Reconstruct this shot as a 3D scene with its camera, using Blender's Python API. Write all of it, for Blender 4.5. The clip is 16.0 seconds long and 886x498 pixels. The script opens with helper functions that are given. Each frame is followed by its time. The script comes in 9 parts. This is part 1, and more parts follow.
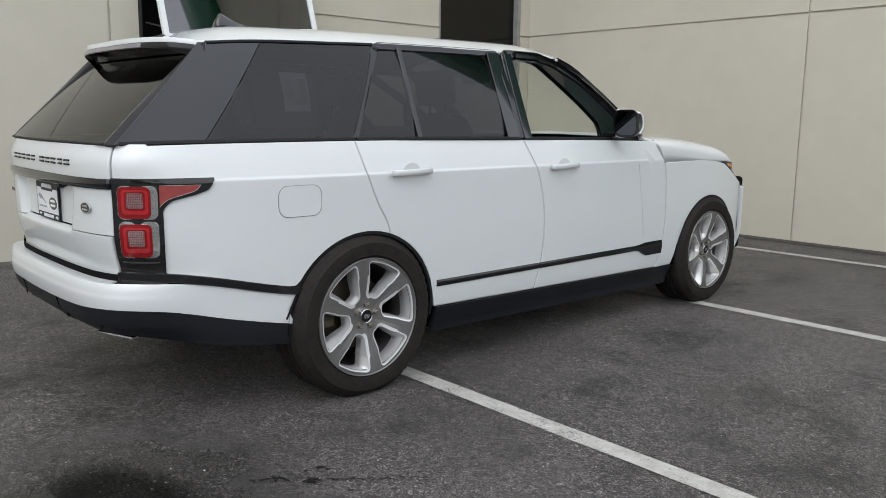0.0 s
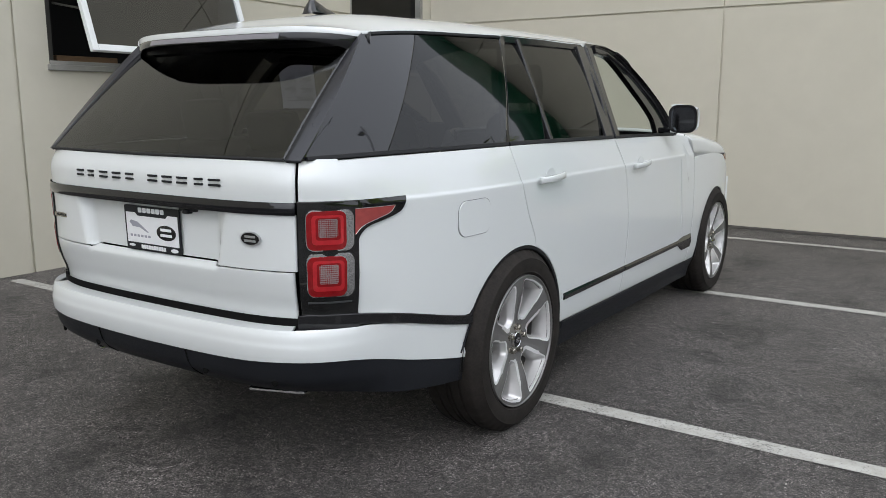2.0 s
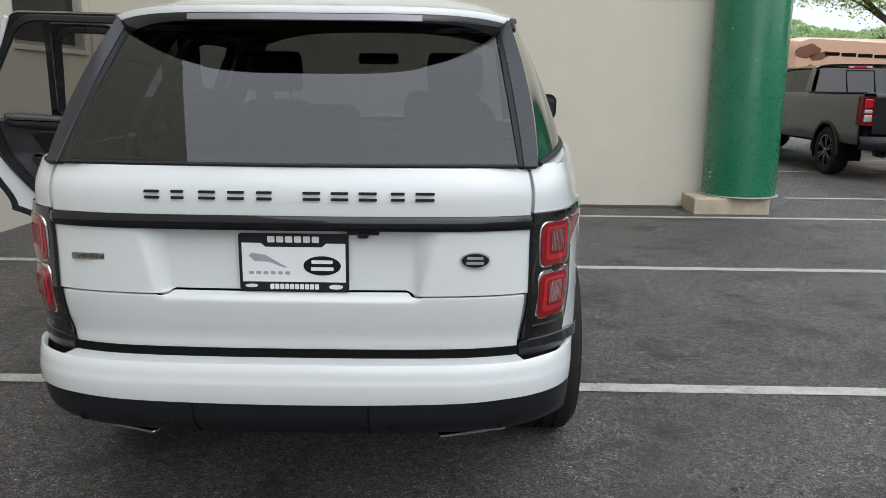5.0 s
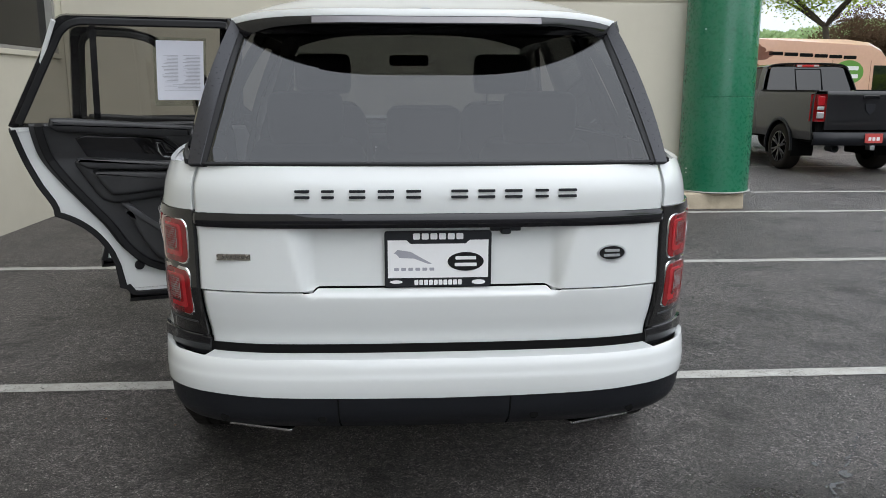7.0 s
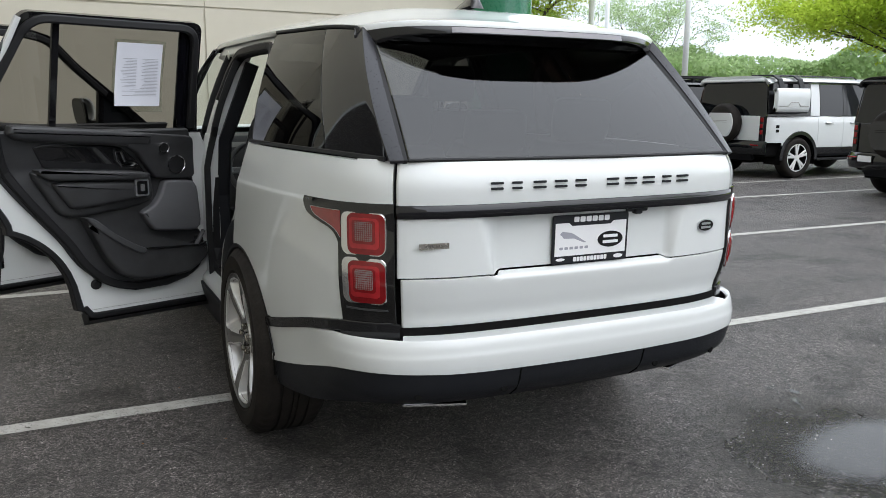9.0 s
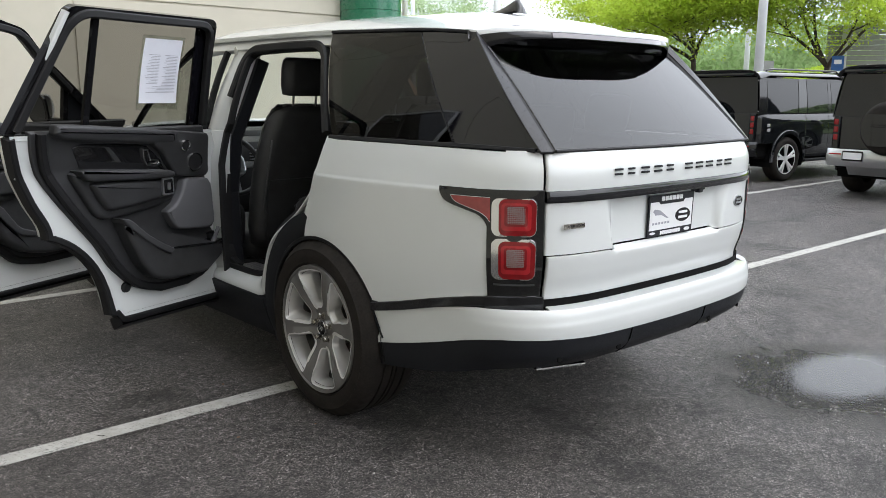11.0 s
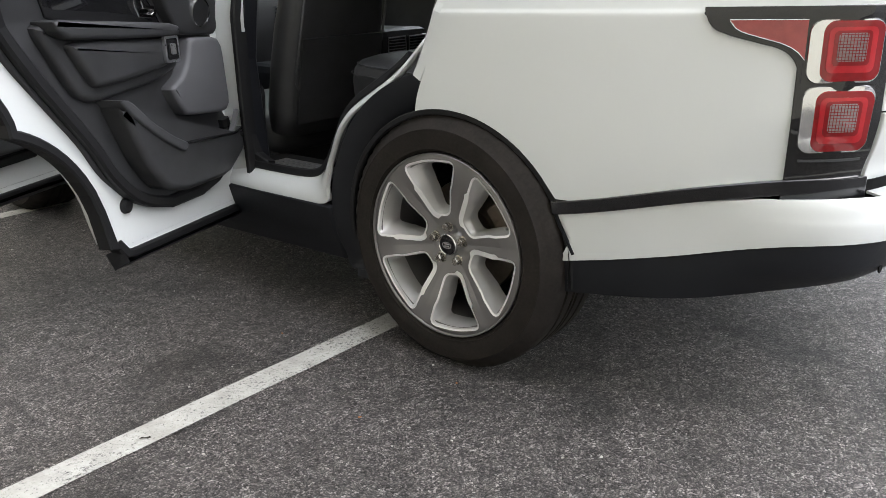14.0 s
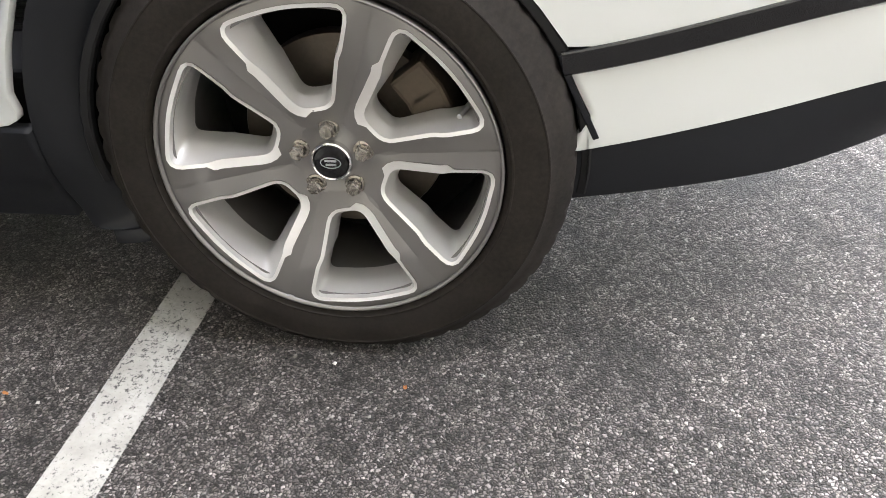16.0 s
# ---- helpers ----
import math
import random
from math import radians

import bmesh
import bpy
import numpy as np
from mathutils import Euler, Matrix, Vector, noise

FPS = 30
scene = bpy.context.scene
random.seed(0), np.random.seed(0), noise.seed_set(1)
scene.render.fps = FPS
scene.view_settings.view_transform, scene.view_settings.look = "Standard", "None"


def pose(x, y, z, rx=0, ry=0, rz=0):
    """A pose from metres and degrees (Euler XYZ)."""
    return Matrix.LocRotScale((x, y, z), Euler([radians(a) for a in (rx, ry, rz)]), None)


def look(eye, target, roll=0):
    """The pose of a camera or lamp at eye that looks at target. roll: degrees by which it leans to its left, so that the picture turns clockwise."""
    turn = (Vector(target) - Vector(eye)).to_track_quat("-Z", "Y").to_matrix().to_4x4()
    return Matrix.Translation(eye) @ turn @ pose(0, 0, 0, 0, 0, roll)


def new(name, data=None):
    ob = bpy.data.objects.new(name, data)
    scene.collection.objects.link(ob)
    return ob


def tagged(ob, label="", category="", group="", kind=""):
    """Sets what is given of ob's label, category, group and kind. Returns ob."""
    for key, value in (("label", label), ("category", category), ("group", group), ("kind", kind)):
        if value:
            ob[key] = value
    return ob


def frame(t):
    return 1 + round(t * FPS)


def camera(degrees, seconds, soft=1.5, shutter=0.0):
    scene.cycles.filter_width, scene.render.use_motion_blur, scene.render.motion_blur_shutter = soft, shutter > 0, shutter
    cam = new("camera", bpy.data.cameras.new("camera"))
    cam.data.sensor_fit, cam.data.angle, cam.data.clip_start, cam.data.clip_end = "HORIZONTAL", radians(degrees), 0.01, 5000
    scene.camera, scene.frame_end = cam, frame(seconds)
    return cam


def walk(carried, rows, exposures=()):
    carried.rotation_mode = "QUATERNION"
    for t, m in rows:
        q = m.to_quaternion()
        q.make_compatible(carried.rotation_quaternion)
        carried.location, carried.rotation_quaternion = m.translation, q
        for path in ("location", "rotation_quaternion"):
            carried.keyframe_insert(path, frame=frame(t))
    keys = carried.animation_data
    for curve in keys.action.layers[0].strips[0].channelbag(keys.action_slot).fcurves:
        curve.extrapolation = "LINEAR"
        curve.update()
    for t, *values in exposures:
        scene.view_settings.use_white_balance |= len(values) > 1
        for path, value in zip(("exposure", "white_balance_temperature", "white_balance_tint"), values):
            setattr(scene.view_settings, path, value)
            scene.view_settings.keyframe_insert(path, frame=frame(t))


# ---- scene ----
cam = camera(58.1, 16.0, soft=0.6)
PATH = [
    (0, (3.947, -2.21, 1.334), (2.481, -0.89, 1.005), 0.6),
    (0.5, (3.595, -2.435, 1.313), (2.235, -1.003, 0.998), 0.2),
    (1, (3.247, -2.635, 1.322), (1.986, -1.116, 1.001), -0.1),
    (1.5, (2.852, -2.756, 1.35), (1.658, -1.186, 1.017), -0.2),
    (2, (2.503, -2.944, 1.387), (1.42, -1.301, 1.029), 0.1),
    (2.5, (2.137, -3.032, 1.374), (1.2, -1.305, 1.002), 0.2),
    (3, (1.771, -3.152, 1.372), (0.991, -1.348, 0.999), 0.0),
    (3.2, (1.649, -3.24, 1.403), (0.954, -1.404, 1.023), 0.4),
    (5.3, (0.339, -3.311, 1.425), (0.354, -1.352, 1.025), 0.4),
    (5.5, (0.258, -3.312, 1.426), (0.291, -1.353, 1.024), 0.3),
    (6, (0.123, -3.358, 1.435), (0.179, -1.401, 1.03), -0.0),
    (6.5, (0.064, -3.374, 1.434), (0.142, -1.417, 1.029), 0.1),
    (7, (-0.098, -3.383, 1.419), (0.024, -1.426, 1.024), 0.1),
    (7.5, (-0.411, -3.351, 1.41), (-0.113, -1.409, 1.039), 1.1),
    (8, (-0.82, -3.41, 1.403), (-0.268, -1.522, 1.043), 1.4),
    (8.5, (-1.182, -3.383, 1.397), (-0.47, -1.553, 1.017), 1.1),
    (8.7, (-1.344, -3.357, 1.379), (-0.578, -1.547, 1.009), 0.8),
    (11, (-2.73, -2.935, 1.396), (-1.452, -1.444, 1.019), 0.2),
    (11.5, (-2.819, -2.802, 1.4), (-1.576, -1.282, 1.02), -1.1),
    (12, (-2.941, -2.787, 1.383), (-1.693, -1.265, 1.026), -0.9),
    (12.5, (-2.975, -2.651, 1.339), (-1.72, -1.133, 0.989), -0.6),
    (13, (-2.874, -2.282, 1.3), (-1.621, -0.787, 0.861), -0.5),
    (13.5, (-2.804, -1.873, 1.25), (-1.465, -0.483, 0.726), 0.1),
    (14, (-2.673, -1.491, 1.15), (-1.238, -0.255, 0.509), -1.5),
    (14.5, (-2.502, -1.149, 1.101), (-1.003, -0.078, 0.322), -1.3),
    (15, (-2.349, -0.838, 1.056), (-0.747, -0.036, 0.169), -0.7),
    (15.5, (-2.156, -0.573, 1.004), (-0.549, -0.02, -0.05), -1.3),
    (16, (-2.05, -0.349, 0.994), (-0.41, -0.108, -0.125), -1.5),
]
walk(cam, [(t, look(eye, target, roll)) for t, eye, target, roll in PATH], [(0, 1.2, 6550, 11), (5.5, 1.26, 6500, 10), (7, 1.28, 6500, 10), (8.5, 1.42, 6500, 10), (11, 1.74, 6550, 11), (12.5, 1.87, 6550, 11), (13.5, 2.24, 6570, 12), (14.5, 2.74, 6600, 12), (16, 3.25, 6680, 14)])

# ---- world and sun: flat, overcast daylight ----
world = bpy.data.worlds.new("overcast_sky")
scene.world = world
world.use_nodes = True
wn, wl = world.node_tree.nodes, world.node_tree.links
sky = wn.new("ShaderNodeTexSky")
sky.sky_type = "NISHITA"
sky.sun_disc = False
sky.sun_elevation = radians(52)
sky.sun_rotation = radians(150)
sky.dust_density = 6.0
sky.air_density = 1.6
grey_sky = wn.new("ShaderNodeHueSaturation")
grey_sky.inputs["Saturation"].default_value = 0.10
cloud_mix = wn.new("ShaderNodeMixRGB")
cloud_mix.inputs["Fac"].default_value = 0.72
cloud_mix.inputs["Color2"].default_value = (6.35, 7.0, 8.0, 1)
wl.new(sky.outputs[0], grey_sky.inputs["Color"])
wl.new(grey_sky.outputs[0], cloud_mix.inputs["Color1"])
sky_way, sky_up, overhead = wn.new("ShaderNodeTexCoord"), wn.new("ShaderNodeSeparateXYZ"), wn.new("ShaderNodeMapRange")
overhead.inputs["To Min"].default_value, overhead.inputs["To Max"].default_value = 0.78, 1.06
cloud_shade = wn.new("ShaderNodeVectorMath")
cloud_shade.operation = "SCALE"
wl.new(sky_way.outputs["Generated"], sky_up.inputs[0])
wl.new(sky_up.outputs["Z"], overhead.inputs["Value"])
wl.new(cloud_mix.outputs[0], cloud_shade.inputs[0])
wl.new(overhead.outputs[0], cloud_shade.inputs["Scale"])
wl.new(cloud_shade.outputs[0], wn["Background"].inputs["Color"])
wn["Background"].inputs["Strength"].default_value = 0.102
sun_data = bpy.data.lights.new("sun", "SUN")
sun_data.energy = 0.5
sun_data.angle = radians(170)
sun_data.color = (0.97, 0.985, 1.0)
sun = new("sun", sun_data)
sun.matrix_world = look((2.5, -4, 18), (0, 0, 0))

# ---- small tools ----
def part(name, bm, material, parent=None, label="", smooth=False):
    """One mesh object from a bmesh, under a thing or a part."""
    bmesh.ops.remove_doubles(bm, verts=bm.verts, dist=0.00005)
    me = bpy.data.meshes.new(name)
    if smooth:
        for f in bm.faces:
            f.smooth = True
    bm.to_mesh(me)
    bm.free()
    me.materials.append(material)
    ob = new(name, me)
    if smooth == "edges":
        me.set_sharp_from_angle(angle=radians(38))
    if parent:
        ob.parent = parent
    if label:
        ob["label"] = label
    return ob


def thing(name, m, label, category, group="", kind=""):
    """An Empty at a thing's base, that parents its parts."""
    ob = new(name)
    ob.empty_display_size = 0.1
    ob.matrix_basis = m
    return tagged(ob, label, category, group, kind)


def spline(xs, ys):
    """A smooth curve through a table."""
    xs, ys = np.array(xs, float), np.array(ys, float)
    d = np.diff(ys) / np.diff(xs)
    m = np.r_[d[0], (d[1:] + d[:-1]) / 2, d[-1]]
    flat = np.r_[False, d[1:] * d[:-1] <= 0, False]
    m[flat] = 0

    def at(x):
        x = min(max(x, xs[0]), xs[-1])
        i = min(max(int(np.searchsorted(xs, x)) - 1, 0), len(xs) - 2)
        h = xs[i + 1] - xs[i]
        t = (x - xs[i]) / h
        return float((1 + 2 * t) * (1 - t) ** 2 * ys[i] + t * (1 - t) ** 2 * h * m[i] + t * t * (3 - 2 * t) * ys[i + 1] + t * t * (t - 1) * h * m[i + 1])

    return at


def smooth01(a, b, x):
    t = min(max((x - a) / (b - a), 0.0), 1.0)
    return t * t * (3 - 2 * t)


def box(bm, x0, x1, y0, y1, z0, z1, bevel=0.0, m=None):
    r = bmesh.ops.create_cube(bm, size=1)
    vs = r["verts"]
    for v in vs:
        v.co = Vector(((x0 + x1) / 2 + v.co.x * (x1 - x0), (y0 + y1) / 2 + v.co.y * (y1 - y0), (z0 + z1) / 2 + v.co.z * (z1 - z0)))
    if bevel:
        es = list({e for v in vs for e in v.link_edges})
        r2 = bmesh.ops.bevel(bm, geom=es, offset=bevel, segments=2, profile=0.5, affect="EDGES")
        vs = list({v for f in r2["faces"] for v in f.verts} | {v for v in vs if v.is_valid})
    if m is not None:
        for v in vs:
            v.co = m @ v.co
    return vs


def tube(bm, points, radii, n=8, cap=True):
    """A round bar along points; radii: one or one for each."""
    if not hasattr(radii, "__len__"):
        radii = [radii] * len(points)
    pts = [Vector(p) for p in points]
    rings = []
    ref = None
    for i, p in enumerate(pts):
        d = (pts[min(i + 1, len(pts) - 1)] - pts[max(i - 1, 0)]).normalized()
        if ref is None:
            ref = d.orthogonal().normalized()
        a = (ref - d * ref.dot(d)).normalized()
        ref = a
        b = d.cross(a)
        rings.append([bm.verts.new(p + radii[i] * (math.cos(2 * math.pi * k / n) * a + math.sin(2 * math.pi * k / n) * b)) for k in range(n)])
    for r, s in zip(rings, rings[1:]):
        for k in range(n):
            bm.faces.new((r[k], r[(k + 1) % n], s[(k + 1) % n], s[k]))
    if cap:
        bm.faces.new(rings[0][::-1])
        bm.faces.new(rings[-1])
    return rings


def strip(bm, points, normals, w, t):
    """A flat bar of width w and thickness t along points, its broad face towards the normals."""
    pts = [Vector(p) for p in points]
    rings = []
    for i, p in enumerate(pts):
        d = (pts[min(i + 1, len(pts) - 1)] - pts[max(i - 1, 0)]).normalized()
        n = Vector(normals[i] if isinstance(normals, list) else normals)
        n = (n - d * n.dot(d)).normalized()
        b = d.cross(n)
        k = 1.0
        if 0 < i < len(pts) - 1:
            d0, d1 = (p - pts[i - 1]).normalized(), (pts[i + 1] - p).normalized()
            k = 1 / max(math.cos(d0.angle(d1, 0.0) / 2), 0.5)
        c = min(w, t) * 0.2
        ring = [(-w / 2 * k + c, t / 2), (w / 2 * k - c, t / 2), (w / 2 * k, t / 2 - c), (w / 2 * k, -t / 2), (-w / 2 * k, -t / 2), (-w / 2 * k, t / 2 - c)]
        rings.append([bm.verts.new(p + b * u + n * v) for u, v in ring])
    m = len(rings[0])
    for r, s in zip(rings, rings[1:]):
        for k in range(m):
            bm.faces.new((r[k], r[(k + 1) % m], s[(k + 1) % m], s[k]))
    bm.faces.new(rings[0][::-1])
    bm.faces.new(rings[-1])


def lathe(bm, profile, m, n=48, wobble=None):
    """Turns (radius, height) points round the local z axis of m."""
    rings = []
    for r, h in profile:
        ring = []
        for k in range(n):
            a = 2 * math.pi * k / n
            rr = r + (wobble(r, h, k) if wobble else 0)
            ring.append(bm.verts.new(m @ Vector((rr * math.cos(a), rr * math.sin(a), h))))
        rings.append(ring)
    for r, s in zip(rings, rings[1:]):
        for k in range(n):
            bm.faces.new((r[k], r[(k + 1) % n], s[(k + 1) % n], s[k]))
    return rings


def shell(bm, f, nu, nv, thick=0.014, edge=0.02, flip=False):
    """A skin over f(u, v), 0..1 each, with a rounded rim that turns in by thick."""
    us = [0.0, edge * 0.35] + [edge + (1 - 2 * edge) * k / nu for k in range(nu + 1)] + [1 - edge * 0.35, 1.0]
    vs = [0.0, edge * 0.35] + [edge + (1 - 2 * edge) * k / nv for k in range(nv + 1)] + [1 - edge * 0.35, 1.0]
    g = [[Vector(f(u, v)) for v in vs] for u in us]
    a, b = len(us), len(vs)
    vert = [[bm.verts.new(g[i][j]) for j in range(b)] for i in range(a)]

    def quad(*q):
        try:
            bm.faces.new(q if not flip else q[::-1])
        except ValueError:
            pass

    for i in range(a - 1):
        for j in range(b - 1):
            quad(vert[i][j], vert[i + 1][j], vert[i + 1][j + 1], vert[i][j + 1])
    if thick:
        loop = [(i, 0) for i in range(a)] + [(a - 1, j) for j in range(1, b)] + [(i, b - 1) for i in range(a - 2, -1, -1)] + [(0, j) for j in range(b - 2, 0, -1)]
        back = []
        for i, j in loop:
            p = g[i][j]
            du = g[min(i + 1, a - 1)][j] - g[max(i - 1, 0)][j]
            dv = g[i][min(j + 1, b - 1)] - g[i][max(j - 1, 0)]
            n = du.cross(dv)
            n = n.normalized() if n.length > 1e-12 else Vector((0, 0, 0))
            if flip:
                n = -n
            back.append(bm.verts.new(p - n * thick))
        for k in range(len(loop)):
            i, j = loop[k]
            i2, j2 = loop[(k + 1) % len(loop)]
            quad(vert[i2][j2], vert[i][j], back[k], back[(k + 1) % len(loop)])
    return vert


def outline_prism(bm, pts, depth, m, bevel=0.0):
    """A flat shape with thickness: pts in the local xy plane of m, raised along its z by depth."""
    lo = [bm.verts.new(m @ Vector((x, y, 0))) for x, y in pts]
    hi = [bm.verts.new(m @ Vector((x, y, depth))) for x, y in pts]
    n = len(pts)
    for k in range(n):
        bm.faces.new((lo[k], lo[(k + 1) % n], hi[(k + 1) % n], hi[k]))
    bm.faces.new(hi)
    bm.faces.new(lo[::-1])


def rounded(w, h, r, n=5, cx=0.0, cy=0.0):
    out = []
    for k, (sx, sy) in enumerate(((1, 1), (-1, 1), (-1, -1), (1, -1))):
        for i in range(n + 1):
            a = math.pi / 2 * (k + i / n)
            out.append((cx + sx * (w / 2 - r) + r * math.cos(a), cy + sy * (h / 2 - r) + r * math.sin(a)))
    return out


def oval(w, h, n=28, cx=0.0, cy=0.0):
    return [(cx + w / 2 * math.cos(2 * math.pi * k / n), cy + h / 2 * math.sin(2 * math.pi * k / n)) for k in range(n)]


# ---- materials ----
class Mat:
    """A node material with brief calls for its texture nodes."""

    def __init__(self, name):
        self.m = bpy.data.materials.new(name)
        self.m.use_nodes = True
        self.n, self.l = self.m.node_tree.nodes, self.m.node_tree.links
        self.b = self.n["Principled BSDF"]
        self.coord = self.n.new("ShaderNodeTexCoord")

    def set(self, **kw):
        for k, v in kw.items():
            self.b.inputs[k.replace("_", " ")].default_value = v
        return self

    def noise(self, scale, detail=4.0, rough=0.6, space="Object"):
        t = self.n.new("ShaderNodeTexNoise")
        t.inputs["Scale"].default_value, t.inputs["Detail"].default_value, t.inputs["Roughness"].default_value = scale, detail, rough
        self.l.new(self.coord.outputs[space], t.inputs["Vector"])
        return t.outputs["Fac"]

    def cells(self, scale, out="Color", feature="F1"):
        t = self.n.new("ShaderNodeTexVoronoi")
        t.feature = feature
        t.inputs["Scale"].default_value = scale
        self.l.new(self.coord.outputs["Object"], t.inputs["Vector"])
        return t.outputs[out]

    def ramp(self, fac, *stops):
        r = self.n.new("ShaderNodeValToRGB")
        while len(r.color_ramp.elements) < len(stops):
            r.color_ramp.elements.new(0.5)
        for e, (p, c) in zip(r.color_ramp.elements, stops):
            e.position, e.color = p, (*c, 1) if hasattr(c, "__len__") else (c, c, c, 1)
        self.l.new(fac, r.inputs["Fac"])
        return r.outputs["Color"]

    def mix(self, fac, a, b, how="MIX"):
        x = self.n.new("ShaderNodeMixRGB")
        x.blend_type = how
        for s, v in (("Fac", fac), ("Color1", a), ("Color2", b)):
            if hasattr(v, "node"):
                self.l.new(v, x.inputs[s])
            else:
                x.inputs[s].default_value = v if s == "Fac" else (*v, 1)
        return x.outputs["Color"]

    def to(self, socket, out):
        self.l.new(out, self.b.inputs[socket])
        return self

    def bump(self, height, strength=0.2, distance=0.01):
        u = self.n.new("ShaderNodeBump")
        u.inputs["Strength"].default_value, u.inputs["Distance"].default_value = strength, distance
        self.l.new(height, u.inputs["Height"])
        self.l.new(u.outputs[0], self.b.inputs["Normal"])
        return self


def plain(name, colour, rough, metal=0.0, coat=0.0, vary=0.12, scale=9.0, bump=0.0, grain=300.0, spec=0.5):
    """A surface of one colour with slight mottling at two scales."""
    a = Mat(name)
    n1, n2 = a.noise(scale), a.noise(scale * 14)
    lo = tuple(c * (1 - vary) for c in colour)
    hi = tuple(min(c * (1 + vary), 1) for c in colour)
    c = a.mix(0.35, a.ramp(n1, (0.3, lo), (0.7, hi)), a.ramp(n2, (0.3, lo), (0.7, hi)))
    a.to("Base Color", c).set(Metallic=metal, Coat_Weight=coat, Coat_Roughness=0.03, Specular_IOR_Level=0.0 if coat == 0.99 else 0.1 if coat == 1.0 else 0.5)
    a.to("Roughness", a.ramp(n2, (0.25, max(rough - 0.05, 0)), (0.75, min(rough + 0.06, 1))))
    if bump:
        a.bump(a.noise(grain, 3.0), bump, 0.002)
    if spec != 0.5:
        a.set(Specular_IOR_Level=spec)
    return a.m


def glass(name, tint, facing=0.04, rough=0.0):
    """A thin pane: tinted see-through with a reflection that grows at a slant."""
    m = bpy.data.materials.new(name)
    m.use_nodes = True
    n, l = m.node_tree.nodes, m.node_tree.links
    n.remove(n["Principled BSDF"])
    t, g, f, x = n.new("ShaderNodeBsdfTransparent"), n.new("ShaderNodeBsdfGlossy"), n.new("ShaderNodeLayerWeight"), n.new("ShaderNodeMixShader")
    t.inputs[0].default_value = (*tint, 1)
    g.inputs["Roughness"].default_value = rough
    f.inputs["Blend"].default_value = 0.5
    power, scale = n.new("ShaderNodeMath"), n.new("ShaderNodeMath")
    power.operation, scale.operation = "POWER", "MULTIPLY_ADD"
    power.inputs[1].default_value = 4.5
    scale.inputs[1].default_value, scale.inputs[2].default_value = 1 - facing, facing
    l.new(f.outputs["Facing"], power.inputs[0])
    l.new(power.outputs[0], scale.inputs[0])
    l.new(scale.outputs[0], x.inputs[0])
    l.new(t.outputs[0], x.inputs[1])
    l.new(g.outputs[0], x.inputs[2])
    l.new(x.outputs[0], n["Material Output"].inputs[0])
    return m


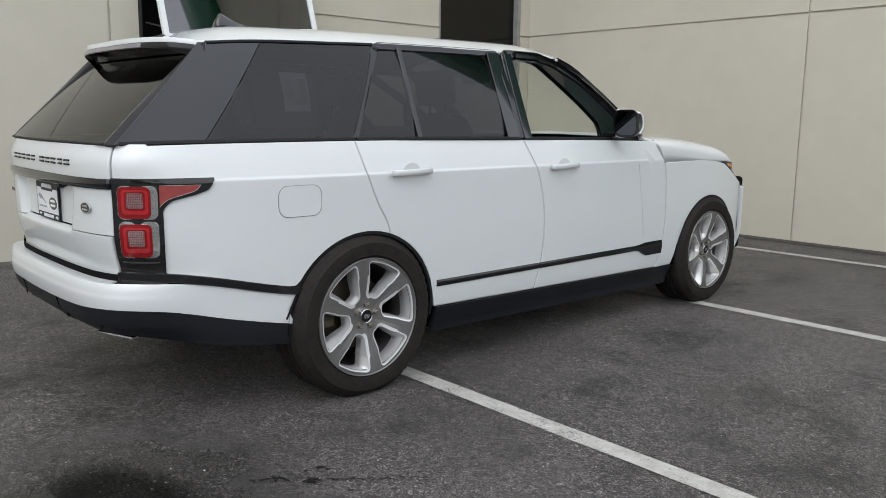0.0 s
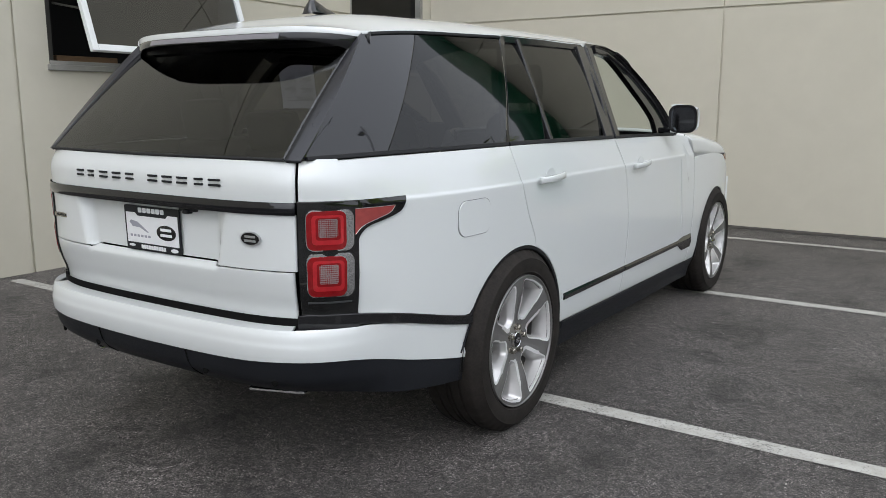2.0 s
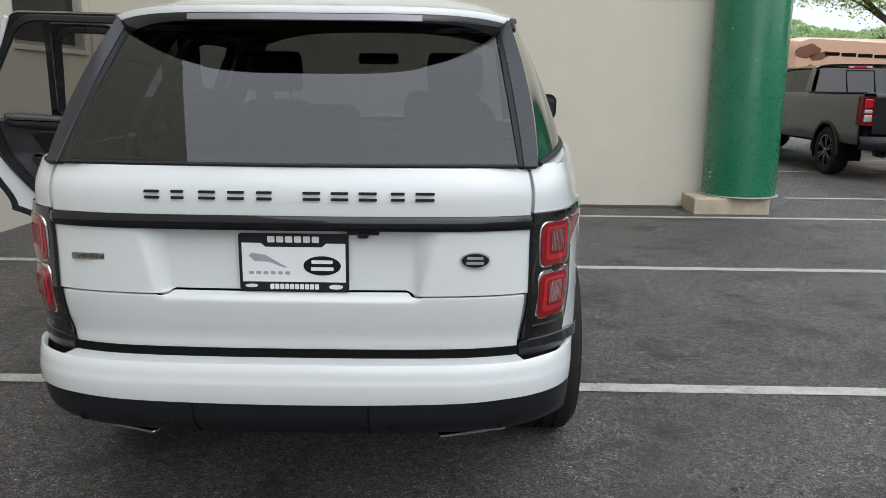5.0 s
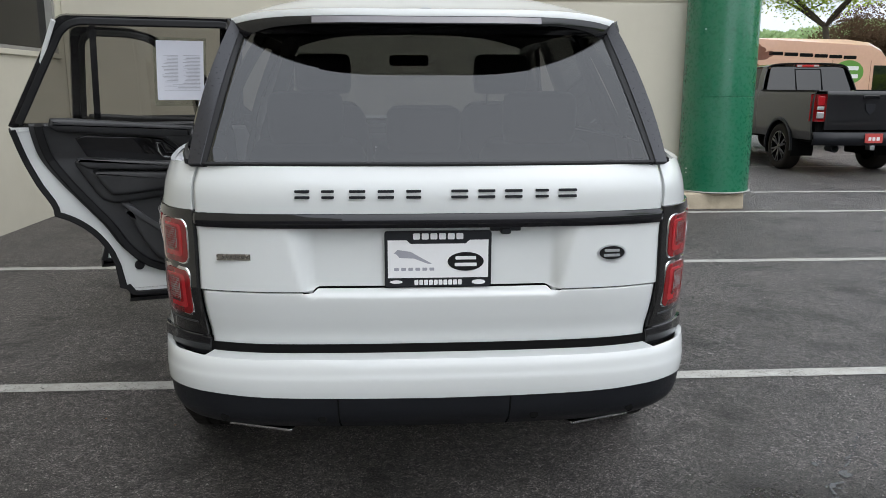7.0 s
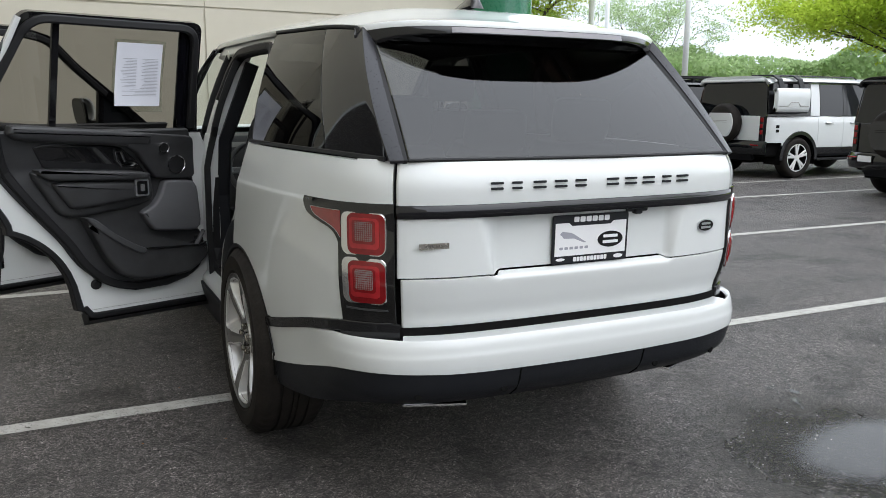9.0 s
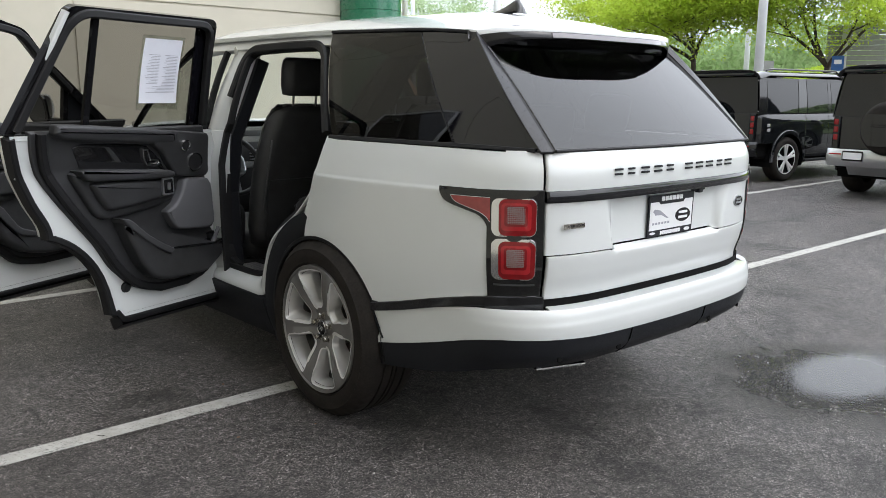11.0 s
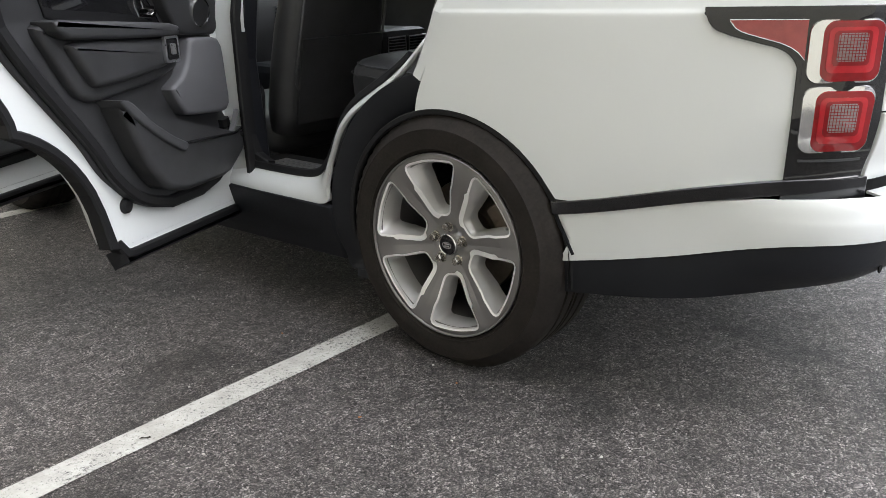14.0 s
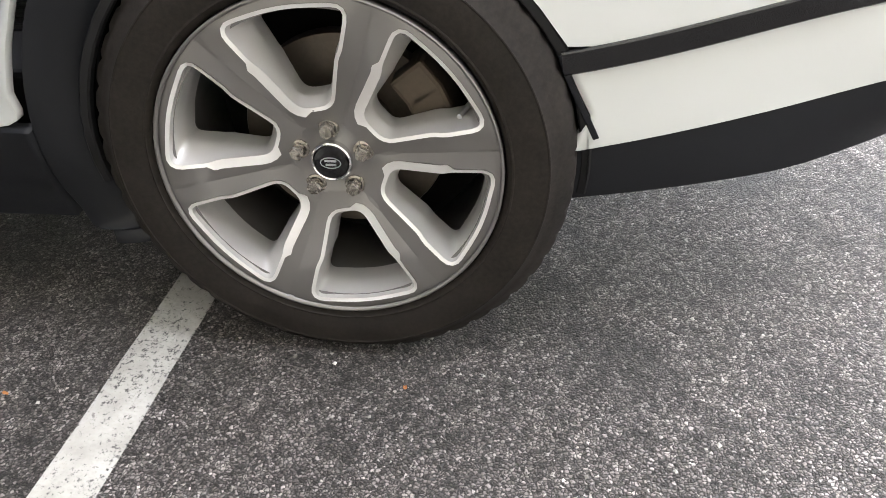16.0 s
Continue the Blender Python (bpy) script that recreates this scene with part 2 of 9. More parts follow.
def asphalt_material():
    a = Mat("asphalt")
    big, mid, patch, fine = a.noise(0.35, 5.0), a.noise(2.6, 6.0, 0.7), a.noise(24.0, 4.0, 0.65), a.noise(75.0, 5.0, 0.7)

    def stones(scale, share, size, soft):
        """A mask and a random shade for separate stones."""
        cell = a.n.new("ShaderNodeSeparateColor")
        a.l.new(a.cells(scale, "Color"), cell.inputs[0])
        pick = a.ramp(cell.outputs[1], (1 - share - 0.01, 0.0), (1 - share, 1.0))
        shape = a.ramp(a.mix(0.25, a.cells(scale, "Distance"), a.noise(scale * 2.5, 2.0)), (size, 1.0), (size + soft, 0.0))
        return a.mix(1.0, pick, shape, "MULTIPLY"), cell.outputs[0]

    # packed stones, dark bitumen gaps; shade and glints of the relief painted in too
    sway, shift = a.n.new("ShaderNodeTexNoise"), a.n.new("ShaderNodeVectorMath")
    sway.inputs["Scale"].default_value, sway.inputs["Detail"].default_value = 210.0, 2.0
    a.l.new(a.coord.outputs["Object"], sway.inputs["Vector"])
    shift.operation = "MULTIPLY_ADD"
    shift.inputs[1].default_value = (0.007, 0.007, 0.0)
    a.l.new(sway.outputs["Color"], shift.inputs[0])
    a.l.new(a.coord.outputs["Object"], shift.inputs[2])

    def packed(out, feature):
        t = a.n.new("ShaderNodeTexVoronoi")
        t.feature = feature
        t.inputs["Scale"].default_value = 160.0
        a.l.new(shift.outputs[0], t.inputs["Vector"])
        return t.outputs[out]

    shade = a.n.new("ShaderNodeSeparateColor")
    a.l.new(packed("Color", "F1"), shade.inputs[0])
    edge = packed("Distance", "DISTANCE_TO_EDGE")
    c = a.ramp(shade.outputs[0], (0.0, (0.054, 0.0485, 0.0458)), (0.45, (0.158, 0.142, 0.134)), (0.82, (0.280, 0.253, 0.240)), (1.0, (0.44, 0.402, 0.382)))
    c = a.mix(1.0, c, a.ramp(a.mix(0.5, big, mid), (0.30, 0.55), (0.50, 1.0), (0.70, 1.55)), "MULTIPLY")
    c = a.mix(1.0, c, a.ramp(patch, (0.30, 0.52), (0.70, 1.58)), "MULTIPLY")
    for scale, share, size, soft, dark, light in ((150.0, 0.12, 0.34, 0.08, (0.08, 0.076, 0.07), (0.27, 0.257, 0.24)), (75.0, 0.06, 0.26, 0.05, (0.16, 0.152, 0.14), (0.40, 0.385, 0.36))):
        mask, tone = stones(scale, share, size, soft)
        c = a.mix(mask, c, a.ramp(tone, (0.1, dark), (0.9, light)))
    dust = a.ramp(a.noise(1.1, 6.0, 0.72), (0.50, 0.0), (0.68, 0.55))
    c = a.mix(a.mix(1.0, dust, a.ramp(a.noise(130.0, 3.0, 0.7), (0.35, 0.25), (0.65, 1.0)), "MULTIPLY"), c, (0.15, 0.132, 0.116))
    tar = a.ramp(a.noise(1.7, 6.0, 0.74), (0.36, 0.7), (0.50, 0.0))
    c = a.mix(tar, c, (0.017, 0.016, 0.0155))
    # bitumen gaps, blackened further for the shade between the stones
    gap = a.mix(1.0, a.ramp(edge, (0.04, 1.0), (0.17, 0.0)), a.ramp(fine, (0.25, 1.0), (0.75, 0.75)), "MULTIPLY")
    c = a.mix(gap, c, (0.007, 0.0068, 0.0065))
    # damp margin that fades out round the puddle
    away = a.n.new("ShaderNodeVectorMath")
    away.operation = "DISTANCE"
    away.inputs[1].default_value = (1.22, -1.30, 0.0)
    a.l.new(a.n.new("ShaderNodeTexCoord").outputs["Object"], away.inputs[0])
    damp = a.ramp(a.mix(0.35, away.outputs["Value"], a.noise(4.0, 5.0, 0.7)), (0.42, 0.9), (0.70, 0.0))
    c = a.mix(a.mix(1.0, damp, a.ramp(fine, (0.3, 0.5), (0.7, 1.0)), "MULTIPLY"), c, (0.014, 0.0135, 0.013))
    a.to("Base Color", c)
    a.to("Roughness", a.mix(damp, a.ramp(a.mix(0.5, mid, big), (0.3, 0.42), (0.7, 0.58)), (0.18, 0.18, 0.18)))
    a.set(Specular_IOR_Level=0.42)
    h = a.mix(0.25, a.ramp(edge, (0.0, 0.0), (0.30, 1.0)), fine)
    a.bump(h, 1.0, 0.008)
    return a.m


def paint_line_material():
    a = Mat("line_paint")
    worn = a.noise(110.0, 6.0, 0.75)
    big = a.noise(4.0, 5.0, 0.65)
    mask = a.ramp(a.mix(0.22, worn, big), (0.40, 1.0), (0.46, 0.0))
    dark = a.ramp(a.noise(150.0), (0.3, (0.025, 0.025, 0.025)), (0.7, (0.11, 0.105, 0.10)))
    c = a.mix(mask, a.ramp(a.noise(14.0), (0.3, (0.30, 0.292, 0.262)), (0.7, (0.42, 0.411, 0.38))), dark)
    a.to("Base Color", c).set(Roughness=0.75)
    a.bump(a.mix(0.4, a.cells(95.0, "Distance"), worn), 0.6, 0.005)
    return a.m


def stucco_material():
    a = Mat("beige_wall_paint")
    big, streak, fine = a.noise(0.5, 4.0), a.noise(3.5, 5.0), a.noise(160.0, 4.0)
    c = a.mix(0.5, a.ramp(big, (0.3, (0.485, 0.455, 0.375)), (0.7, (0.540, 0.508, 0.420))), a.ramp(streak, (0.25, (0.475, 0.447, 0.368)), (0.75, (0.545, 0.512, 0.425))))
    a.to("Base Color", c).set(Roughness=0.85)
    a.bump(fine, 0.25, 0.003)
    return a.m


def leaf_material(name, dark, light):
    a = Mat(name)
    g = a.n.new("ShaderNodeNewGeometry")
    a.to("Base Color", a.mix(0.45, a.ramp(g.outputs["Random Per Island"], (0.0, dark), (1.0, light)), a.ramp(a.noise(0.8), (0.3, dark), (0.7, light))))
    a.set(Roughness=0.8, Specular_IOR_Level=0.1)
    t = a.n.new("ShaderNodeBsdfTranslucent")
    t.inputs[0].default_value = (*light, 1)
    x = a.n.new("ShaderNodeMixShader")
    x.inputs[0].default_value = 0.55
    a.l.new(a.b.outputs[0], x.inputs[1])
    a.l.new(t.outputs[0], x.inputs[2])
    a.l.new(x.outputs[0], a.n["Material Output"].inputs[0])
    return a.m


def tyre_material():
    a = Mat("tyre_rubber")
    n = a.noise(14.0, 4.0)
    a.to("Base Color", a.mix(0.5, a.ramp(n, (0.3, (0.0095, 0.0082, 0.0074)), (0.72, (0.027, 0.0225, 0.0195))), a.ramp(a.noise(120.0), (0.3, (0.010, 0.0088, 0.0080)), (0.7, (0.026, 0.0218, 0.019)))))
    a.set(Roughness=0.78, Specular_IOR_Level=0.18)
    a.bump(a.noise(260.0), 0.2, 0.001)
    return a.m


def leather_material():
    a = Mat("black_leather")
    a.to("Base Color", a.ramp(a.noise(8.0), (0.3, (0.022, 0.0222, 0.0235)), (0.7, (0.036, 0.0366, 0.039)))).set(Roughness=0.46, Specular_IOR_Level=0.45)
    a.bump(a.cells(420.0, "Distance"), 0.25, 0.001)
    return a.m


ASPHALT, LINE, STUCCO = asphalt_material(), paint_line_material(), stucco_material()
WHITE_PAINT = Mat("white_car_paint").set(Base_Color=(0.605, 0.622, 0.619, 1), Roughness=0.4, Coat_Weight=1.0, Coat_Roughness=0.02).m
GLOSS_BLACK = plain("gloss_black", (0.008, 0.008, 0.009), 0.12, coat=0.45, vary=0.1, spec=0.25)
SATIN_BLACK = plain("satin_black_plastic", (0.011, 0.012, 0.015), 0.45, vary=0.15, bump=0.15, grain=700, spec=0.26)
MATT_BLACK = plain("matt_black_plastic", (0.012, 0.012, 0.013), 0.75, vary=0.2, bump=0.2, grain=500, spec=0.2)
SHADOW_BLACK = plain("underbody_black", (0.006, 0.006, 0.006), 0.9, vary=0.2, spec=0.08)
RUBBER = plain("seal_rubber", (0.010, 0.010, 0.011), 0.55, vary=0.2, spec=0.25)
PILLAR = plain("pillar_black", (0.004, 0.004, 0.006), 0.06, coat=1.0, vary=0.08)
PILLAR_SATIN = plain("pillar_satin", (0.016, 0.016, 0.020), 0.30, vary=0.08, spec=0.40)
TYRE, LEATHER = tyre_material(), leather_material()
RIM_GREY = plain("rim_grey_paint", (0.185, 0.178, 0.174), 0.34, metal=0.5, coat=0.5, vary=0.03, scale=3.0)
RIM_BRIGHT = plain("rim_machined_silver", (0.80, 0.795, 0.79), 0.32, metal=0.5, vary=0.02, scale=3.0)
RIM_WALL = plain("rim_pocket_silver", (0.60, 0.59, 0.586), 0.34, metal=0.5, coat=0.4, vary=0.03, scale=3.0)
BRAKE_METAL = plain("brake_metal", (0.10, 0.085, 0.07), 0.45, metal=0.8, vary=0.3)
CALIPER = plain("caliper_rust_metal", (0.10, 0.078, 0.058), 0.6, metal=0.4, vary=0.3)
MIRROR = plain("dimmed_mirror", (0.10, 0.105, 0.115), 0.02, metal=1.0, vary=0.02)
CHROME = plain("chrome", (0.72, 0.72, 0.72), 0.10, metal=1.0, vary=0.03)
STEEL = plain("steel_nut", (0.36, 0.335, 0.295), 0.25, metal=0.9, vary=0.15)
SATIN_SILVER = plain("satin_silver", (0.55, 0.56, 0.58), 0.3, metal=0.9, vary=0.05)
LAMP_RED = plain("red_lamp_lens", (0.36, 0.013, 0.018), 0.12, coat=1.0, vary=0.2, scale=40)
LAMP_DARKRED = plain("dark_red_lamp_lens", (0.19, 0.004, 0.006), 0.12, coat=1.0, vary=0.2, scale=40)
LAMP_PINK = plain("pink_red_lamp_lens", (0.27, 0.050, 0.046), 0.14, coat=1.0, vary=0.15, scale=40)
LAMP_CLEAR = plain("clear_lamp_lens", (0.42, 0.40, 0.40), 0.15, metal=0.3, coat=1.0, vary=0.25, scale=90)
BRAKE_BAR = plain("clear_brake_bar", (0.20, 0.19, 0.205), 0.15, coat=1.0, vary=0.1)
LAMP_LED = plain("led_field_lens", (0.22, 0.19, 0.19), 0.2, coat=1.0, vary=0.2, scale=90)
LAMP_SMOKE = plain("smoked_lamp_lens", (0.008, 0.008, 0.008), 0.05, coat=1.0, vary=0.2)
AMBER = plain("amber_lamp_lens", (0.5, 0.16, 0.05), 0.15, coat=1.0)
PLATE_WHITE = plain("plate_white", (0.72, 0.72, 0.73), 0.35, vary=0.03)
PAPER = plain("white_paper", (0.74, 0.75, 0.82), 0.6, vary=0.03)
INK = plain("grey_ink", (0.30, 0.30, 0.34), 0.7, vary=0.1)
GREY_LINING = plain("grey_lining", (0.085, 0.085, 0.092), 0.6, vary=0.1, bump=0.2, grain=420)
DOOR_GREY = plain("dark_grey_trim", (0.042, 0.043, 0.046), 0.5, vary=0.1, bump=0.2, grain=420)
PIANO = plain("piano_black_trim", (0.010, 0.010, 0.011), 0.12, coat=1.0)
TREAD_METAL = plain("brushed_sill_plate", (0.42, 0.41, 0.40), 0.32, metal=0.9, vary=0.08)
HEADLINER = plain("headliner_cloth", (0.03, 0.03, 0.032), 0.9)
GLASS_TINT = glass("privacy_glass", (0.045, 0.045, 0.045), 0.042)
GLASS_REAR = glass("rear_privacy_glass", (0.10, 0.10, 0.10), 0.078)
GLASS_CLEAR = glass("clear_glass", (0.80, 0.84, 0.80), 0.045)
GLASS_DOOR = glass("door_privacy_glass", (0.36, 0.35, 0.33), 0.045)
GREEN_METAL = plain("green_column_paint", (0.008, 0.135, 0.066), 0.28, coat=0.4, vary=0.10, scale=2.0)
CONCRETE = plain("beige_concrete", (0.40, 0.34, 0.25), 0.85, vary=0.2, bump=0.3, grain=90)
DARK_FRAME = plain("dark_window_metal", (0.030, 0.028, 0.025), 0.4, vary=0.1)
WHITE_FRAME = plain("white_window_metal", (0.68, 0.70, 0.70), 0.4, vary=0.04)
SILL_METAL = plain("grey_sill_metal", (0.30, 0.29, 0.27), 0.5, metal=0.3, vary=0.15)
DARK_PANE = glass("dark_window_pane", (0.03, 0.03, 0.03), 0.05)
SASH_PANE = glass("sash_pane", (0.22, 0.24, 0.27), 0.14)
# near-black: the shade of the unlit rooms is put into this colour
ROOM_SHADE = plain("room_shade", (0.02, 0.019, 0.017), 0.9)


def water_material():
    """A film of water that runs out unevenly between the stones at its rim."""
    a = Mat("puddle_water")
    a.to("Base Color", a.ramp(a.noise(5.0), (0.3, (0.006, 0.0058, 0.005)), (0.7, (0.013, 0.0125, 0.011))))
    a.set(Roughness=0.05)
    place = a.n.new("ShaderNodeVectorMath")
    place.operation = "MULTIPLY_ADD"
    place.inputs[1].default_value, place.inputs[2].default_value = (2, 2, 0), (-1, -1, 0)
    a.l.new(a.n.new("ShaderNodeTexCoord").outputs["Generated"], place.inputs[0])
    away = a.n.new("ShaderNodeVectorMath")
    away.operation = "LENGTH"
    a.l.new(place.outputs[0], away.inputs[0])
    rim = a.mix(0.30, a.mix(0.22, away.outputs["Value"], a.noise(9.0, 5.0, 0.7)), a.noise(110.0, 3.0, 0.7))
    a.to("Alpha", a.ramp(rim, (0.54, 0.72), (0.70, 0.0)))
    return a.m


WATER = water_material()
WET = plain("wet_asphalt", (0.012, 0.0115, 0.011), 0.28, vary=0.3, scale=30, spec=0.4)
GREY_METAL_PAINT = plain("dark_grey_metallic", (0.018, 0.018, 0.0195), 0.3, metal=0.15, coat=1.0, vary=0.05)
BLACK_PAINT = plain("black_car_paint", (0.006, 0.007, 0.008), 0.06, coat=1.0, vary=0.08)
NAVY_PAINT = plain("dark_blue_grey_paint", (0.010, 0.013, 0.018), 0.08, coat=1.0, vary=0.08)
CAR_GLASS = plain("dark_car_glass", (0.005, 0.006, 0.007), 0.04, coat=0.99, vary=0.1)
SALMON = plain("salmon_van_paint", (0.60, 0.36, 0.26), 0.35, coat=0.6, vary=0.06)
BROWN_PRINT = plain("brown_print", (0.16, 0.06, 0.035), 0.5, vary=0.3, scale=6)
GREEN_PRINT = plain("green_print", (0.10, 0.26, 0.04), 0.5)
POLE_PAINT = plain("pale_pole_paint", (0.62, 0.63, 0.64), 0.5, vary=0.05)
GREY_SIGN = plain("grey_sign_metal", (0.28, 0.28, 0.27), 0.5, metal=0.3, vary=0.12)
BLUE_SIGN = plain("blue_sign", (0.02, 0.10, 0.32), 0.4)
RED_PLATE = plain("red_plate", (0.50, 0.07, 0.06), 0.4)
BARK = plain("bark", (0.060, 0.048, 0.036), 0.9, vary=0.35, scale=5, bump=0.6, grain=30)
LEAF_SPRING = leaf_material("spring_leaves", (0.22, 0.33, 0.020), (0.55, 0.68, 0.10))
# woodland greens are raised and paled: distance haze is put into the colour
LEAF_WOOD = leaf_material("woodland_leaves", (0.19, 0.29, 0.12), (0.42, 0.54, 0.28))
LEAF_BROWN = leaf_material("copper_leaves", (0.06, 0.035, 0.022), (0.13, 0.085, 0.05))
GRASS = plain("grass", (0.07, 0.11, 0.025), 0.9, vary=0.3, scale=1.5)
SOIL = plain("bare_soil", (0.045, 0.040, 0.035), 0.95, vary=0.3, scale=8, bump=0.6, grain=40)



def grit_material():
    a = Mat("pale_grit")
    g = a.n.new("ShaderNodeNewGeometry")
    a.to("Base Color", a.ramp(g.outputs["Random Per Island"], (0.0, (0.13, 0.122, 0.11)), (0.75, (0.34, 0.325, 0.30)), (1.0, (0.62, 0.60, 0.56)))).set(Roughness=0.7)
    return a.m


GRIT = grit_material()
# ---- ground, markings, building ----
bm = bmesh.new()
for x0, x1, y0, y1 in ((-260, 40, -260, 260), (40, 400, -260, 260), (-260, 40, 260, 400)):
    vs = [bm.verts.new(p) for p in ((x0, y0, 0), (x1, y0, 0), (x1, y1, 0), (x0, y1, 0))]
    bm.faces.new(vs)
ground = tagged(part("ground", bm, ASPHALT), "dark worn asphalt car park, damp and speckled with grit", "ground", kind="structure")
bm = bmesh.new()
box(bm, 26, 400, -200, 400, -0.5, 0.06)
box(bm, -60, 26, 34, 400, -0.5, 0.06)
tagged(part("grass_verge", bm, GRASS), "rough grass verge behind the car park", "grass", kind="structure")

LINE_Y = (-2.29, 0.36, 3.01, 5.66, 7.42, 11.0, 13.6)


def parking_line(y, x0, x1, w=0.105, bend=0.0):
    bm = bmesh.new()
    n = int((x1 - x0) / 0.15)
    rows = []
    for i in range(n + 1):
        x = x0 + (x1 - x0) * i / n
        e0, e1 = (noise.noise((x * 9, y * 3, k)) * 0.004 for k in (0.3, 7.7))
        yc = y + (bend * (x + 0.3) if x < -0.3 else 0.0)
        rows.append([bm.verts.new((x, yc - w / 2 + e0, 0.004)), bm.verts.new((x, yc + w / 2 + e1, 0.004))])
    for a, b in zip(rows, rows[1:]):
        bm.faces.new((a[0], b[0], b[1], a[1]))
    return tagged(part("parking_line", bm, LINE), "worn white painted parking bay line on asphalt", "road marking", "parking bay lines", "structure")


for y in LINE_Y:
    x0 = -3.75 if y < 6.5 else 4.9
    parking_line(y, x0, 17.0, bend=0.0)


def blob(bm, cx, cy, rx, ry, turn, z, seed, n=64, rough=1.0, taper=0.0):
    c = bm.verts.new((cx, cy, z))
    ring = []
    for k in range(n):
        a = 2 * math.pi * k / n
        r = 1 + 0.30 * rough * noise.noise((math.cos(a) * 1.6, math.sin(a) * 1.6, seed)) + 0.12 * rough * noise.noise((math.cos(a) * 6, math.sin(a) * 6, seed))
        x, y = rx * r * math.cos(a), ry * r * math.sin(a) * (1 - taper * math.cos(a))
        ring.append(bm.verts.new((cx + x * math.cos(turn) - y * math.sin(turn), cy + x * math.sin(turn) + y * math.cos(turn), z)))
    for k in range(n):
        bm.faces.new((c, ring[k], ring[(k + 1) % n]))


bm = bmesh.new()
blob(bm, 0, 0, 0.60, 0.32, 0, 0, 3.1, 96, 0.35)
pool = tagged(part("puddle", bm, WATER), "shallow dark rain puddle on the asphalt", "puddle", kind="structure")
pool.matrix_basis = pose(1.38, -1.33, 0.005, 0, 0, 3)
bm = bmesh.new()
drops = random.Random(5)
for k in range(34):
    u = drops.uniform(-1, 1)
    near = 1 - abs(u + 0.35)
    blob(bm, 0.33 * u, drops.gauss(0, 0.012), drops.uniform(0.012, 0.05) * max(near, 0.35), drops.uniform(0.006, 0.016) * max(near, 0.4), drops.gauss(0, 0.3), 0.00002 * k, 9.4 + k, 20, 0.8)
for x, y, q in ((-0.08, 0.10, 0.012), (-0.05, 0.085, 0.007), (-0.13, 0.07, 0.006), (0.05, -0.09, 0.008), (0.3, 0.06, 0.006)):
    blob(bm, x, y, q * 1.6, q, 0.4, 0, x, 16, 0.8)
streak = tagged(part("puddle", bm, WET), "thin wet streak running over the asphalt", "puddle", kind="structure")
streak.matrix_basis = pose(1.635, -0.635, 0.005, 0, 0, 50)

WX, WY, EX, JOINT = -3.92, 6.462, 3.62, 2.447


def wall_panels(name, label, axis, spans, heights, holes, depth=0.2):
    """A plastered wall of panels with recessed joints. spans and heights: panel edges; holes: (a0, a1, z0, z1)."""
    top = tagged(new(name), label, "wall", kind="structure")
    gap = 0.011
    for a0, a1 in zip(spans, spans[1:]):
        for z0, z1 in zip(heights, heights[1:]):
            cuts = [h for h in holes if h[0] < a1 and h[1] > a0 and h[2] < z1 and h[3] > z0]
            bm = bmesh.new()
            lo0, hi0, lz, hz = a0 + gap, a1 - gap, (z0 + gap if z0 > 0 else -0.3), z1 - gap
            pieces = []
            if not cuts:
                pieces = [(lo0, hi0, lz, hz)]
            else:
                at = lo0
                for h in sorted(cuts):
                    c0, c1, d0, d1 = max(h[0], lo0), min(h[1], hi0), max(h[2], lz), min(h[3], hz)
                    pieces += [(at, c0, lz, hz), (c0, c1, lz, d0), (c0, c1, d1, hz)]
                    at = c1
                pieces.append((at, hi0, lz, hz))
            for p0, p1, q0, q1 in pieces:
                if p1 - p0 < 0.002 or q1 - q0 < 0.002:
                    continue
                if axis == "x":
                    box(bm, WX - depth, WX, p0, p1, q0, q1)
                elif axis == "y":
                    box(bm, p0, p1, WY, WY + depth, q0, q1)
                else:
                    box(bm, EX, EX + depth, p0, p1, q0, q1)
            if bm.verts:
                part("panel", bm, STUCCO, top)
    return top


HOLE_A, HOLE_B = (0.9, 2.74, 1.70, 3.32), (4.76, 6.30, 1.80, 3.32)
west = wall_panels("wall_west", "beige plastered wall with recessed panel joints", "x", (-29.8, -23.7, -17.6, -11.5, -5.4, 0.62, WY + 0.2), (0, JOINT, 5.8, 10.2), [HOLE_A, HOLE_B])
north = wall_panels("wall_north", "beige plastered wall with recessed panel joints", "y", (WX, 0.05, EX), (0, JOINT, 5.8, 10.2), [])
bm = bmesh.new()
box(bm, WX - 0.24, WX - 0.02, -29.8, 0.9, -0.3, 10.18)
box(bm, WX - 0.24, WX - 0.02, 2.74, 4.76, -0.3, 10.18)
box(bm, WX - 0.24, WX - 0.02, 0.9, 2.74, -0.3, 1.70)
box(bm, WX - 0.24, WX - 0.02, 0.9, 2.74, 3.32, 10.18)
box(bm, WX - 0.24, WX - 0.02, 4.76, 6.30, -0.3, 1.80)
box(bm, WX - 0.24, WX - 0.02, 4.76, 6.30, 3.32, 10.18)
box(bm, WX - 0.24, WX - 0.02, 6.30, WY + 0.3, -0.3, 10.18)
part("joint_backing", bm, STUCCO, west)
bm = bmesh.new()
box(bm, WX, EX - 0.02, WY + 0.02, WY + 0.24, -0.3, 10.18)
part("joint_backing", bm, STUCCO, north)
bm = bmesh.new()
box(bm, EX - 0.2, EX + 0.02, WY + 0.24, 30, -0.3, 10.18)
tagged(part("wall_east", bm, STUCCO), "beige plastered outer wall of the building", "wall", kind="structure")
bm = bmesh.new()
box(bm, -30, EX + 0.02, WY + 0.25, 30, 10.0, 10.18)
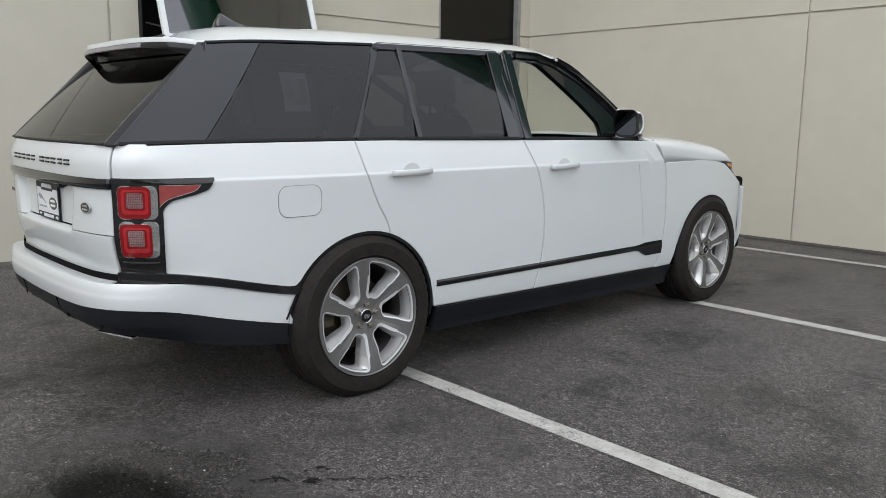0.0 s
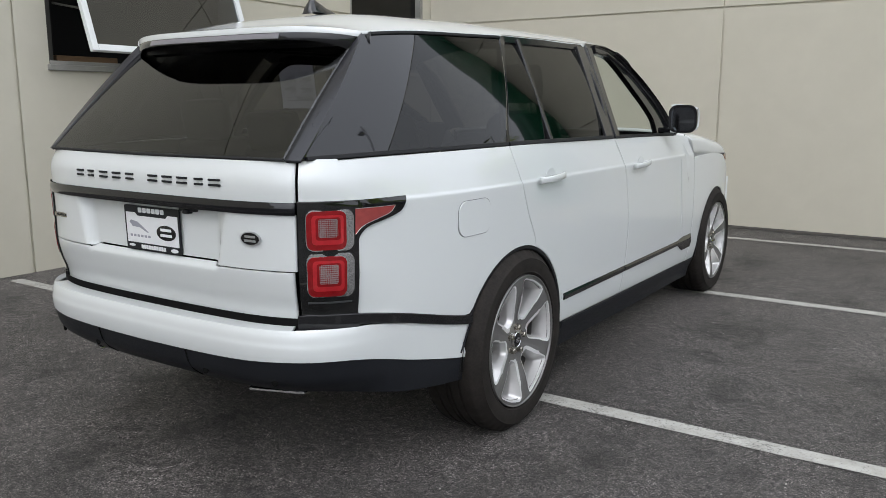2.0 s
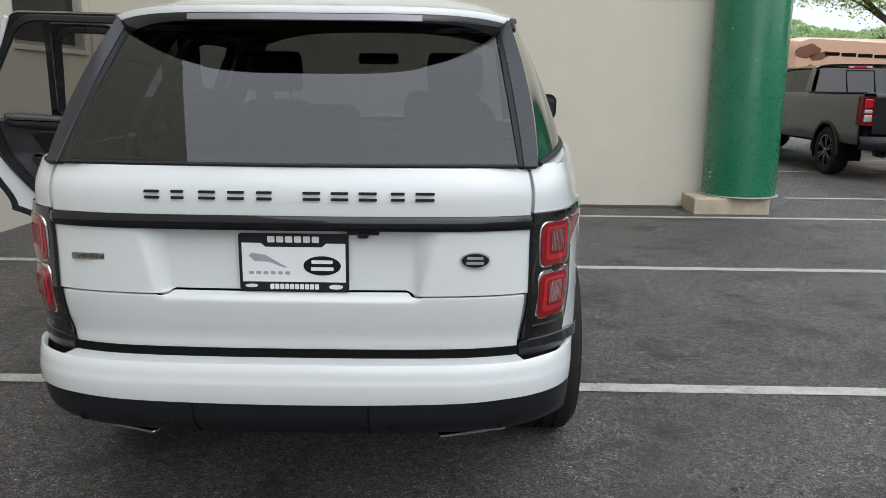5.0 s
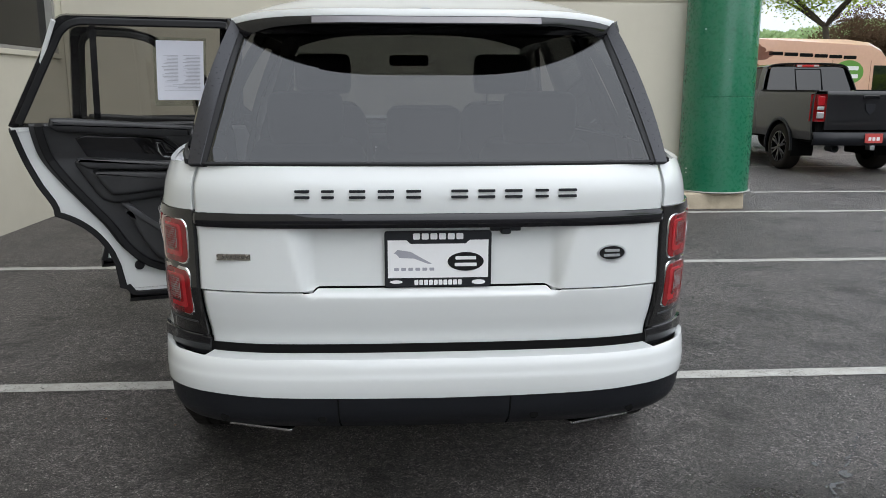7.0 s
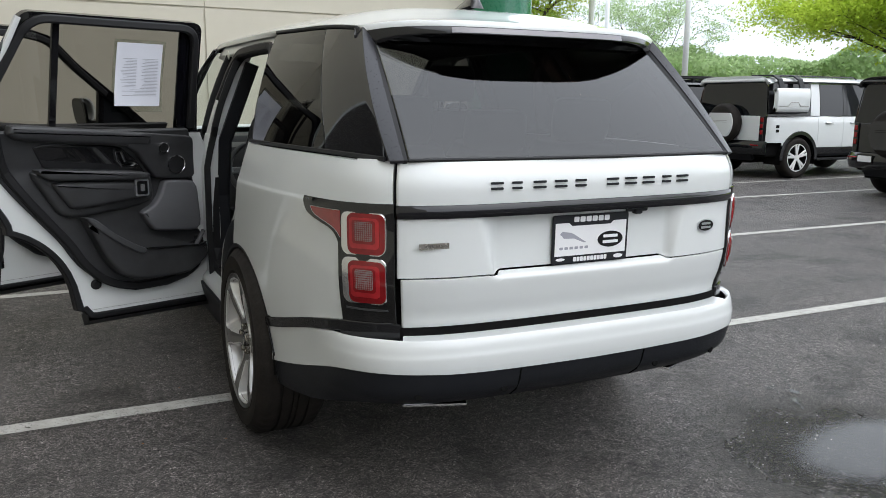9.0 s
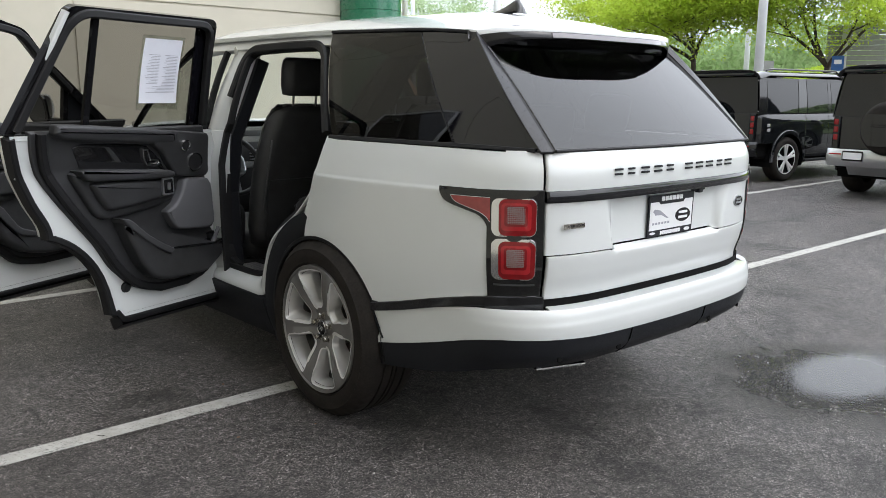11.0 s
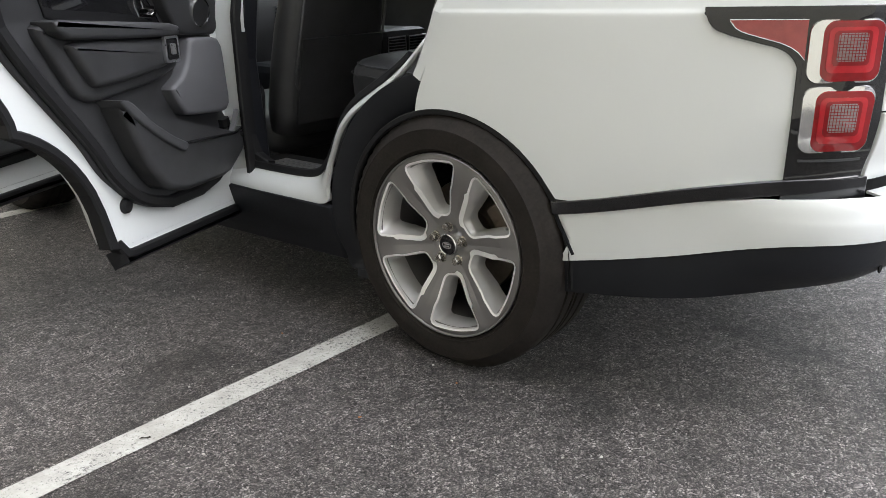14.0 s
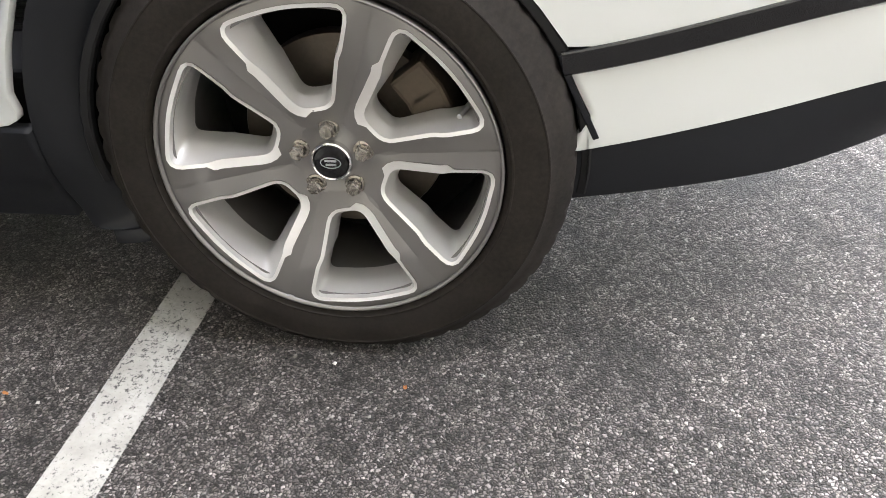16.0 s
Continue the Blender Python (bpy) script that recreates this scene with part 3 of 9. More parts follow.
box(bm, -30, WX - 0.25, -29.8, WY + 0.25, 10.0, 10.18)
tagged(part("roof", bm, SILL_METAL), "flat grey roof of the building", "roof", kind="structure")
# a narrow strip of crumbling soil along the foot of the walls
bm = bmesh.new()
rows = []
for i in range(70):
    x = WX + 7.7 * i / 69
    w = 0.10 + 0.05 * noise.noise((x * 2.3, 1.0, 0)) + 0.03 * noise.noise((x * 9, 4.0, 0))
    rows.append([bm.verts.new((x, WY - w, 0.004)), bm.verts.new((x, WY - w * 0.5, 0.014 + 0.012 * noise.noise((x * 13, 2, 2)))), bm.verts.new((x, WY + 0.001, 0.020))])
for a, b in zip(rows, rows[1:]):
    for k in (0, 1):
        bm.faces.new((a[k], b[k], b[k + 1], a[k + 1]))
tagged(part("wall_foot_debris", bm, SOIL), "crumbled asphalt and dirt along the foot of the wall", "debris", kind="structure")

# window with an outward tilted sash
win = tagged(new("window_1"), "dark window opening with a white framed sash tilted outward", "window", kind="structure")
# shallow added box whose black colour stands in for the room's shade
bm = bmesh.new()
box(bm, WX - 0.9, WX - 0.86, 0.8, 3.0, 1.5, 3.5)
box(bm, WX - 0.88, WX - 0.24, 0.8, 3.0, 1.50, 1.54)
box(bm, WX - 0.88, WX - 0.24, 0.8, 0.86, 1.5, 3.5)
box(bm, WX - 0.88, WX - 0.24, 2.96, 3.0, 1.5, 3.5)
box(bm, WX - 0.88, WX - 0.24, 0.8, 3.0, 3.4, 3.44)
part("room_shade", bm, ROOM_SHADE, win)
bm = bmesh.new()
for b in ((0.9, 0.935, 1.7, 3.32), (2.705, 2.74, 1.7, 3.32)):
    box(bm, WX - 0.16, WX + 0.004, *b)
box(bm, WX - 0.16, WX + 0.004, 0.935, 2.705, 3.27, 3.32)
part("window_frame", bm, DARK_FRAME, win)
bm = bmesh.new()
box(bm, WX - 0.16, WX + 0.03, 0.88, 2.76, 1.655, 1.705, 0.006)
box(bm, WX - 0.10, WX + 0.012, 0.90, 2.74, 1.705, 1.735, 0.004)
part("window_sill", bm, SILL_METAL, win)
sash_m = pose(WX + 0.02, 0, 3.28) @ pose(0, 0, 0, 0, -18.0, 0)
bm = bmesh.new()
S0, S1, SL = 0.96, 2.68, 1.56
box(bm, -0.02, 0.025, S0, S0 + 0.055, -SL, 0, 0.004, sash_m)
box(bm, -0.02, 0.025, S1 - 0.055, S1, -SL, 0, 0.004, sash_m)
box(bm, -0.02, 0.025, S0 + 0.055, S1 - 0.055, -SL, -SL + 0.055, 0.004, sash_m)
box(bm, -0.02, 0.025, S0 + 0.055, S1 - 0.055, -0.055, 0, 0.004, sash_m)
sash = part("sash_frame", bm, WHITE_FRAME, win, "white metal sash frame")
bm = bmesh.new()
box(bm, -0.004, 0.004, S0 + 0.05, S1 - 0.05, -SL + 0.05, -0.05, 0, sash_m)
part("pane", bm, SASH_PANE, sash, "grey reflecting pane")
for y in (0.98, 2.66):
    bm = bmesh.new()
    tube(bm, [(WX - 0.02, y, 2.2), sash_m @ Vector((-0.02, y, -1.2))], 0.009, 6)
    part("stay", bm, DARK_FRAME, win)
bm = bmesh.new()
box(bm, WX - 0.5, WX - 0.3, 1.15, 1.75, 1.735, 1.80, 0.01)
tagged(part("cardboard_box", bm, plain("cardboard", (0.22, 0.13, 0.07), 0.8)), "flat brown cardboard box on the window ledge", "box")

# fixed dark window by the inner corner
win2 = tagged(new("window_2"), "dark fixed window by the inner corner of the building", "window", kind="structure")
bm = bmesh.new()
for b in ((4.76, 4.80, 1.80, 3.32), (6.24, 6.30, 1.80, 3.32), (4.80, 6.24, 1.80, 1.84), (4.80, 6.24, 3.28, 3.32)):
    box(bm, WX - 0.14, WX - 0.01, *b)
part("window_frame", bm, SILL_METAL, win2)
bm = bmesh.new()
box(bm, WX - 0.10, WX - 0.09, 4.79, 6.25, 1.83, 3.29)
part("pane", bm, DARK_PANE, win2)
# black sheet behind the pane, coloured as the unlit room
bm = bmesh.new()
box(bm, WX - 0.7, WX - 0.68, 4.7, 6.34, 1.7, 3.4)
part("room_shade", bm, ROOM_SHADE, win2)
bm = bmesh.new()
box(bm, WX - 0.1, WX + 0.03, 4.73, 6.32, 1.745, 1.80, 0.006)
part("window_sill", bm, STUCCO, win2)

# green column at the end of the wall
CX, CY, CR = 3.86, 6.29, 0.42
col = thing("column", pose(CX, CY, 0), "glossy dark green round metal clad column on a beige plinth", "column", kind="structure")
bm = bmesh.new()
lathe(bm, [(CR, 0.20), (CR, 1.32), (CR - 0.004, 1.324), (CR - 0.004, 1.330), (CR, 1.334), (CR, 2.50), (CR - 0.006, 2.506), (CR - 0.006, 2.514), (CR, 2.52), (CR, 10.2)], Matrix(), 64)
part("cladding", bm, GREEN_METAL, col, "green painted sheet metal with a seam", "edges")
bm = bmesh.new()
lathe(bm, [(CR - 0.05, 0.19), (CR + 0.025, 0.19), (CR + 0.03, 0.198), (CR + 0.025, 0.207), (CR - 0.05, 0.207)], Matrix(), 64)
part("base_trim", bm, SILL_METAL, col, "thin grey metal trim ring")
bm = bmesh.new()
box(bm, -0.62, 0.26, -0.36, 0.36, -0.2, 0.19, 0.02)
part("plinth", bm, CONCRETE, col, "chipped beige concrete plinth")
for a, z, w, h in ((200, 0.42, 0.03, 0.012), (200, 0.47, 0.035, 0.012), (222, 2.1, 0.018, 0.02), (262, 1.75, 0.01, 0.012)):
    bm = bmesh.new()
    outline_prism(bm, rounded(w, h, h * 0.4, 3), 0.002, pose(CR * math.cos(radians(a)), CR * math.sin(radians(a)), z, 90, 0, a + 90))
    part("paint_chip", bm, WHITE_FRAME, col, "chipped pale paint spot")


# loose grit on the asphalt
rng = random.Random(77)
verts, faces = [], []
for _ in range(20000):
    x, y = rng.uniform(-3.9, 4.5), rng.uniform(-3.9, 3.0)
    r = 0.0011 + 0.0042 * rng.random() ** 5
    a = rng.uniform(0, 6.28)
    ring = [(x + r * rng.uniform(0.7, 1.4) * math.cos(a + k * 1.571), y + r * rng.uniform(0.7, 1.4) * math.sin(a + k * 1.571), 0.001) for k in range(4)]
    i = len(verts)
    verts += ring + [(x, y, 0.001 + r * rng.uniform(0.6, 1.1))]
    faces += [(i + k, i + (k + 1) % 4, i + 4) for k in range(4)]
me = bpy.data.meshes.new("loose_grit")
me.from_pydata(verts, [], faces)
me.materials.append(GRIT)
tagged(new("loose_grit", me), "small pale stones scattered over the asphalt", "grit", kind="stuff")


def scrap(name, x, y, w, h, turn, mat, label, cat):
    """A small curled flake on the ground."""
    bm = bmesh.new()
    c, n = Vector((0, 0, 0.006)), 9
    ring = [Vector((w / 2 * math.cos(6.283 * k / n) * (1 + 0.25 * math.sin(3.1 * k)), h / 2 * math.sin(6.283 * k / n) * (1 + 0.2 * math.cos(2.3 * k)), 0.005 + 0.004 * abs(math.sin(1.7 * k)))) for k in range(n)]
    vs = [bm.verts.new(p) for p in ring]
    for k in range(n):
        bm.faces.new((bm.verts.new(c), vs[k], vs[(k + 1) % n]))
    ob = part(name, bm, mat)
    ob.matrix_basis = pose(x, y, 0.0, 0, 0, turn)
    return tagged(ob, label, cat)


SCRAP = plain("orange_brown_flake", (0.40, 0.17, 0.06), 0.8, vary=0.2)
PALE = plain("pale_flake", (0.45, 0.40, 0.36), 0.8, vary=0.2)
TWIG = plain("dark_twig", (0.035, 0.028, 0.022), 0.9)
scrap("leaf_scrap", -1.042, -0.127, 0.012, 0.008, 20, SCRAP, "tiny orange leaf scrap on the asphalt", "leaf")
scrap("leaf_scrap", -1.133, 0.578, 0.018, 0.007, 70, SCRAP, "tiny orange leaf scrap on the asphalt", "leaf")
scrap("leaf_scrap", -1.358, -0.038, 0.011, 0.009, 140, SCRAP, "tiny orange leaf scrap on the asphalt", "leaf")
scrap("leaf_scrap", -1.585, 1.119, 0.022, 0.009, 10, PALE, "small pale dry flake on the asphalt", "leaf")
scrap("leaf_scrap", -1.923, 0.984, 0.024, 0.010, 40, PALE, "small pale dry flake on the asphalt", "leaf")
scrap("twig", -1.788, 0.342, 0.034, 0.007, -35, TWIG, "small dark twig on the white line", "twig")
# ---- the white car: surfaces ----
# plan line of the body at its widest, from the rear middle round the side to the front middle
PLAN = [(0, -1.165), (0.25, -1.162), (0.48, -1.148), (0.62, -1.118), (0.70, -1.080), (0.765, -1.02), (0.815, -0.93), (0.845, -0.83), (0.872, -0.70), (0.902, -0.52), (0.926, -0.30), (0.938, -0.05), (0.944, 0.35), (0.946, 1.2), (0.946, 2.2), (0.944, 2.9), (0.934, 3.25), (0.902, 3.53), (0.84, 3.705), (0.75, 3.845), (0.55, 3.96), (0.25, 4.0), (0, 4.01)]


def plan_curve():
    pts = [Vector(p) for p in PLAN]
    pts = [Vector((-pts[1].x, pts[1].y))] + pts + [Vector((-pts[-2].x, pts[-2].y))]
    out = []
    for i in range(1, len(pts) - 2):
        a, b, c, d = pts[i - 1 : i + 3]
        for k in range(24):
            t = k / 24
            out.append(0.5 * (2 * b + (c - a) * t + (2 * a - 5 * b + 4 * c - d) * t * t + (3 * b - a - 3 * c + d) * t**3))
    out.append(pts[-2])
    return out


CURVE = plan_curve()
ARC = np.r_[0, np.cumsum([(b - a).length for a, b in zip(CURVE, CURVE[1:])])]
CURVE_X, CURVE_Y = np.array([p.x for p in CURVE]), np.array([p.y for p in CURVE])
WIDEST = int(np.argmax(CURVE_X))


def plan_at(s):
    x, y = np.interp(s, ARC, CURVE_X), np.interp(s, ARC, CURVE_Y)
    e = 0.02
    dx = np.interp(s + e, ARC, CURVE_X) - np.interp(s - e, ARC, CURVE_X)
    dy = np.interp(s + e, ARC, CURVE_Y) - np.interp(s - e, ARC, CURVE_Y)
    if s - e < 0:
        dy = 0.0
    h = math.hypot(dx, dy)
    return x, y, dy / h, -dx / h


def s_of_y(y):
    return float(np.interp(y, CURVE_Y, ARC))


def s_of_x(x):
    return float(np.interp(x, CURVE_X[: WIDEST + 1], ARC[: WIDEST + 1]))


SIDE = spline((0.26, 0.34, 0.42, 0.55, 0.75, 0.95, 1.06, 1.076, 1.081, 1.086, 1.092, 1.17, 1.245), (-0.040, -0.016, -0.004, 0.001, 0.005, 0.004, 0.003, 0.0024, 0.001, -0.0022, -0.0036, -0.022, -0.043))
REAR = spline((0.36, 0.42, 0.47, 0.53, 0.600, 0.608, 0.616, 0.655, 0.669, 0.680, 0.70, 0.78, 0.86, 1.00, 1.08, 1.16, 1.225), (-0.11, -0.055, 0.006, 0.029, 0.0380, 0.0375, 0.0360, 0.028, 0.018, -0.012, -0.036, -0.016, -0.004, -0.004, 0.0, -0.001, -0.028))
S_CORNER0, S_CORNER1 = s_of_x(0.66), s_of_y(-0.72)


def body(s, z, off=0.0, side=1):
    """A point of the body's skin; s may be negative for the other half of the rear."""
    k = side * (1 if s >= 0 else -1)
    x, y, nx, ny = plan_at(abs(s))
    w = 1 - smooth01(S_CORNER0, S_CORNER1, abs(s))
    o = off + w * REAR(z) + (1 - w) * SIDE(z)
    return Vector((k * (x + nx * o), y + ny * o, z))


BELT_X = spline((-1.07, -0.74, -0.4, 0.0, 0.5, 0.95, 1.5, 2.0, 2.45), (0.698, 0.784, 0.848, 0.886, 0.902, 0.906, 0.900, 0.885, 0.86))
BELT_Z = spline((-1.07, -0.74, 0.0, 0.95, 1.5, 2.2, 2.45), (1.222, 1.230, 1.236, 1.230, 1.222, 1.208, 1.20))
TOP_X = spline((-0.68, -0.45, 0.0, 0.22, 0.97, 1.35, 1.62), (0.628, 0.661, 0.689, 0.698, 0.716, 0.716, 0.700))
TOP_Z = spline((-0.68, -0.45, 0.0, 0.22, 0.97, 1.35, 1.62), (1.652, 1.672, 1.690, 1.698, 1.708, 1.712, 1.700))


def side_glass(yb, yt, t, off=0.0, side=1):
    """A point of the side of the glass house: yb at the belt, yt at the roof, t from belt to roof."""
    y = yb + (yt - yb) * t
    a = Vector((BELT_X(yb), yb, BELT_Z(yb)))
    b = Vector((TOP_X(yt), yt, TOP_Z(yt)))
    p = a + (b - a) * t
    p.y = y
    p.x += 0.020 * 4 * t * (1 - t) + off
    p.x *= side
    return p


ARCH_R, ARCH_F, RADIUS, REAR_Y, FRONT_Y, HUB_Z = 0.420, 0.412, 0.398, -0.014, 3.092, 0.401


def arch_z(y, base):
    for c, r in ((REAR_Y, ARCH_R), (FRONT_Y, ARCH_F)):
        if abs(y - c) < r:
            return max(base, HUB_Z - 0.002 + math.sqrt(r * r - (y - c) ** 2) * 0.985)
    return base


SEAM_REAR = spline((0.30, 0.795, 0.95, 1.07, 1.24), (0.117, 0.117, 0.045, -0.005, -0.055))
SEAM_MID = spline((0.30, 0.37, 0.55, 0.74, 1.0, 1.24), (1.17, 1.185, 1.235, 1.25, 1.20, 1.085))
SEAM_FRONT = spline((0.30, 0.45, 0.62, 0.85, 1.05, 1.22), (2.40, 2.47, 2.505, 2.50, 2.465, 2.36))
SILL_Z = spline((0.3, 2.6), (0.385, 0.345))
STRIP_Z = spline((-1.3, -0.95, -0.86, -0.36, 0.0), (0.705, 0.700, 0.690, 0.585, 0.56))


def side_panel(y_rear, y_front, z_low, z_high, off=0.0, side=1, gap=0.003):
    """f(u, v) for a panel of the body side between two seams y(z)."""

    def f(u, v):
        z = z_low(0.5 * (y_rear(0.8) + y_front(0.8))) if v == 0 else 0.6
        y = y_rear(0.8)
        for _ in range(16):
            y = (y_rear(z) + gap) * (1 - u) + (y_front(z) - gap) * u
            lo, hi = z_low(y), z_high(y)
            mid = lo + (hi - lo) * 0.6 if lo > 0.95 or hi < 1.2 else 1.06
            z = 0.4 * z + 0.6 * (lo + (mid - lo) * v / 0.6 if v < 0.6 else mid + (hi - mid) * (v - 0.6) / 0.4)
        return body(s_of_y(y), z, off, side)

    return f


def const(v):
    return lambda _: v


car = thing("suv_car", pose(0.010, 0.016, -0.016, 0, 0, 0.25), "white long SUV parked with two doors standing open", "car")


def belt_line(y):
    return BELT_Z(y) - 0.004


def quarter_low(y):
    return max(STRIP_Z(y) + 0.004 if y < -0.30 else 0.0, arch_z(y, 0.60))


# the fender stops at a level seam under the clamshell bonnet, then falls below the headlamp
FENDER_TOP = spline((2.3, 3.24, 3.29, 3.42, 3.56, 3.72, 3.9), (1.058, 1.032, 1.018, 0.955, 0.890, 0.845, 0.835))

# rear quarter panels, wheel arch lips, fenders
for sd in (1, -1):
    bm = bmesh.new()
    seam = SEAM_REAR if sd == 1 else spline((0.30, 0.795, 0.95, 1.07, 1.24), (0.090, 0.090, 0.038, -0.008, -0.057))
    shell(bm, side_panel(const(-0.988), seam, quarter_low, belt_line, side=sd), 48, 84, flip=sd < 0)
    quarter = part("rear_quarter_panel", bm, WHITE_PAINT, car, "glossy white painted panel", "edges")
    # the top of the corner between the lamp and the tailgate
    bm = bmesh.new()
    s0, s1 = s_of_x(0.692), s_of_y(-0.985)
    shell(bm, lambda u, v: body(s0 + (s1 - s0) * u, 0.70 + (1.226 - 0.70) * v, 0, sd), 16, 84, 0.03, flip=sd < 0)
    part("corner_panel", bm, WHITE_PAINT, car, "glossy white painted corner", "edges")
    # white shoulder between the panel and the foot of the glass
    bm = bmesh.new()
    def shoulder(u, v):
        y = -1.068 + 1.0 * u
        a, b = body(s_of_y(y), 1.218, -0.003, sd), side_glass(y, y, 0.0, 0.002, sd) + Vector((0, 0, -0.006))
        return a + (b - a) * v

    shell(bm, shoulder, 40, 3, 0.0, flip=sd < 0)
    part("belt_shoulder", bm, WHITE_PAINT, car, "", True)
    # front fender
    bm = bmesh.new()
    fender_top = FENDER_TOP
    shell(bm, side_panel(SEAM_FRONT, const(3.72), lambda y: arch_z(y, SILL_Z(2.6)), fender_top, side=sd), 44, 40, flip=sd < 0)
    part("front_fender", bm, WHITE_PAINT, car, "glossy white painted fender", True)
    # black lips of the wheel arches
    for c, r in ((REAR_Y, ARCH_R), (FRONT_Y, ARCH_F)):
        bm = bmesh.new()
        pts, nrm = [], []
        for k in range(33):
            a = radians(-8 + 196 * k / 32)
            y, z = c + (r - 0.008) * math.cos(a), HUB_Z - 0.002 + (r - 0.008) * 0.985 * math.sin(a)
            p = body(s_of_y(y), max(z, 0.3), -0.010, sd)
            pts.append((p.x, y, z))
            nrm.append(Vector((sd, 0, 0)))
        strip(bm, pts, nrm, 0.018, 0.016)
        part("wheel_arch_lip", bm, RUBBER, car)
        bm = bmesh.new()
        rings = []
        for x in (0.915, 0.80, 0.58):
            rings.append([bm.verts.new((sd * x, c + (r - 0.004) * math.cos(radians(-4 + 188 * k / 28)), HUB_Z - 0.002 + (r - 0.004) * math.sin(radians(-4 + 188 * k / 28)))) for k in range(29)])
        for a, b in zip(rings, rings[1:]):
            for k in range(28):
                bm.faces.new((a[k], a[k + 1], b[k + 1], b[k]))
        bm.faces.new(rings[-1])
        part("wheel_arch_liner", bm, SHADOW_BLACK, car, "", True)

# dark channels behind the panel seams
for sd, seams in ((1, (SEAM_REAR, SEAM_MID, SEAM_FRONT)), (-1, (SEAM_FRONT,))):
    for q in seams:
        bm = bmesh.new()
        zs = np.linspace(0.80 if q is SEAM_REAR else 0.36, 1.20, 14)
        strip(bm, [body(s_of_y(q(z)), z, -0.016, sd) for z in zs], Vector((sd, 0, 0)), 0.03, 0.006)
        part("seam_channel", bm, SHADOW_BLACK, car)

# fuel flap on the right hand quarter
bm = bmesh.new()
pts = rounded(0.205, 0.136, 0.044, 6)
for off, k in ((0.0, 1.0), (0.0035, 0.985)):
    ring = [bm.verts.new(body(s_of_y(-0.362 + x * k), 0.975 + y * k + 0.012 * x, off)) for x, y in pts]
    if off:
        for a in range(len(pts)):
            bm.faces.new((prev[a], prev[(a + 1) % len(pts)], ring[(a + 1) % len(pts)], ring[a]))
        bm.faces.new(ring)
    prev = ring
part("fuel_flap", bm, WHITE_PAINT, car, "white fuel flap with rounded corners")
bm = bmesh.new()
pr = [body(s_of_y(-0.362 + x * 1.012), 0.975 + y * 1.012 + 0.012 * x, 0.0005) for x, y in pts]
strip(bm, pr + pr[:1], Vector((1, 0, 0)), 0.0018, 0.0012)
part("fuel_flap_gap", bm, GREY_LINING, car)

# sills between the wheels
for sd in (1, -1):
    bm = bmesh.new()
    shell(bm, lambda u, v: body(s_of_y((0.44 if sd > 0 else 0.505) + 2.2 * u), 0.235 - 0.03 * u + ((SILL_Z(0.44 + 2.27 * u) if sd > 0 else 0.441) - 0.243 + 0.03 * u) * v, -0.020 * (1 - v) - (0.006 if sd < 0 else 0.0), sd), 16, 6, 0.03, flip=sd < 0)
    part("sill_cover", bm, SATIN_BLACK, car, "satin black lower sill cover", True)

# ---- rear: tailgate, bumper, lamps ----
S_TG = s_of_x(0.682)


def rear_panel(half, z_low, z_high, off=lambda x, z: 0.0):
    def f(u, v):
        s = -half + 2 * half * u
        x = plan_at(abs(s))[0] * (1 if s >= 0 else -1)
        z = z_low(abs(x)) + (z_high(abs(x)) - z_low(abs(x))) * v
        return body(s, z, off(abs(x), z))

    return f


def recess(x, z):
    """The plate's shallow recess in the middle of the tailgate."""
    outer = 0.374 + 0.050 * min(max((z - 0.866) / 0.18, 0.0), 1.0)
    return -0.034 * min(max((outer - x) / (outer - 0.353), 0.0), 1.0) * smooth01(0.845, 0.866, z)


bm = bmesh.new()
shell(bm, rear_panel(S_TG, const(1.087), const(1.219)), 40, 8, flip=False)
tailgate = part("tailgate", bm, WHITE_PAINT, car, "glossy white upper tailgate panel", True)
bm = bmesh.new()
notch = lambda x: 0.856 + 0.010 * (1 - smooth01(0.335, 0.352, x))
shell(bm, rear_panel(S_TG, lambda x: notch(x) + 0.003, const(1.046), recess), 120, 14)
part("plate_panel", bm, WHITE_PAINT, tailgate, "white panel with a shallow plate recess", True)
bm = bmesh.new()
shell(bm, rear_panel(s_of_x(0.672), const(0.677), lambda x: notch(x) - 0.003, lambda x, z: recess(x, z) + (-0.036 - REAR(z) if z < 0.7005 else 0.0)), 120, 16)
part("lower_tailgate", bm, WHITE_PAINT, tailgate, "white lower tailgate panel", True)
bm = bmesh.new()
shell(bm, rear_panel(S_TG, const(1.046), const(1.087), lambda x, z: 0.006 + 0.006 * math.sin(math.pi * (z - 1.046) / 0.041)), 40, 6, 0.03)
part("tailgate_trim", bm, PILLAR, tailgate, "gloss black trim bar", True)
bm = bmesh.new()
shell(bm, rear_panel(S_TG, const(0.64), const(1.23), lambda x, z: -0.052), 40, 10, 0)
part("tailgate_backing", bm, SHADOW_BLACK, tailgate)

# raised bars in place of the maker's lettering
GLYPHS = [(-0.420, -0.378), (-0.345, -0.310), (-0.268, -0.222), (-0.188, -0.142), (-0.108, -0.066), (0.019, 0.067), (0.096, 0.144), (0.172, 0.222), (0.260, 0.298), (0.327, 0.380)]
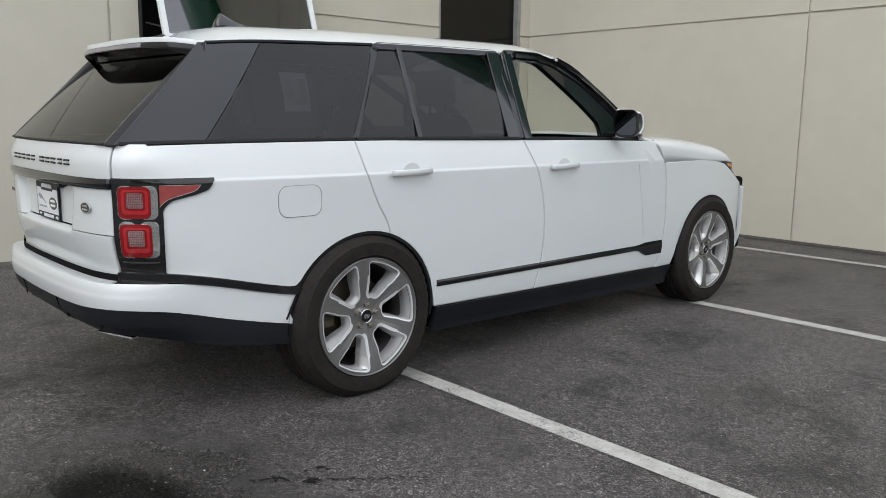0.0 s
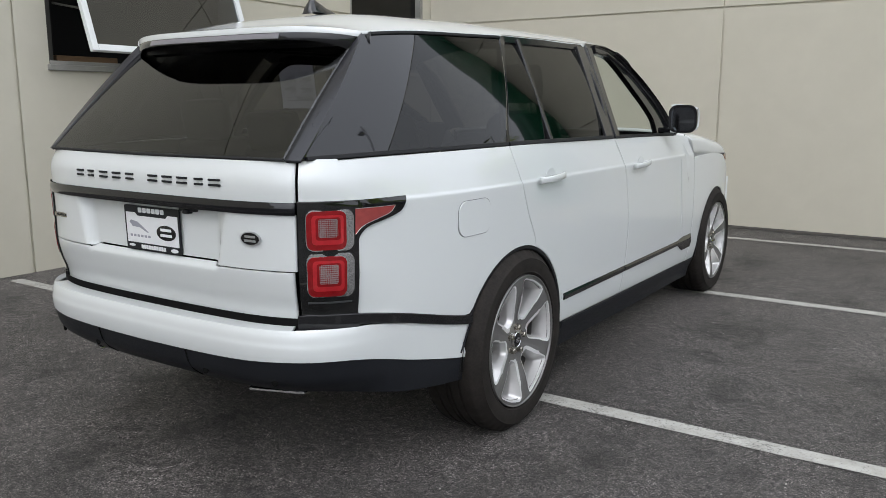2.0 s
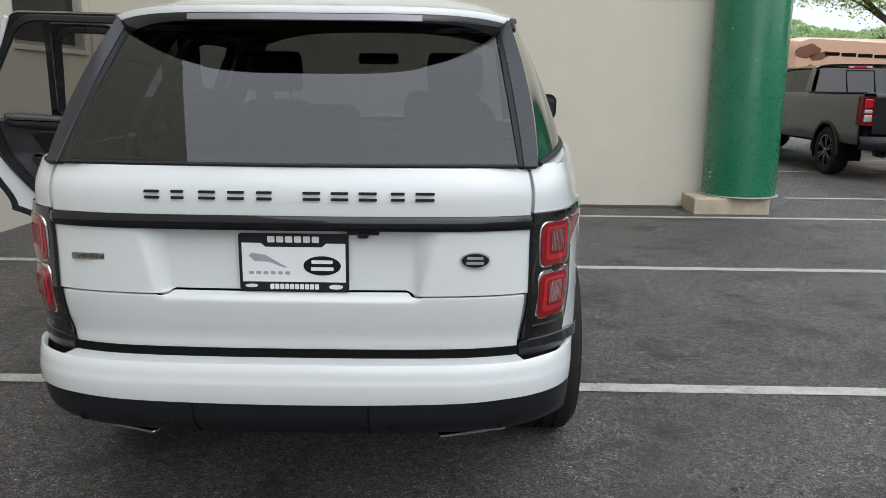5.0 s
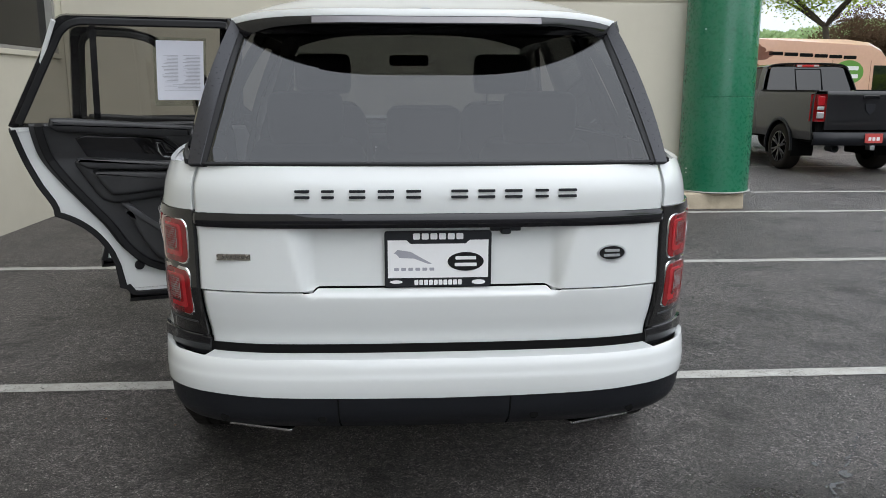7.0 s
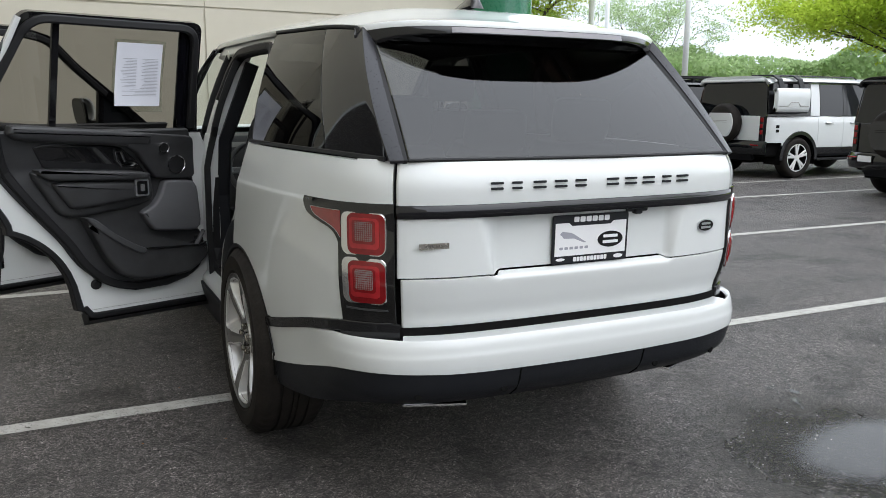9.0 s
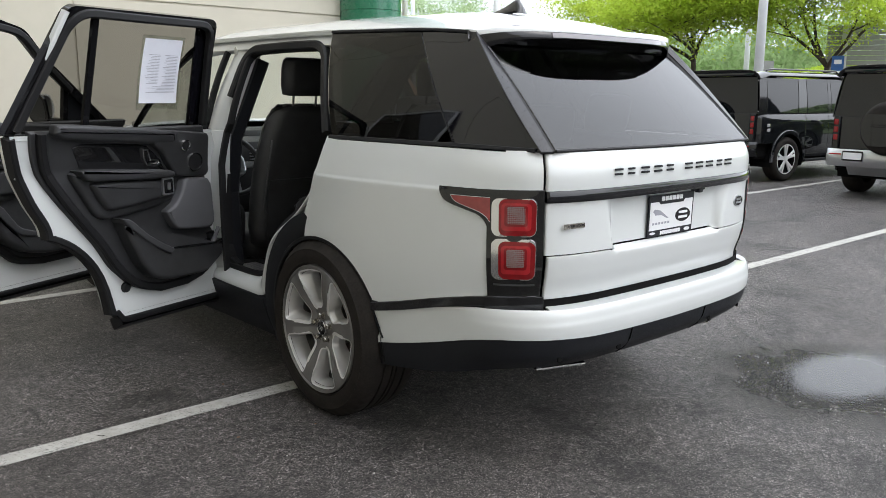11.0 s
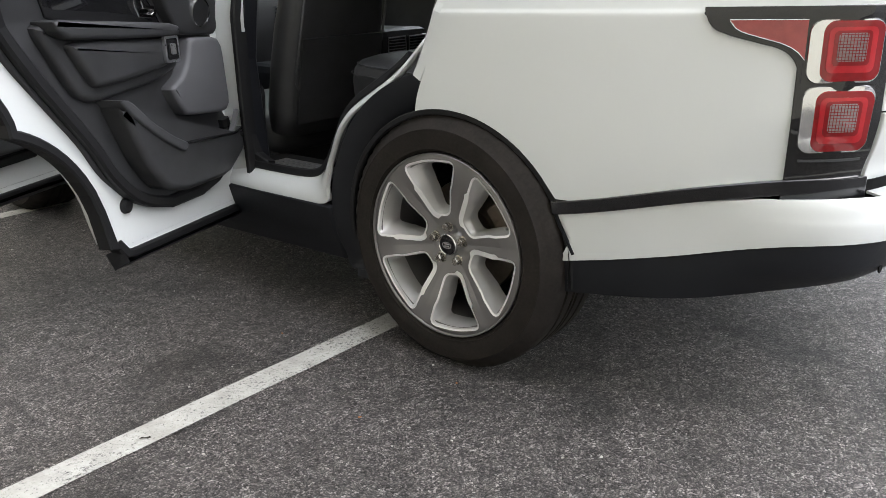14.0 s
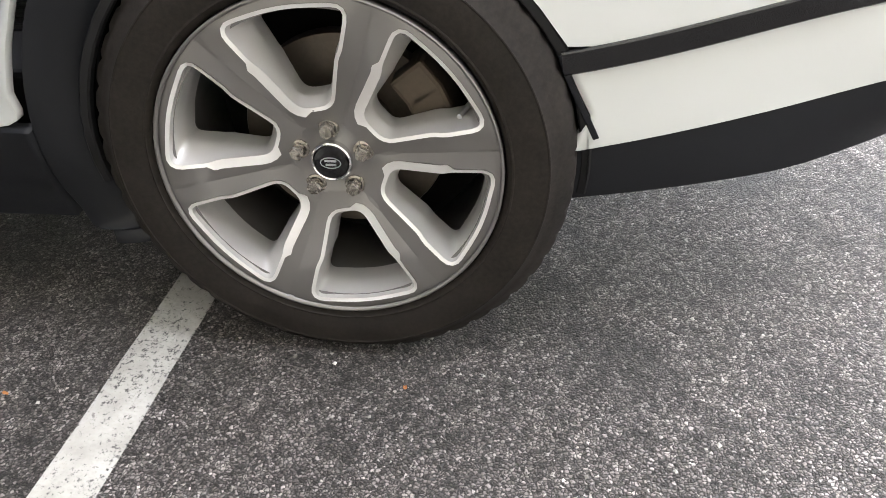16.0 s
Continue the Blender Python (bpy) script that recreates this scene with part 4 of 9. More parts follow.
for x0, x1 in GLYPHS:
    c = (x0 + x1) / 2 + 0.030
    p = body(s_of_x(abs(c)) * (1 if c > 0 else -1), 1.143)
    yaw = math.degrees(math.atan2(plan_at(s_of_x(abs(c)))[2] * (1 if c > 0 else -1), -plan_at(s_of_x(abs(c)))[3]))
    m = Matrix.Translation(p) @ pose(0, 0, 0, 90, 0, yaw)
    w, t = x1 - x0, 0.009
    bm = bmesh.new()
    for dz in (-0.0085, 0.0085):
        outline_prism(bm, rounded(w, 0.0075, 0.002, 2, 0, dz), 0.006, m)
    part("badge_bar", bm, SATIN_BLACK, tailgate)
# oval badge
bm = bmesh.new()
pb = body(s_of_x(0.525), 0.963)
mb = Matrix.Translation(pb) @ pose(0, 0, 0, 90, 0, 5)
outline_prism(bm, oval(0.086, 0.048), 0.006, mb)
badge = part("oval_badge", bm, SATIN_SILVER, tailgate, "dark oval badge with a silver rim")
bm = bmesh.new()
outline_prism(bm, oval(0.077, 0.040), 0.0068, mb)
part("badge_field", bm, GLOSS_BLACK, badge)
for w, y in ((0.046, 0.007), (0.050, -0.007)):
    bm = bmesh.new()
    outline_prism(bm, rounded(w, 0.008, 0.002, 2, 0, y), 0.0075, mb)
    part("badge_bar", bm, SATIN_SILVER, badge)
# small model badge
bm = bmesh.new()
ps = body(-s_of_x(0.565), 0.960)
ms = Matrix.Translation(ps) @ pose(0, 0, 0, 90, 0, -6)
outline_prism(bm, rounded(0.114, 0.018, 0.002, 2), 0.004, ms)
mbadge = part("model_badge", bm, STEEL, tailgate, "small champagne metal model badge")
txt = bpy.data.curves.new("badge_text", "FONT")
txt.body = "SUPERCHARGED"
txt.size, txt.extrude, txt.align_x, txt.align_y = 0.0135, 0.0006, "CENTER", "CENTER"
tob = new("badge_text", txt)
dg = bpy.context.evaluated_depsgraph_get()
tme = bpy.data.meshes.new_from_object(tob.evaluated_get(dg))
bpy.data.objects.remove(tob)
tme.materials.clear()
tme.materials.append(GLOSS_BLACK)
tob = new("badge_text", tme)
tob.parent = mbadge
tob.matrix_basis = ms @ pose(0, 0, 0.0045) @ Matrix.Diagonal((0.80, 0.92, 1, 1))

# dealer plate with frame
bm = bmesh.new()
py = body(0, 0.95, recess(0, 0.95)).y
mp = pose(0.014, py - 0.006, 0.950, 91.5, 0, 0)
outline_prism(bm, rounded(0.310, 0.166, 0.008, 3), 0.006, mp)
plate = part("licence_plate", bm, SATIN_BLACK, tailgate, "white dealer plate in a black frame")
bm = bmesh.new()
outline_prism(bm, [(-0.146, -0.056), (0.146, -0.056), (0.146, 0.056), (0.092, 0.056), (0.080, 0.045), (-0.080, 0.045), (-0.092, 0.056), (-0.146, 0.056)], 0.0072, mp)
part("plate_face", bm, PLATE_WHITE, plate)
plate_marks = [
    *((rounded(0.020, 0.018, 0.003, 2, -0.0625 + 0.025 * k, 0.067), 0.0075, PLATE_WHITE) for k in range(6)),
    *((rounded(0.0112, 0.015, 0.002, 2, -0.0635 + 0.0141 * k, -0.070), 0.0075, PLATE_WHITE) for k in range(10)),
    (oval(0.040, 0.014, 16, 0.118, -0.070), 0.0075, PLATE_WHITE),
    (oval(0.036, 0.010, 16, -0.122, -0.068), 0.0075, PLATE_WHITE),
    (oval(0.106, 0.056, 28, 0.080, -0.008), 0.0085, GLOSS_BLACK),
    (rounded(0.060, 0.010, 0.002, 2, 0.080, 0.003), 0.0092, PLATE_WHITE),
    (rounded(0.064, 0.010, 0.002, 2, 0.080, -0.017), 0.0092, PLATE_WHITE),
    *((rounded(0.014, 0.009, 0.002, 2, -0.121 + 0.0205 * k, -0.030), 0.0078, INK) for k in range(6)),
    ([(-0.128, 0.018), (-0.118, 0.028), (-0.080, 0.022), (-0.018, -0.014), (-0.030, -0.014), (-0.070, 0.002), (-0.112, 0.004), (-0.120, 0.014)], 0.0078, INK),
]
for shape, depth, mat in plate_marks:
    bm = bmesh.new()
    outline_prism(bm, shape, depth, mp)
    part("plate_bar", bm, mat, plate)
# plate lamp and camera under the trim bar
bm = bmesh.new()
box(bm, 0.165, 0.255, py - 0.012, py + 0.02, 1.030, 1.046, 0.004)
box(bm, 0.195, 0.225, py - 0.022, py + 0.01, 1.022, 1.040, 0.005)
part("camera_housing", bm, SATIN_BLACK, tailgate)

# rear bumper
S_B = s_of_y(-0.428)


def bumper_top(s):
    y = plan_at(abs(s))[1]
    x = plan_at(abs(s))[0]
    side_top = STRIP_Z(y) - 0.024 - 0.012 * smooth01(-0.45, -0.85, y)
    w = smooth01(s_of_x(0.60), s_of_x(0.735), abs(s))
    return 0.664 * (1 - w) + side_top * w


SPLIT_SHARE = spline((0, 0.35, 0.5, 0.62, 0.80, 1.0), (0.546, 0.552, 0.560, 0.550, 0.490, 0.425))
LOW_SHARE = spline((0, 0.30, 0.5, 0.62, 0.80, 1.0), (0.424, 0.428, 0.436, 0.420, 0.368, 0.325))


def BUMP_SPLIT(s):
    return SPLIT_SHARE(abs(s) / S_B)


def BUMP_LOW(s):
    return LOW_SHARE(abs(s) / S_B)




BUMP_END = spline((0.30, 0.40, 0.45, 0.565, 0.61), (-0.505, -0.468, -0.446, -0.390, -0.376))


def bumper_f(low, high, off=0.0):
    def f(u, v):
        k = 2 * u - 1
        s = S_B * k
        lo, hi = low(abs(s)), high(abs(s))
        z = lo + (hi - lo) * v
        s += math.copysign((s_of_y(BUMP_END(z)) - S_B) * abs(k) ** 8, k)
        return body(s, z, off)

    return f


bm = bmesh.new()
shell(bm, bumper_f(BUMP_SPLIT, bumper_top), 90, 24, 0.02, 0.012)
bumper = part("rear_bumper", bm, WHITE_PAINT, car, "glossy white rear bumper", True)
bm = bmesh.new()
shell(bm, bumper_f(BUMP_LOW, lambda s: BUMP_SPLIT(s) - 0.003, -0.004), 90, 8, 0.08, 0.012)
part("lower_bumper", bm, SATIN_BLACK, bumper, "satin black lower bumper", True)
S_T, S_C = s_of_y(-0.378), s_of_x(0.70)
for sd in (1, -1):
    bm = bmesh.new()
    strip(bm, [body(s_of_y(BUMP_END(z) + 0.004), z, -0.022, sd) for z in np.linspace(0.452, 0.588, 10)], Vector((0, 1, 0)), 0.050, 0.010)
    part("bumper_edge", bm, SATIN_BLACK, bumper, "satin black edge of the wheel arch")
    bm = bmesh.new()
    run = np.linspace(S_C, S_T, 44)
    nr = [Vector((sd * plan_at(q)[2], plan_at(q)[3], 0)) for q in run]
    strip(bm, [body(q, STRIP_Z(plan_at(q)[1]) - 0.013, 0.002, sd) for q in run], nr, 0.036, 0.012)
    part("bumper_trim", bm, GLOSS_BLACK, bumper, "gloss black trim strip")
bm = bmesh.new()
shell(bm, rear_panel(s_of_x(0.70), const(0.645), const(0.695), lambda x, z: -0.028 - REAR(z)), 40, 2, 0)
part("bumper_gap", bm, SHADOW_BLACK, bumper)
bm = bmesh.new()
shell(bm, lambda u, v: body(s_of_x(0.665) * (2 * u - 1), 0.6635 + 0.004 * v, REAR(0.664) * (1 - v) - 0.0275 * v - REAR(0.6635 + 0.004 * v)), 60, 3, 0.006)
part("bumper_ledge", bm, WHITE_PAINT, bumper, "white bumper ledge")
for x, w in ((0.225, 0.0), (-0.28, 0.0)):
    bm = bmesh.new()
    pp = [body(s_of_x(abs(x)) * (1 if x > 0 else -1), z, -0.0025) for z in (0.43, 0.46, 0.50, 0.545)]
    strip(bm, pp, Vector((0, -1, 0)), 0.005, 0.004)
    part("bumper_seam", bm, SHADOW_BLACK, bumper)
for x in (-0.62, -0.33, 0.30, 0.60):
    bm = bmesh.new()
    p = body(s_of_x(abs(x)) * (1 if x > 0 else -1), 0.475, -0.004)
    lathe(bm, [(0.013, 0), (0.013, 0.003), (0.009, 0.004), (0.0, 0.004)], Matrix.Translation(p) @ pose(0, 0, 0, 90, 0, 8 * x), 16)
    part("parking_sensor", bm, SHADOW_BLACK, bumper)
for sd in (1, -1):
    bm = bmesh.new()
    m = Matrix.Translation((sd * 0.525, -1.035, 0.410)) @ pose(0, 0, 0, 90, 0, 20 * sd)
    ring = rounded(0.215, 0.012, 0.005, 5)
    inner = rounded(0.209, 0.007, 0.003, 5)
    outs = [[bm.verts.new(m @ Vector((x, y, z))) for x, y in r] for r, z in ((ring, -0.10), (ring, 0.02), (inner, 0.024))]
    for a, b in zip(outs, outs[1:]):
        for k in range(len(a)):
            bm.faces.new((a[k], a[(k + 1) % len(a)], b[(k + 1) % len(a)], b[k]))
    bm.faces.new(outs[-1])
    part("exhaust_tip", bm, CHROME, bumper, "flat chrome exhaust tip")

ARM_LOW = spline((0.0, 0.05, 0.12, 0.22, 0.45, 0.78, 0.90, 0.97, 1.0), (0.925, 0.962, 0.985, 1.000, 1.014, 1.034, 1.047, 1.068, 1.086))
TIP_LOW = spline((0.0, 0.10, 0.25, 0.6, 0.88, 0.96, 1.0), (0.978, 0.996, 1.010, 1.027, 1.042, 1.052, 1.062))

# tail lamps: smoked housing with two square red lights and a swept tip
for sd in (1, -1):
    bm = bmesh.new()
    s0, s1, s2 = s_of_x(0.688), s_of_y(-0.935), s_of_y(-0.738)
    lo_z = 0.700

    def lamp_f(u, v):
        s = s0 + (s1 - s0) * u
        return body(s, lo_z + (1.092 - lo_z) * v, 0.007, sd)

    shell(bm, lamp_f, 30, 40, 0.02, flip=sd < 0)
    lamp = part("tail_lamp", bm, LAMP_SMOKE, car, "smoked black tail lamp with red square lights", True)
    bm = bmesh.new()

    def arm_f(u, v):
        s = s1 - 0.01 + (s2 - s1 + 0.01) * u
        low = ARM_LOW(u)
        return body(s, low + (1.092 - low) * v, 0.0072, sd)

    shell(bm, arm_f, 40, 6, 0.012, flip=sd < 0)
    part("lamp_arm", bm, LAMP_SMOKE, lamp, "", True)
    bm = bmesh.new()

    def tip_f(u, v):
        s = s1 - 0.012 + (s2 - s1 - 0.045) * u
        low = TIP_LOW(u)
        return body(s, low + (1.064 - low) * v, 0.0098, sd)

    shell(bm, tip_f, 30, 5, 0.004, flip=sd < 0)
    part("swept_light", bm, LAMP_PINK, lamp, "pinkish red swept indicator", True)
    bm = bmesh.new()
    loop = [tip_f(u, 0.0) for u in np.linspace(0, 1, 13)] + [tip_f(u, 1.0) for u in np.linspace(1, 0, 13)]
    strip(bm, loop, Vector((sd, -0.3, 0)), 0.0014, 0.0014)
    part("swept_rim", bm, SATIN_SILVER, lamp, "thin silver rim")

    def square(z0, z1, u0, u1, off, mat, name, parent, r=0.022, n=5):
        bm = bmesh.new()
        w, h = (s1 - s0) * (u1 - u0), z1 - z0
        cs, cz = s0 + (s1 - s0) * (u0 + u1) / 2, (z0 + z1) / 2
        outer = rounded(w, h, r, n)
        a = [bm.verts.new(body(cs + x, cz + y, 0.006, sd)) for x, y in outer]
        for share in (0.97, 0.85, 0.7, 0.55, 0.4, 0.25, 0.1):
            b = [bm.verts.new(body(cs + x * share, cz + y * share, off, sd)) for x, y in outer]
            for k in range(len(a)):
                bm.faces.new((a[k], a[(k + 1) % len(a)], b[(k + 1) % len(a)], b[k]))
            a = b
        bm.faces.new(a)
        return part(name, bm, mat, parent, smooth="edges")

    for z0, z1, top in ((0.930, 1.062, 0.003), (0.772, 0.912, 0.010)):
        h = z1 - z0
        square(z0 - 0.004, z1 + top, 0.115, 0.920, 0.0105, CHROME, "light_rim", lamp, 0.028)
        red = square(z0, z1, 0.130, 0.785, 0.0125, LAMP_DARKRED, "red_light", lamp, 0.024)
        square(z1 - 0.86 * h, z1 - 0.10 * h, 0.215, 0.735, 0.0142, LAMP_RED, "inner_light", lamp, 0.014)
        square(z1 - 0.74 * h, z1 - 0.16 * h, 0.280, 0.680, 0.0150, LAMP_DARKRED, "light_step", lamp, 0.010)
        square(z1 - 0.67 * h, z1 - 0.20 * h, 0.325, 0.635, 0.0158, LAMP_LED, "reversing_light", lamp, 0.006)
        bm = bmesh.new()
        for k in range(9):
            u = 0.345 + 0.034 * k
            strip(bm, [body(s0 + (s1 - s0) * u, z1 - w * h, 0.0168, sd) for w in (0.66, 0.21)], body(s0 + (s1 - s0) * u, 1.0, 1.0, sd) - body(s0 + (s1 - s0) * u, 1.0, 0.0, sd), 0.0013, 0.0008)
        for k in range(9):
            z = z1 - (0.23 + 0.051 * k) * h
            strip(bm, [body(s0 + (s1 - s0) * u, z, 0.0168, sd) for u in (0.330, 0.48, 0.630)], body(s0 + (s1 - s0) * 0.49, 1.0, 1.0, sd) - body(s0 + (s1 - s0) * 0.49, 1.0, 0.0, sd), 0.0013, 0.0008)
        grid_part = part("lens_grid", bm, LAMP_DARKRED, lamp)
        grid_part["kind"] = "stuff"
    bm = bmesh.new()
    shell(bm, lambda u, v: body(s0 + (s1 - s0) * (0.12 + 0.76 * u), 0.748 + 0.006 * v, 0.009, sd), 6, 1, 0.004, flip=sd < 0)
    part("lamp_rib", bm, DOOR_GREY, lamp)
    bm = bmesh.new()
    def foot_f(u, v):
        p = body(s_of_x(0.675) + (s1 + 0.004 - s_of_x(0.675)) * u, 0.715, 0.0125, sd)
        p.z = 0.652 + 0.052 * v
        return p

    shell(bm, foot_f, 10, 3, 0.012, flip=sd < 0)
    part("lamp_foot", bm, GLOSS_BLACK, lamp, "", True)

# ---- glass house and roof ----
def pane(yb0, yb1, yt0, yt1, t0, t1, off, side, nu=10, nv=8):
    def f(u, v):
        t = t0 + (t1 - t0) * v
        return side_glass(yb0 + (yb1 - yb0) * u, yt0 + (yt1 - yt0) * u, t, off, side)

    return f


for sd in (1, -1):
    bm = bmesh.new()
    shell(bm, pane(-1.075, -0.735, -0.668, -0.392, 0.0, 1.0, 0.0, sd), 10, 10, 0.03, flip=sd < 0)
    part("rear_pillar", bm, PILLAR, car, "gloss black rear pillar cover", True)
    bm = bmesh.new()
    shell(bm, pane(-0.730, -0.050, -0.388, 0.205, 0.0, 1.0, -0.001, sd), 14, 10, 0.006, flip=sd < 0)
    part("quarter_window", bm, GLASS_TINT, car, "dark privacy glass", True)
    bm = bmesh.new()
    strip(bm, [side_glass(y, y, 0.012, 0.004, sd) for y in np.linspace(-1.055, -0.04, 24)], Vector((sd, 0, 0.3)), 0.014, 0.010)
    strip(bm, [side_glass(y, y, 0.99, 0.002, sd) for y in np.linspace(-0.64, 0.2, 18)], Vector((sd, 0, 0.3)), 0.012, 0.010)
    part("window_trim", bm, RUBBER, car)

# rear window
GB, GT = (0.644, -1.098, 1.222), (0.588, -0.655, 1.632)


def rear_glass(u, t, off=0.0):
    x = (GB[0] + (GT[0] - GB[0]) * t) * (2 * u - 1)
    y = GB[1] + (GT[1] - GB[1]) * t
    y -= 0.045 * (1 - (2 * u - 1) ** 2) * (1 - 0.35 * t) + 0.012 * 4 * t * (1 - t)
    return Vector((x, y - off * 0.7, GB[2] + (GT[2] - GB[2]) * t + off * 0.7))


bm = bmesh.new()
shell(bm, lambda u, v: rear_glass(u, v), 24, 14, 0.006)
part("rear_window", bm, GLASS_REAR, car, "dark privacy glass rear window", True)
for sd in (1, -1):
    def pillar_edge(u, v, deep=0.0):
        a = rear_glass(0.5 + 0.5 * sd, v, 0.003)
        b = side_glass(-1.078, -0.672, v, 0.0, sd)
        p = a + (b - a) * u
        p.y -= 0.003 * 4 * u * (1 - u) - deep
        return p

    bm = bmesh.new()
    shell(bm, lambda u, v: pillar_edge(0.02 + 0.26 * u, v, 0.006), 2, 12, 0.02, flip=sd < 0)
    part("rear_window_seal", bm, RUBBER, car, "", True)
    bm = bmesh.new()
    shell(bm, lambda u, v: pillar_edge(0.28 + 0.72 * u, v), 6, 12, 0.012, flip=sd < 0)
    part("rear_pillar_edge", bm, PILLAR_SATIN, car, "satin black pillar edge", True)
bm = bmesh.new()
strip(bm, [rear_glass(u, 0.004, 0.003) for u in np.linspace(0, 1, 30)], Vector((0, -0.7, 0.7)), 0.009, 0.006)
part("rear_window_seal", bm, RUBBER, car)

ROOF_REAR = -0.835


def roof(u, v, drop=0.0):
    """u across, v from rear to front."""
    k = 2 * u - 1
    yr = ROOF_REAR + 0.165 * abs(k) ** 3
    y = yr + (1.615 - yr) * v
    e = TOP_X(max(y, -0.68)) + 0.004
    zt = TOP_Z(max(y, -0.68))
    crown = 0.092 * (1 - abs(k) ** 3.4)
    fall = 0.050 * smooth01(-0.35, ROOF_REAR - 0.05, y)
    z = zt + 0.004 + crown * (1 - 0.25 * smooth01(-0.2, -0.85, y)) - fall * (1 - abs(k) ** 3) - drop - 0.010 * smooth01(1.45, 1.7, y)
    return Vector((e * k, y, z))


bm = bmesh.new()
shell(bm, lambda u, v: roof(0.5 + (u - 0.5) * 1.0, v), 40, 40, 0.022, 0.012)
part("roof", bm, WHITE_PAINT, car, "glossy white roof", True)
bm = bmesh.new()
shell(bm, lambda u, v: roof(0.02 + 0.96 * u, 0.02 + 0.96 * v, 0.045), 12, 12, 0)
part("headliner", bm, HEADLINER, car)
# roof spoiler: a narrow rear face whose ends droop, and its underside down to the glass
def spoiler_top(u):
    return roof(u, 0.0) + Vector((0, 0.002, -0.020))


def spoiler_low(u):
    k = abs(2 * u - 1)
    p = spoiler_top(u) + Vector((0, -0.010 + 0.030 * k**6, -0.026 - 0.052 * k**9))
    p.x *= 1 + 0.012 * k**9
    return p


bm = bmesh.new()
shell(bm, lambda u, v: spoiler_low(u) + (spoiler_top(u) - spoiler_low(u)) * v + Vector((0, -0.004 * math.sin(math.pi * v), 0)), 60, 4, 0.004, 0.01)
part("roof_spoiler", bm, GLOSS_BLACK, car, "gloss black roof spoiler", True)


def spoiler_under(u, v):
    a = spoiler_low(u)
    b = rear_glass(0.02 + 0.96 * u, 0.93, 0.006)
    return a + (b - a) * v + Vector((0, 0, 0.014 * math.sin(math.pi * v)))


bm = bmesh.new()
shell(bm, spoiler_under, 60, 6, 0.0, 0.01, flip=True)
part("spoiler_underside", bm, GLOSS_BLACK, car, "", True)
for sd in (1, -1):
    bm = bmesh.new()

    def wing(u, v):
        a = spoiler_low(0.5 + 0.5 * sd)
        b = spoiler_top(0.5 + 0.5 * sd)
        c = side_glass(-0.69, -0.655, 0.93, 0.002, sd)
        return (b + (a - b) * u) * (1 - v) + (c + Vector((0, 0.012, 0.035)) * (1 - u)) * v

    shell(bm, wing, 3, 4, 0.006, flip=sd < 0)
    part("spoiler_wing", bm, GLOSS_BLACK, car, "", True)
# brake light bar in the spoiler
bm = bmesh.new()
shell(bm, lambda u, v: spoiler_low(0.215 + 0.57 * u) * (0.85 - 0.7 * v) + spoiler_top(0.215 + 0.57 * u) * (0.15 + 0.7 * v) + Vector((0, -0.006, 0)), 30, 2, 0.003, 0.01)
part("high_brake_light", bm, BRAKE_BAR, car, "narrow clear brake light bar under the roof edge", True)
# antenna fin
bm = bmesh.new()
prof = [(-0.19, 0.0), (-0.185, 0.030), (-0.165, 0.068), (-0.15, 0.072), (-0.08, 0.040), (0.0, 0.012), (0.045, 0.0)]
zr = roof(0.5, 0.25).z
rows = []
for x, k in ((-0.032, 0.15), (-0.02, 0.8), (0, 1.0), (0.02, 0.8), (0.032, 0.15)):
    rows.append([bm.verts.new((0.02 + x * (1 - 0.3 * h / 0.072), -0.10 + y, zr + 0.004 + h * k + 0.004)) for y, h in prof])
for a, b in zip(rows, rows[1:]):
    for k in range(len(prof) - 1):
        bm.faces.new((a[k], a[k + 1], b[k + 1], b[k]))
part("antenna_fin", bm, GREY_METAL_PAINT, car, "dark shark fin antenna", True)

# windscreen, bonnet, nose
def screen(u, v):
    k = 2 * u - 1
    x = (0.685 + (0.80 - 0.685) * v) * k
    return Vector((x, 1.600 + 0.755 * v + 0.16 * (1 - k * k) * (0.4 + 0.6 * v), roof(u, 1.0).z * (1 - v) + 1.215 * v + 0.03 * 4 * v * (1 - v)))


bm = bmesh.new()
shell(bm, screen, 20, 12, 0.006, flip=True)
part("windscreen", bm, GLASS_CLEAR, car, "clear windscreen", True)
for sd in (1, -1):
    bm = bmesh.new()
    frame_line = [(1.50, 1.672), (1.60, 1.648), (1.74, 1.578), (1.95, 1.435), (2.20, 1.245), (2.23, 1.205)]
    line_y, line_z = spline(range(6), [p[0] for p in frame_line]), spline(range(6), [p[1] for p in frame_line])

    def front_pillar(u, v):
        y, z = line_y(5 * u), line_z(5 * u)
        a = side_glass(y, y, (z - BELT_Z(y)) / (TOP_Z(y) - BELT_Z(y)), -0.012, sd)
        b = screen(0.5 + 0.5 * sd, min(max(u * 1.06 - 0.06, 0.0), 1.0)) + Vector((0, 0.006, 0.020 * smooth01(0.0, 0.2, u) - 0.018))
        p = a + (b - a) * v
        p += Vector((sd * 0.016, 0.004, 0.012)) * math.sin(math.pi * v) * smooth01(0.12, 0.45, u)
        return p

    shell(bm, front_pillar, 24, 6, 0.03, flip=sd > 0)
    part("front_pillar", bm, GLOSS_BLACK, car, "gloss black front pillar", True)


BONNET_H = spline((0, 0.33, 0.66, 0.88, 0.96, 1.0), (1.222, 1.212, 1.180, 1.134, 1.096, 1.042))


def bonnet_edge(x):
    """The front edge of the bonnet in plan."""
    return 3.90 - 0.475 * abs(x / 0.90) ** 3


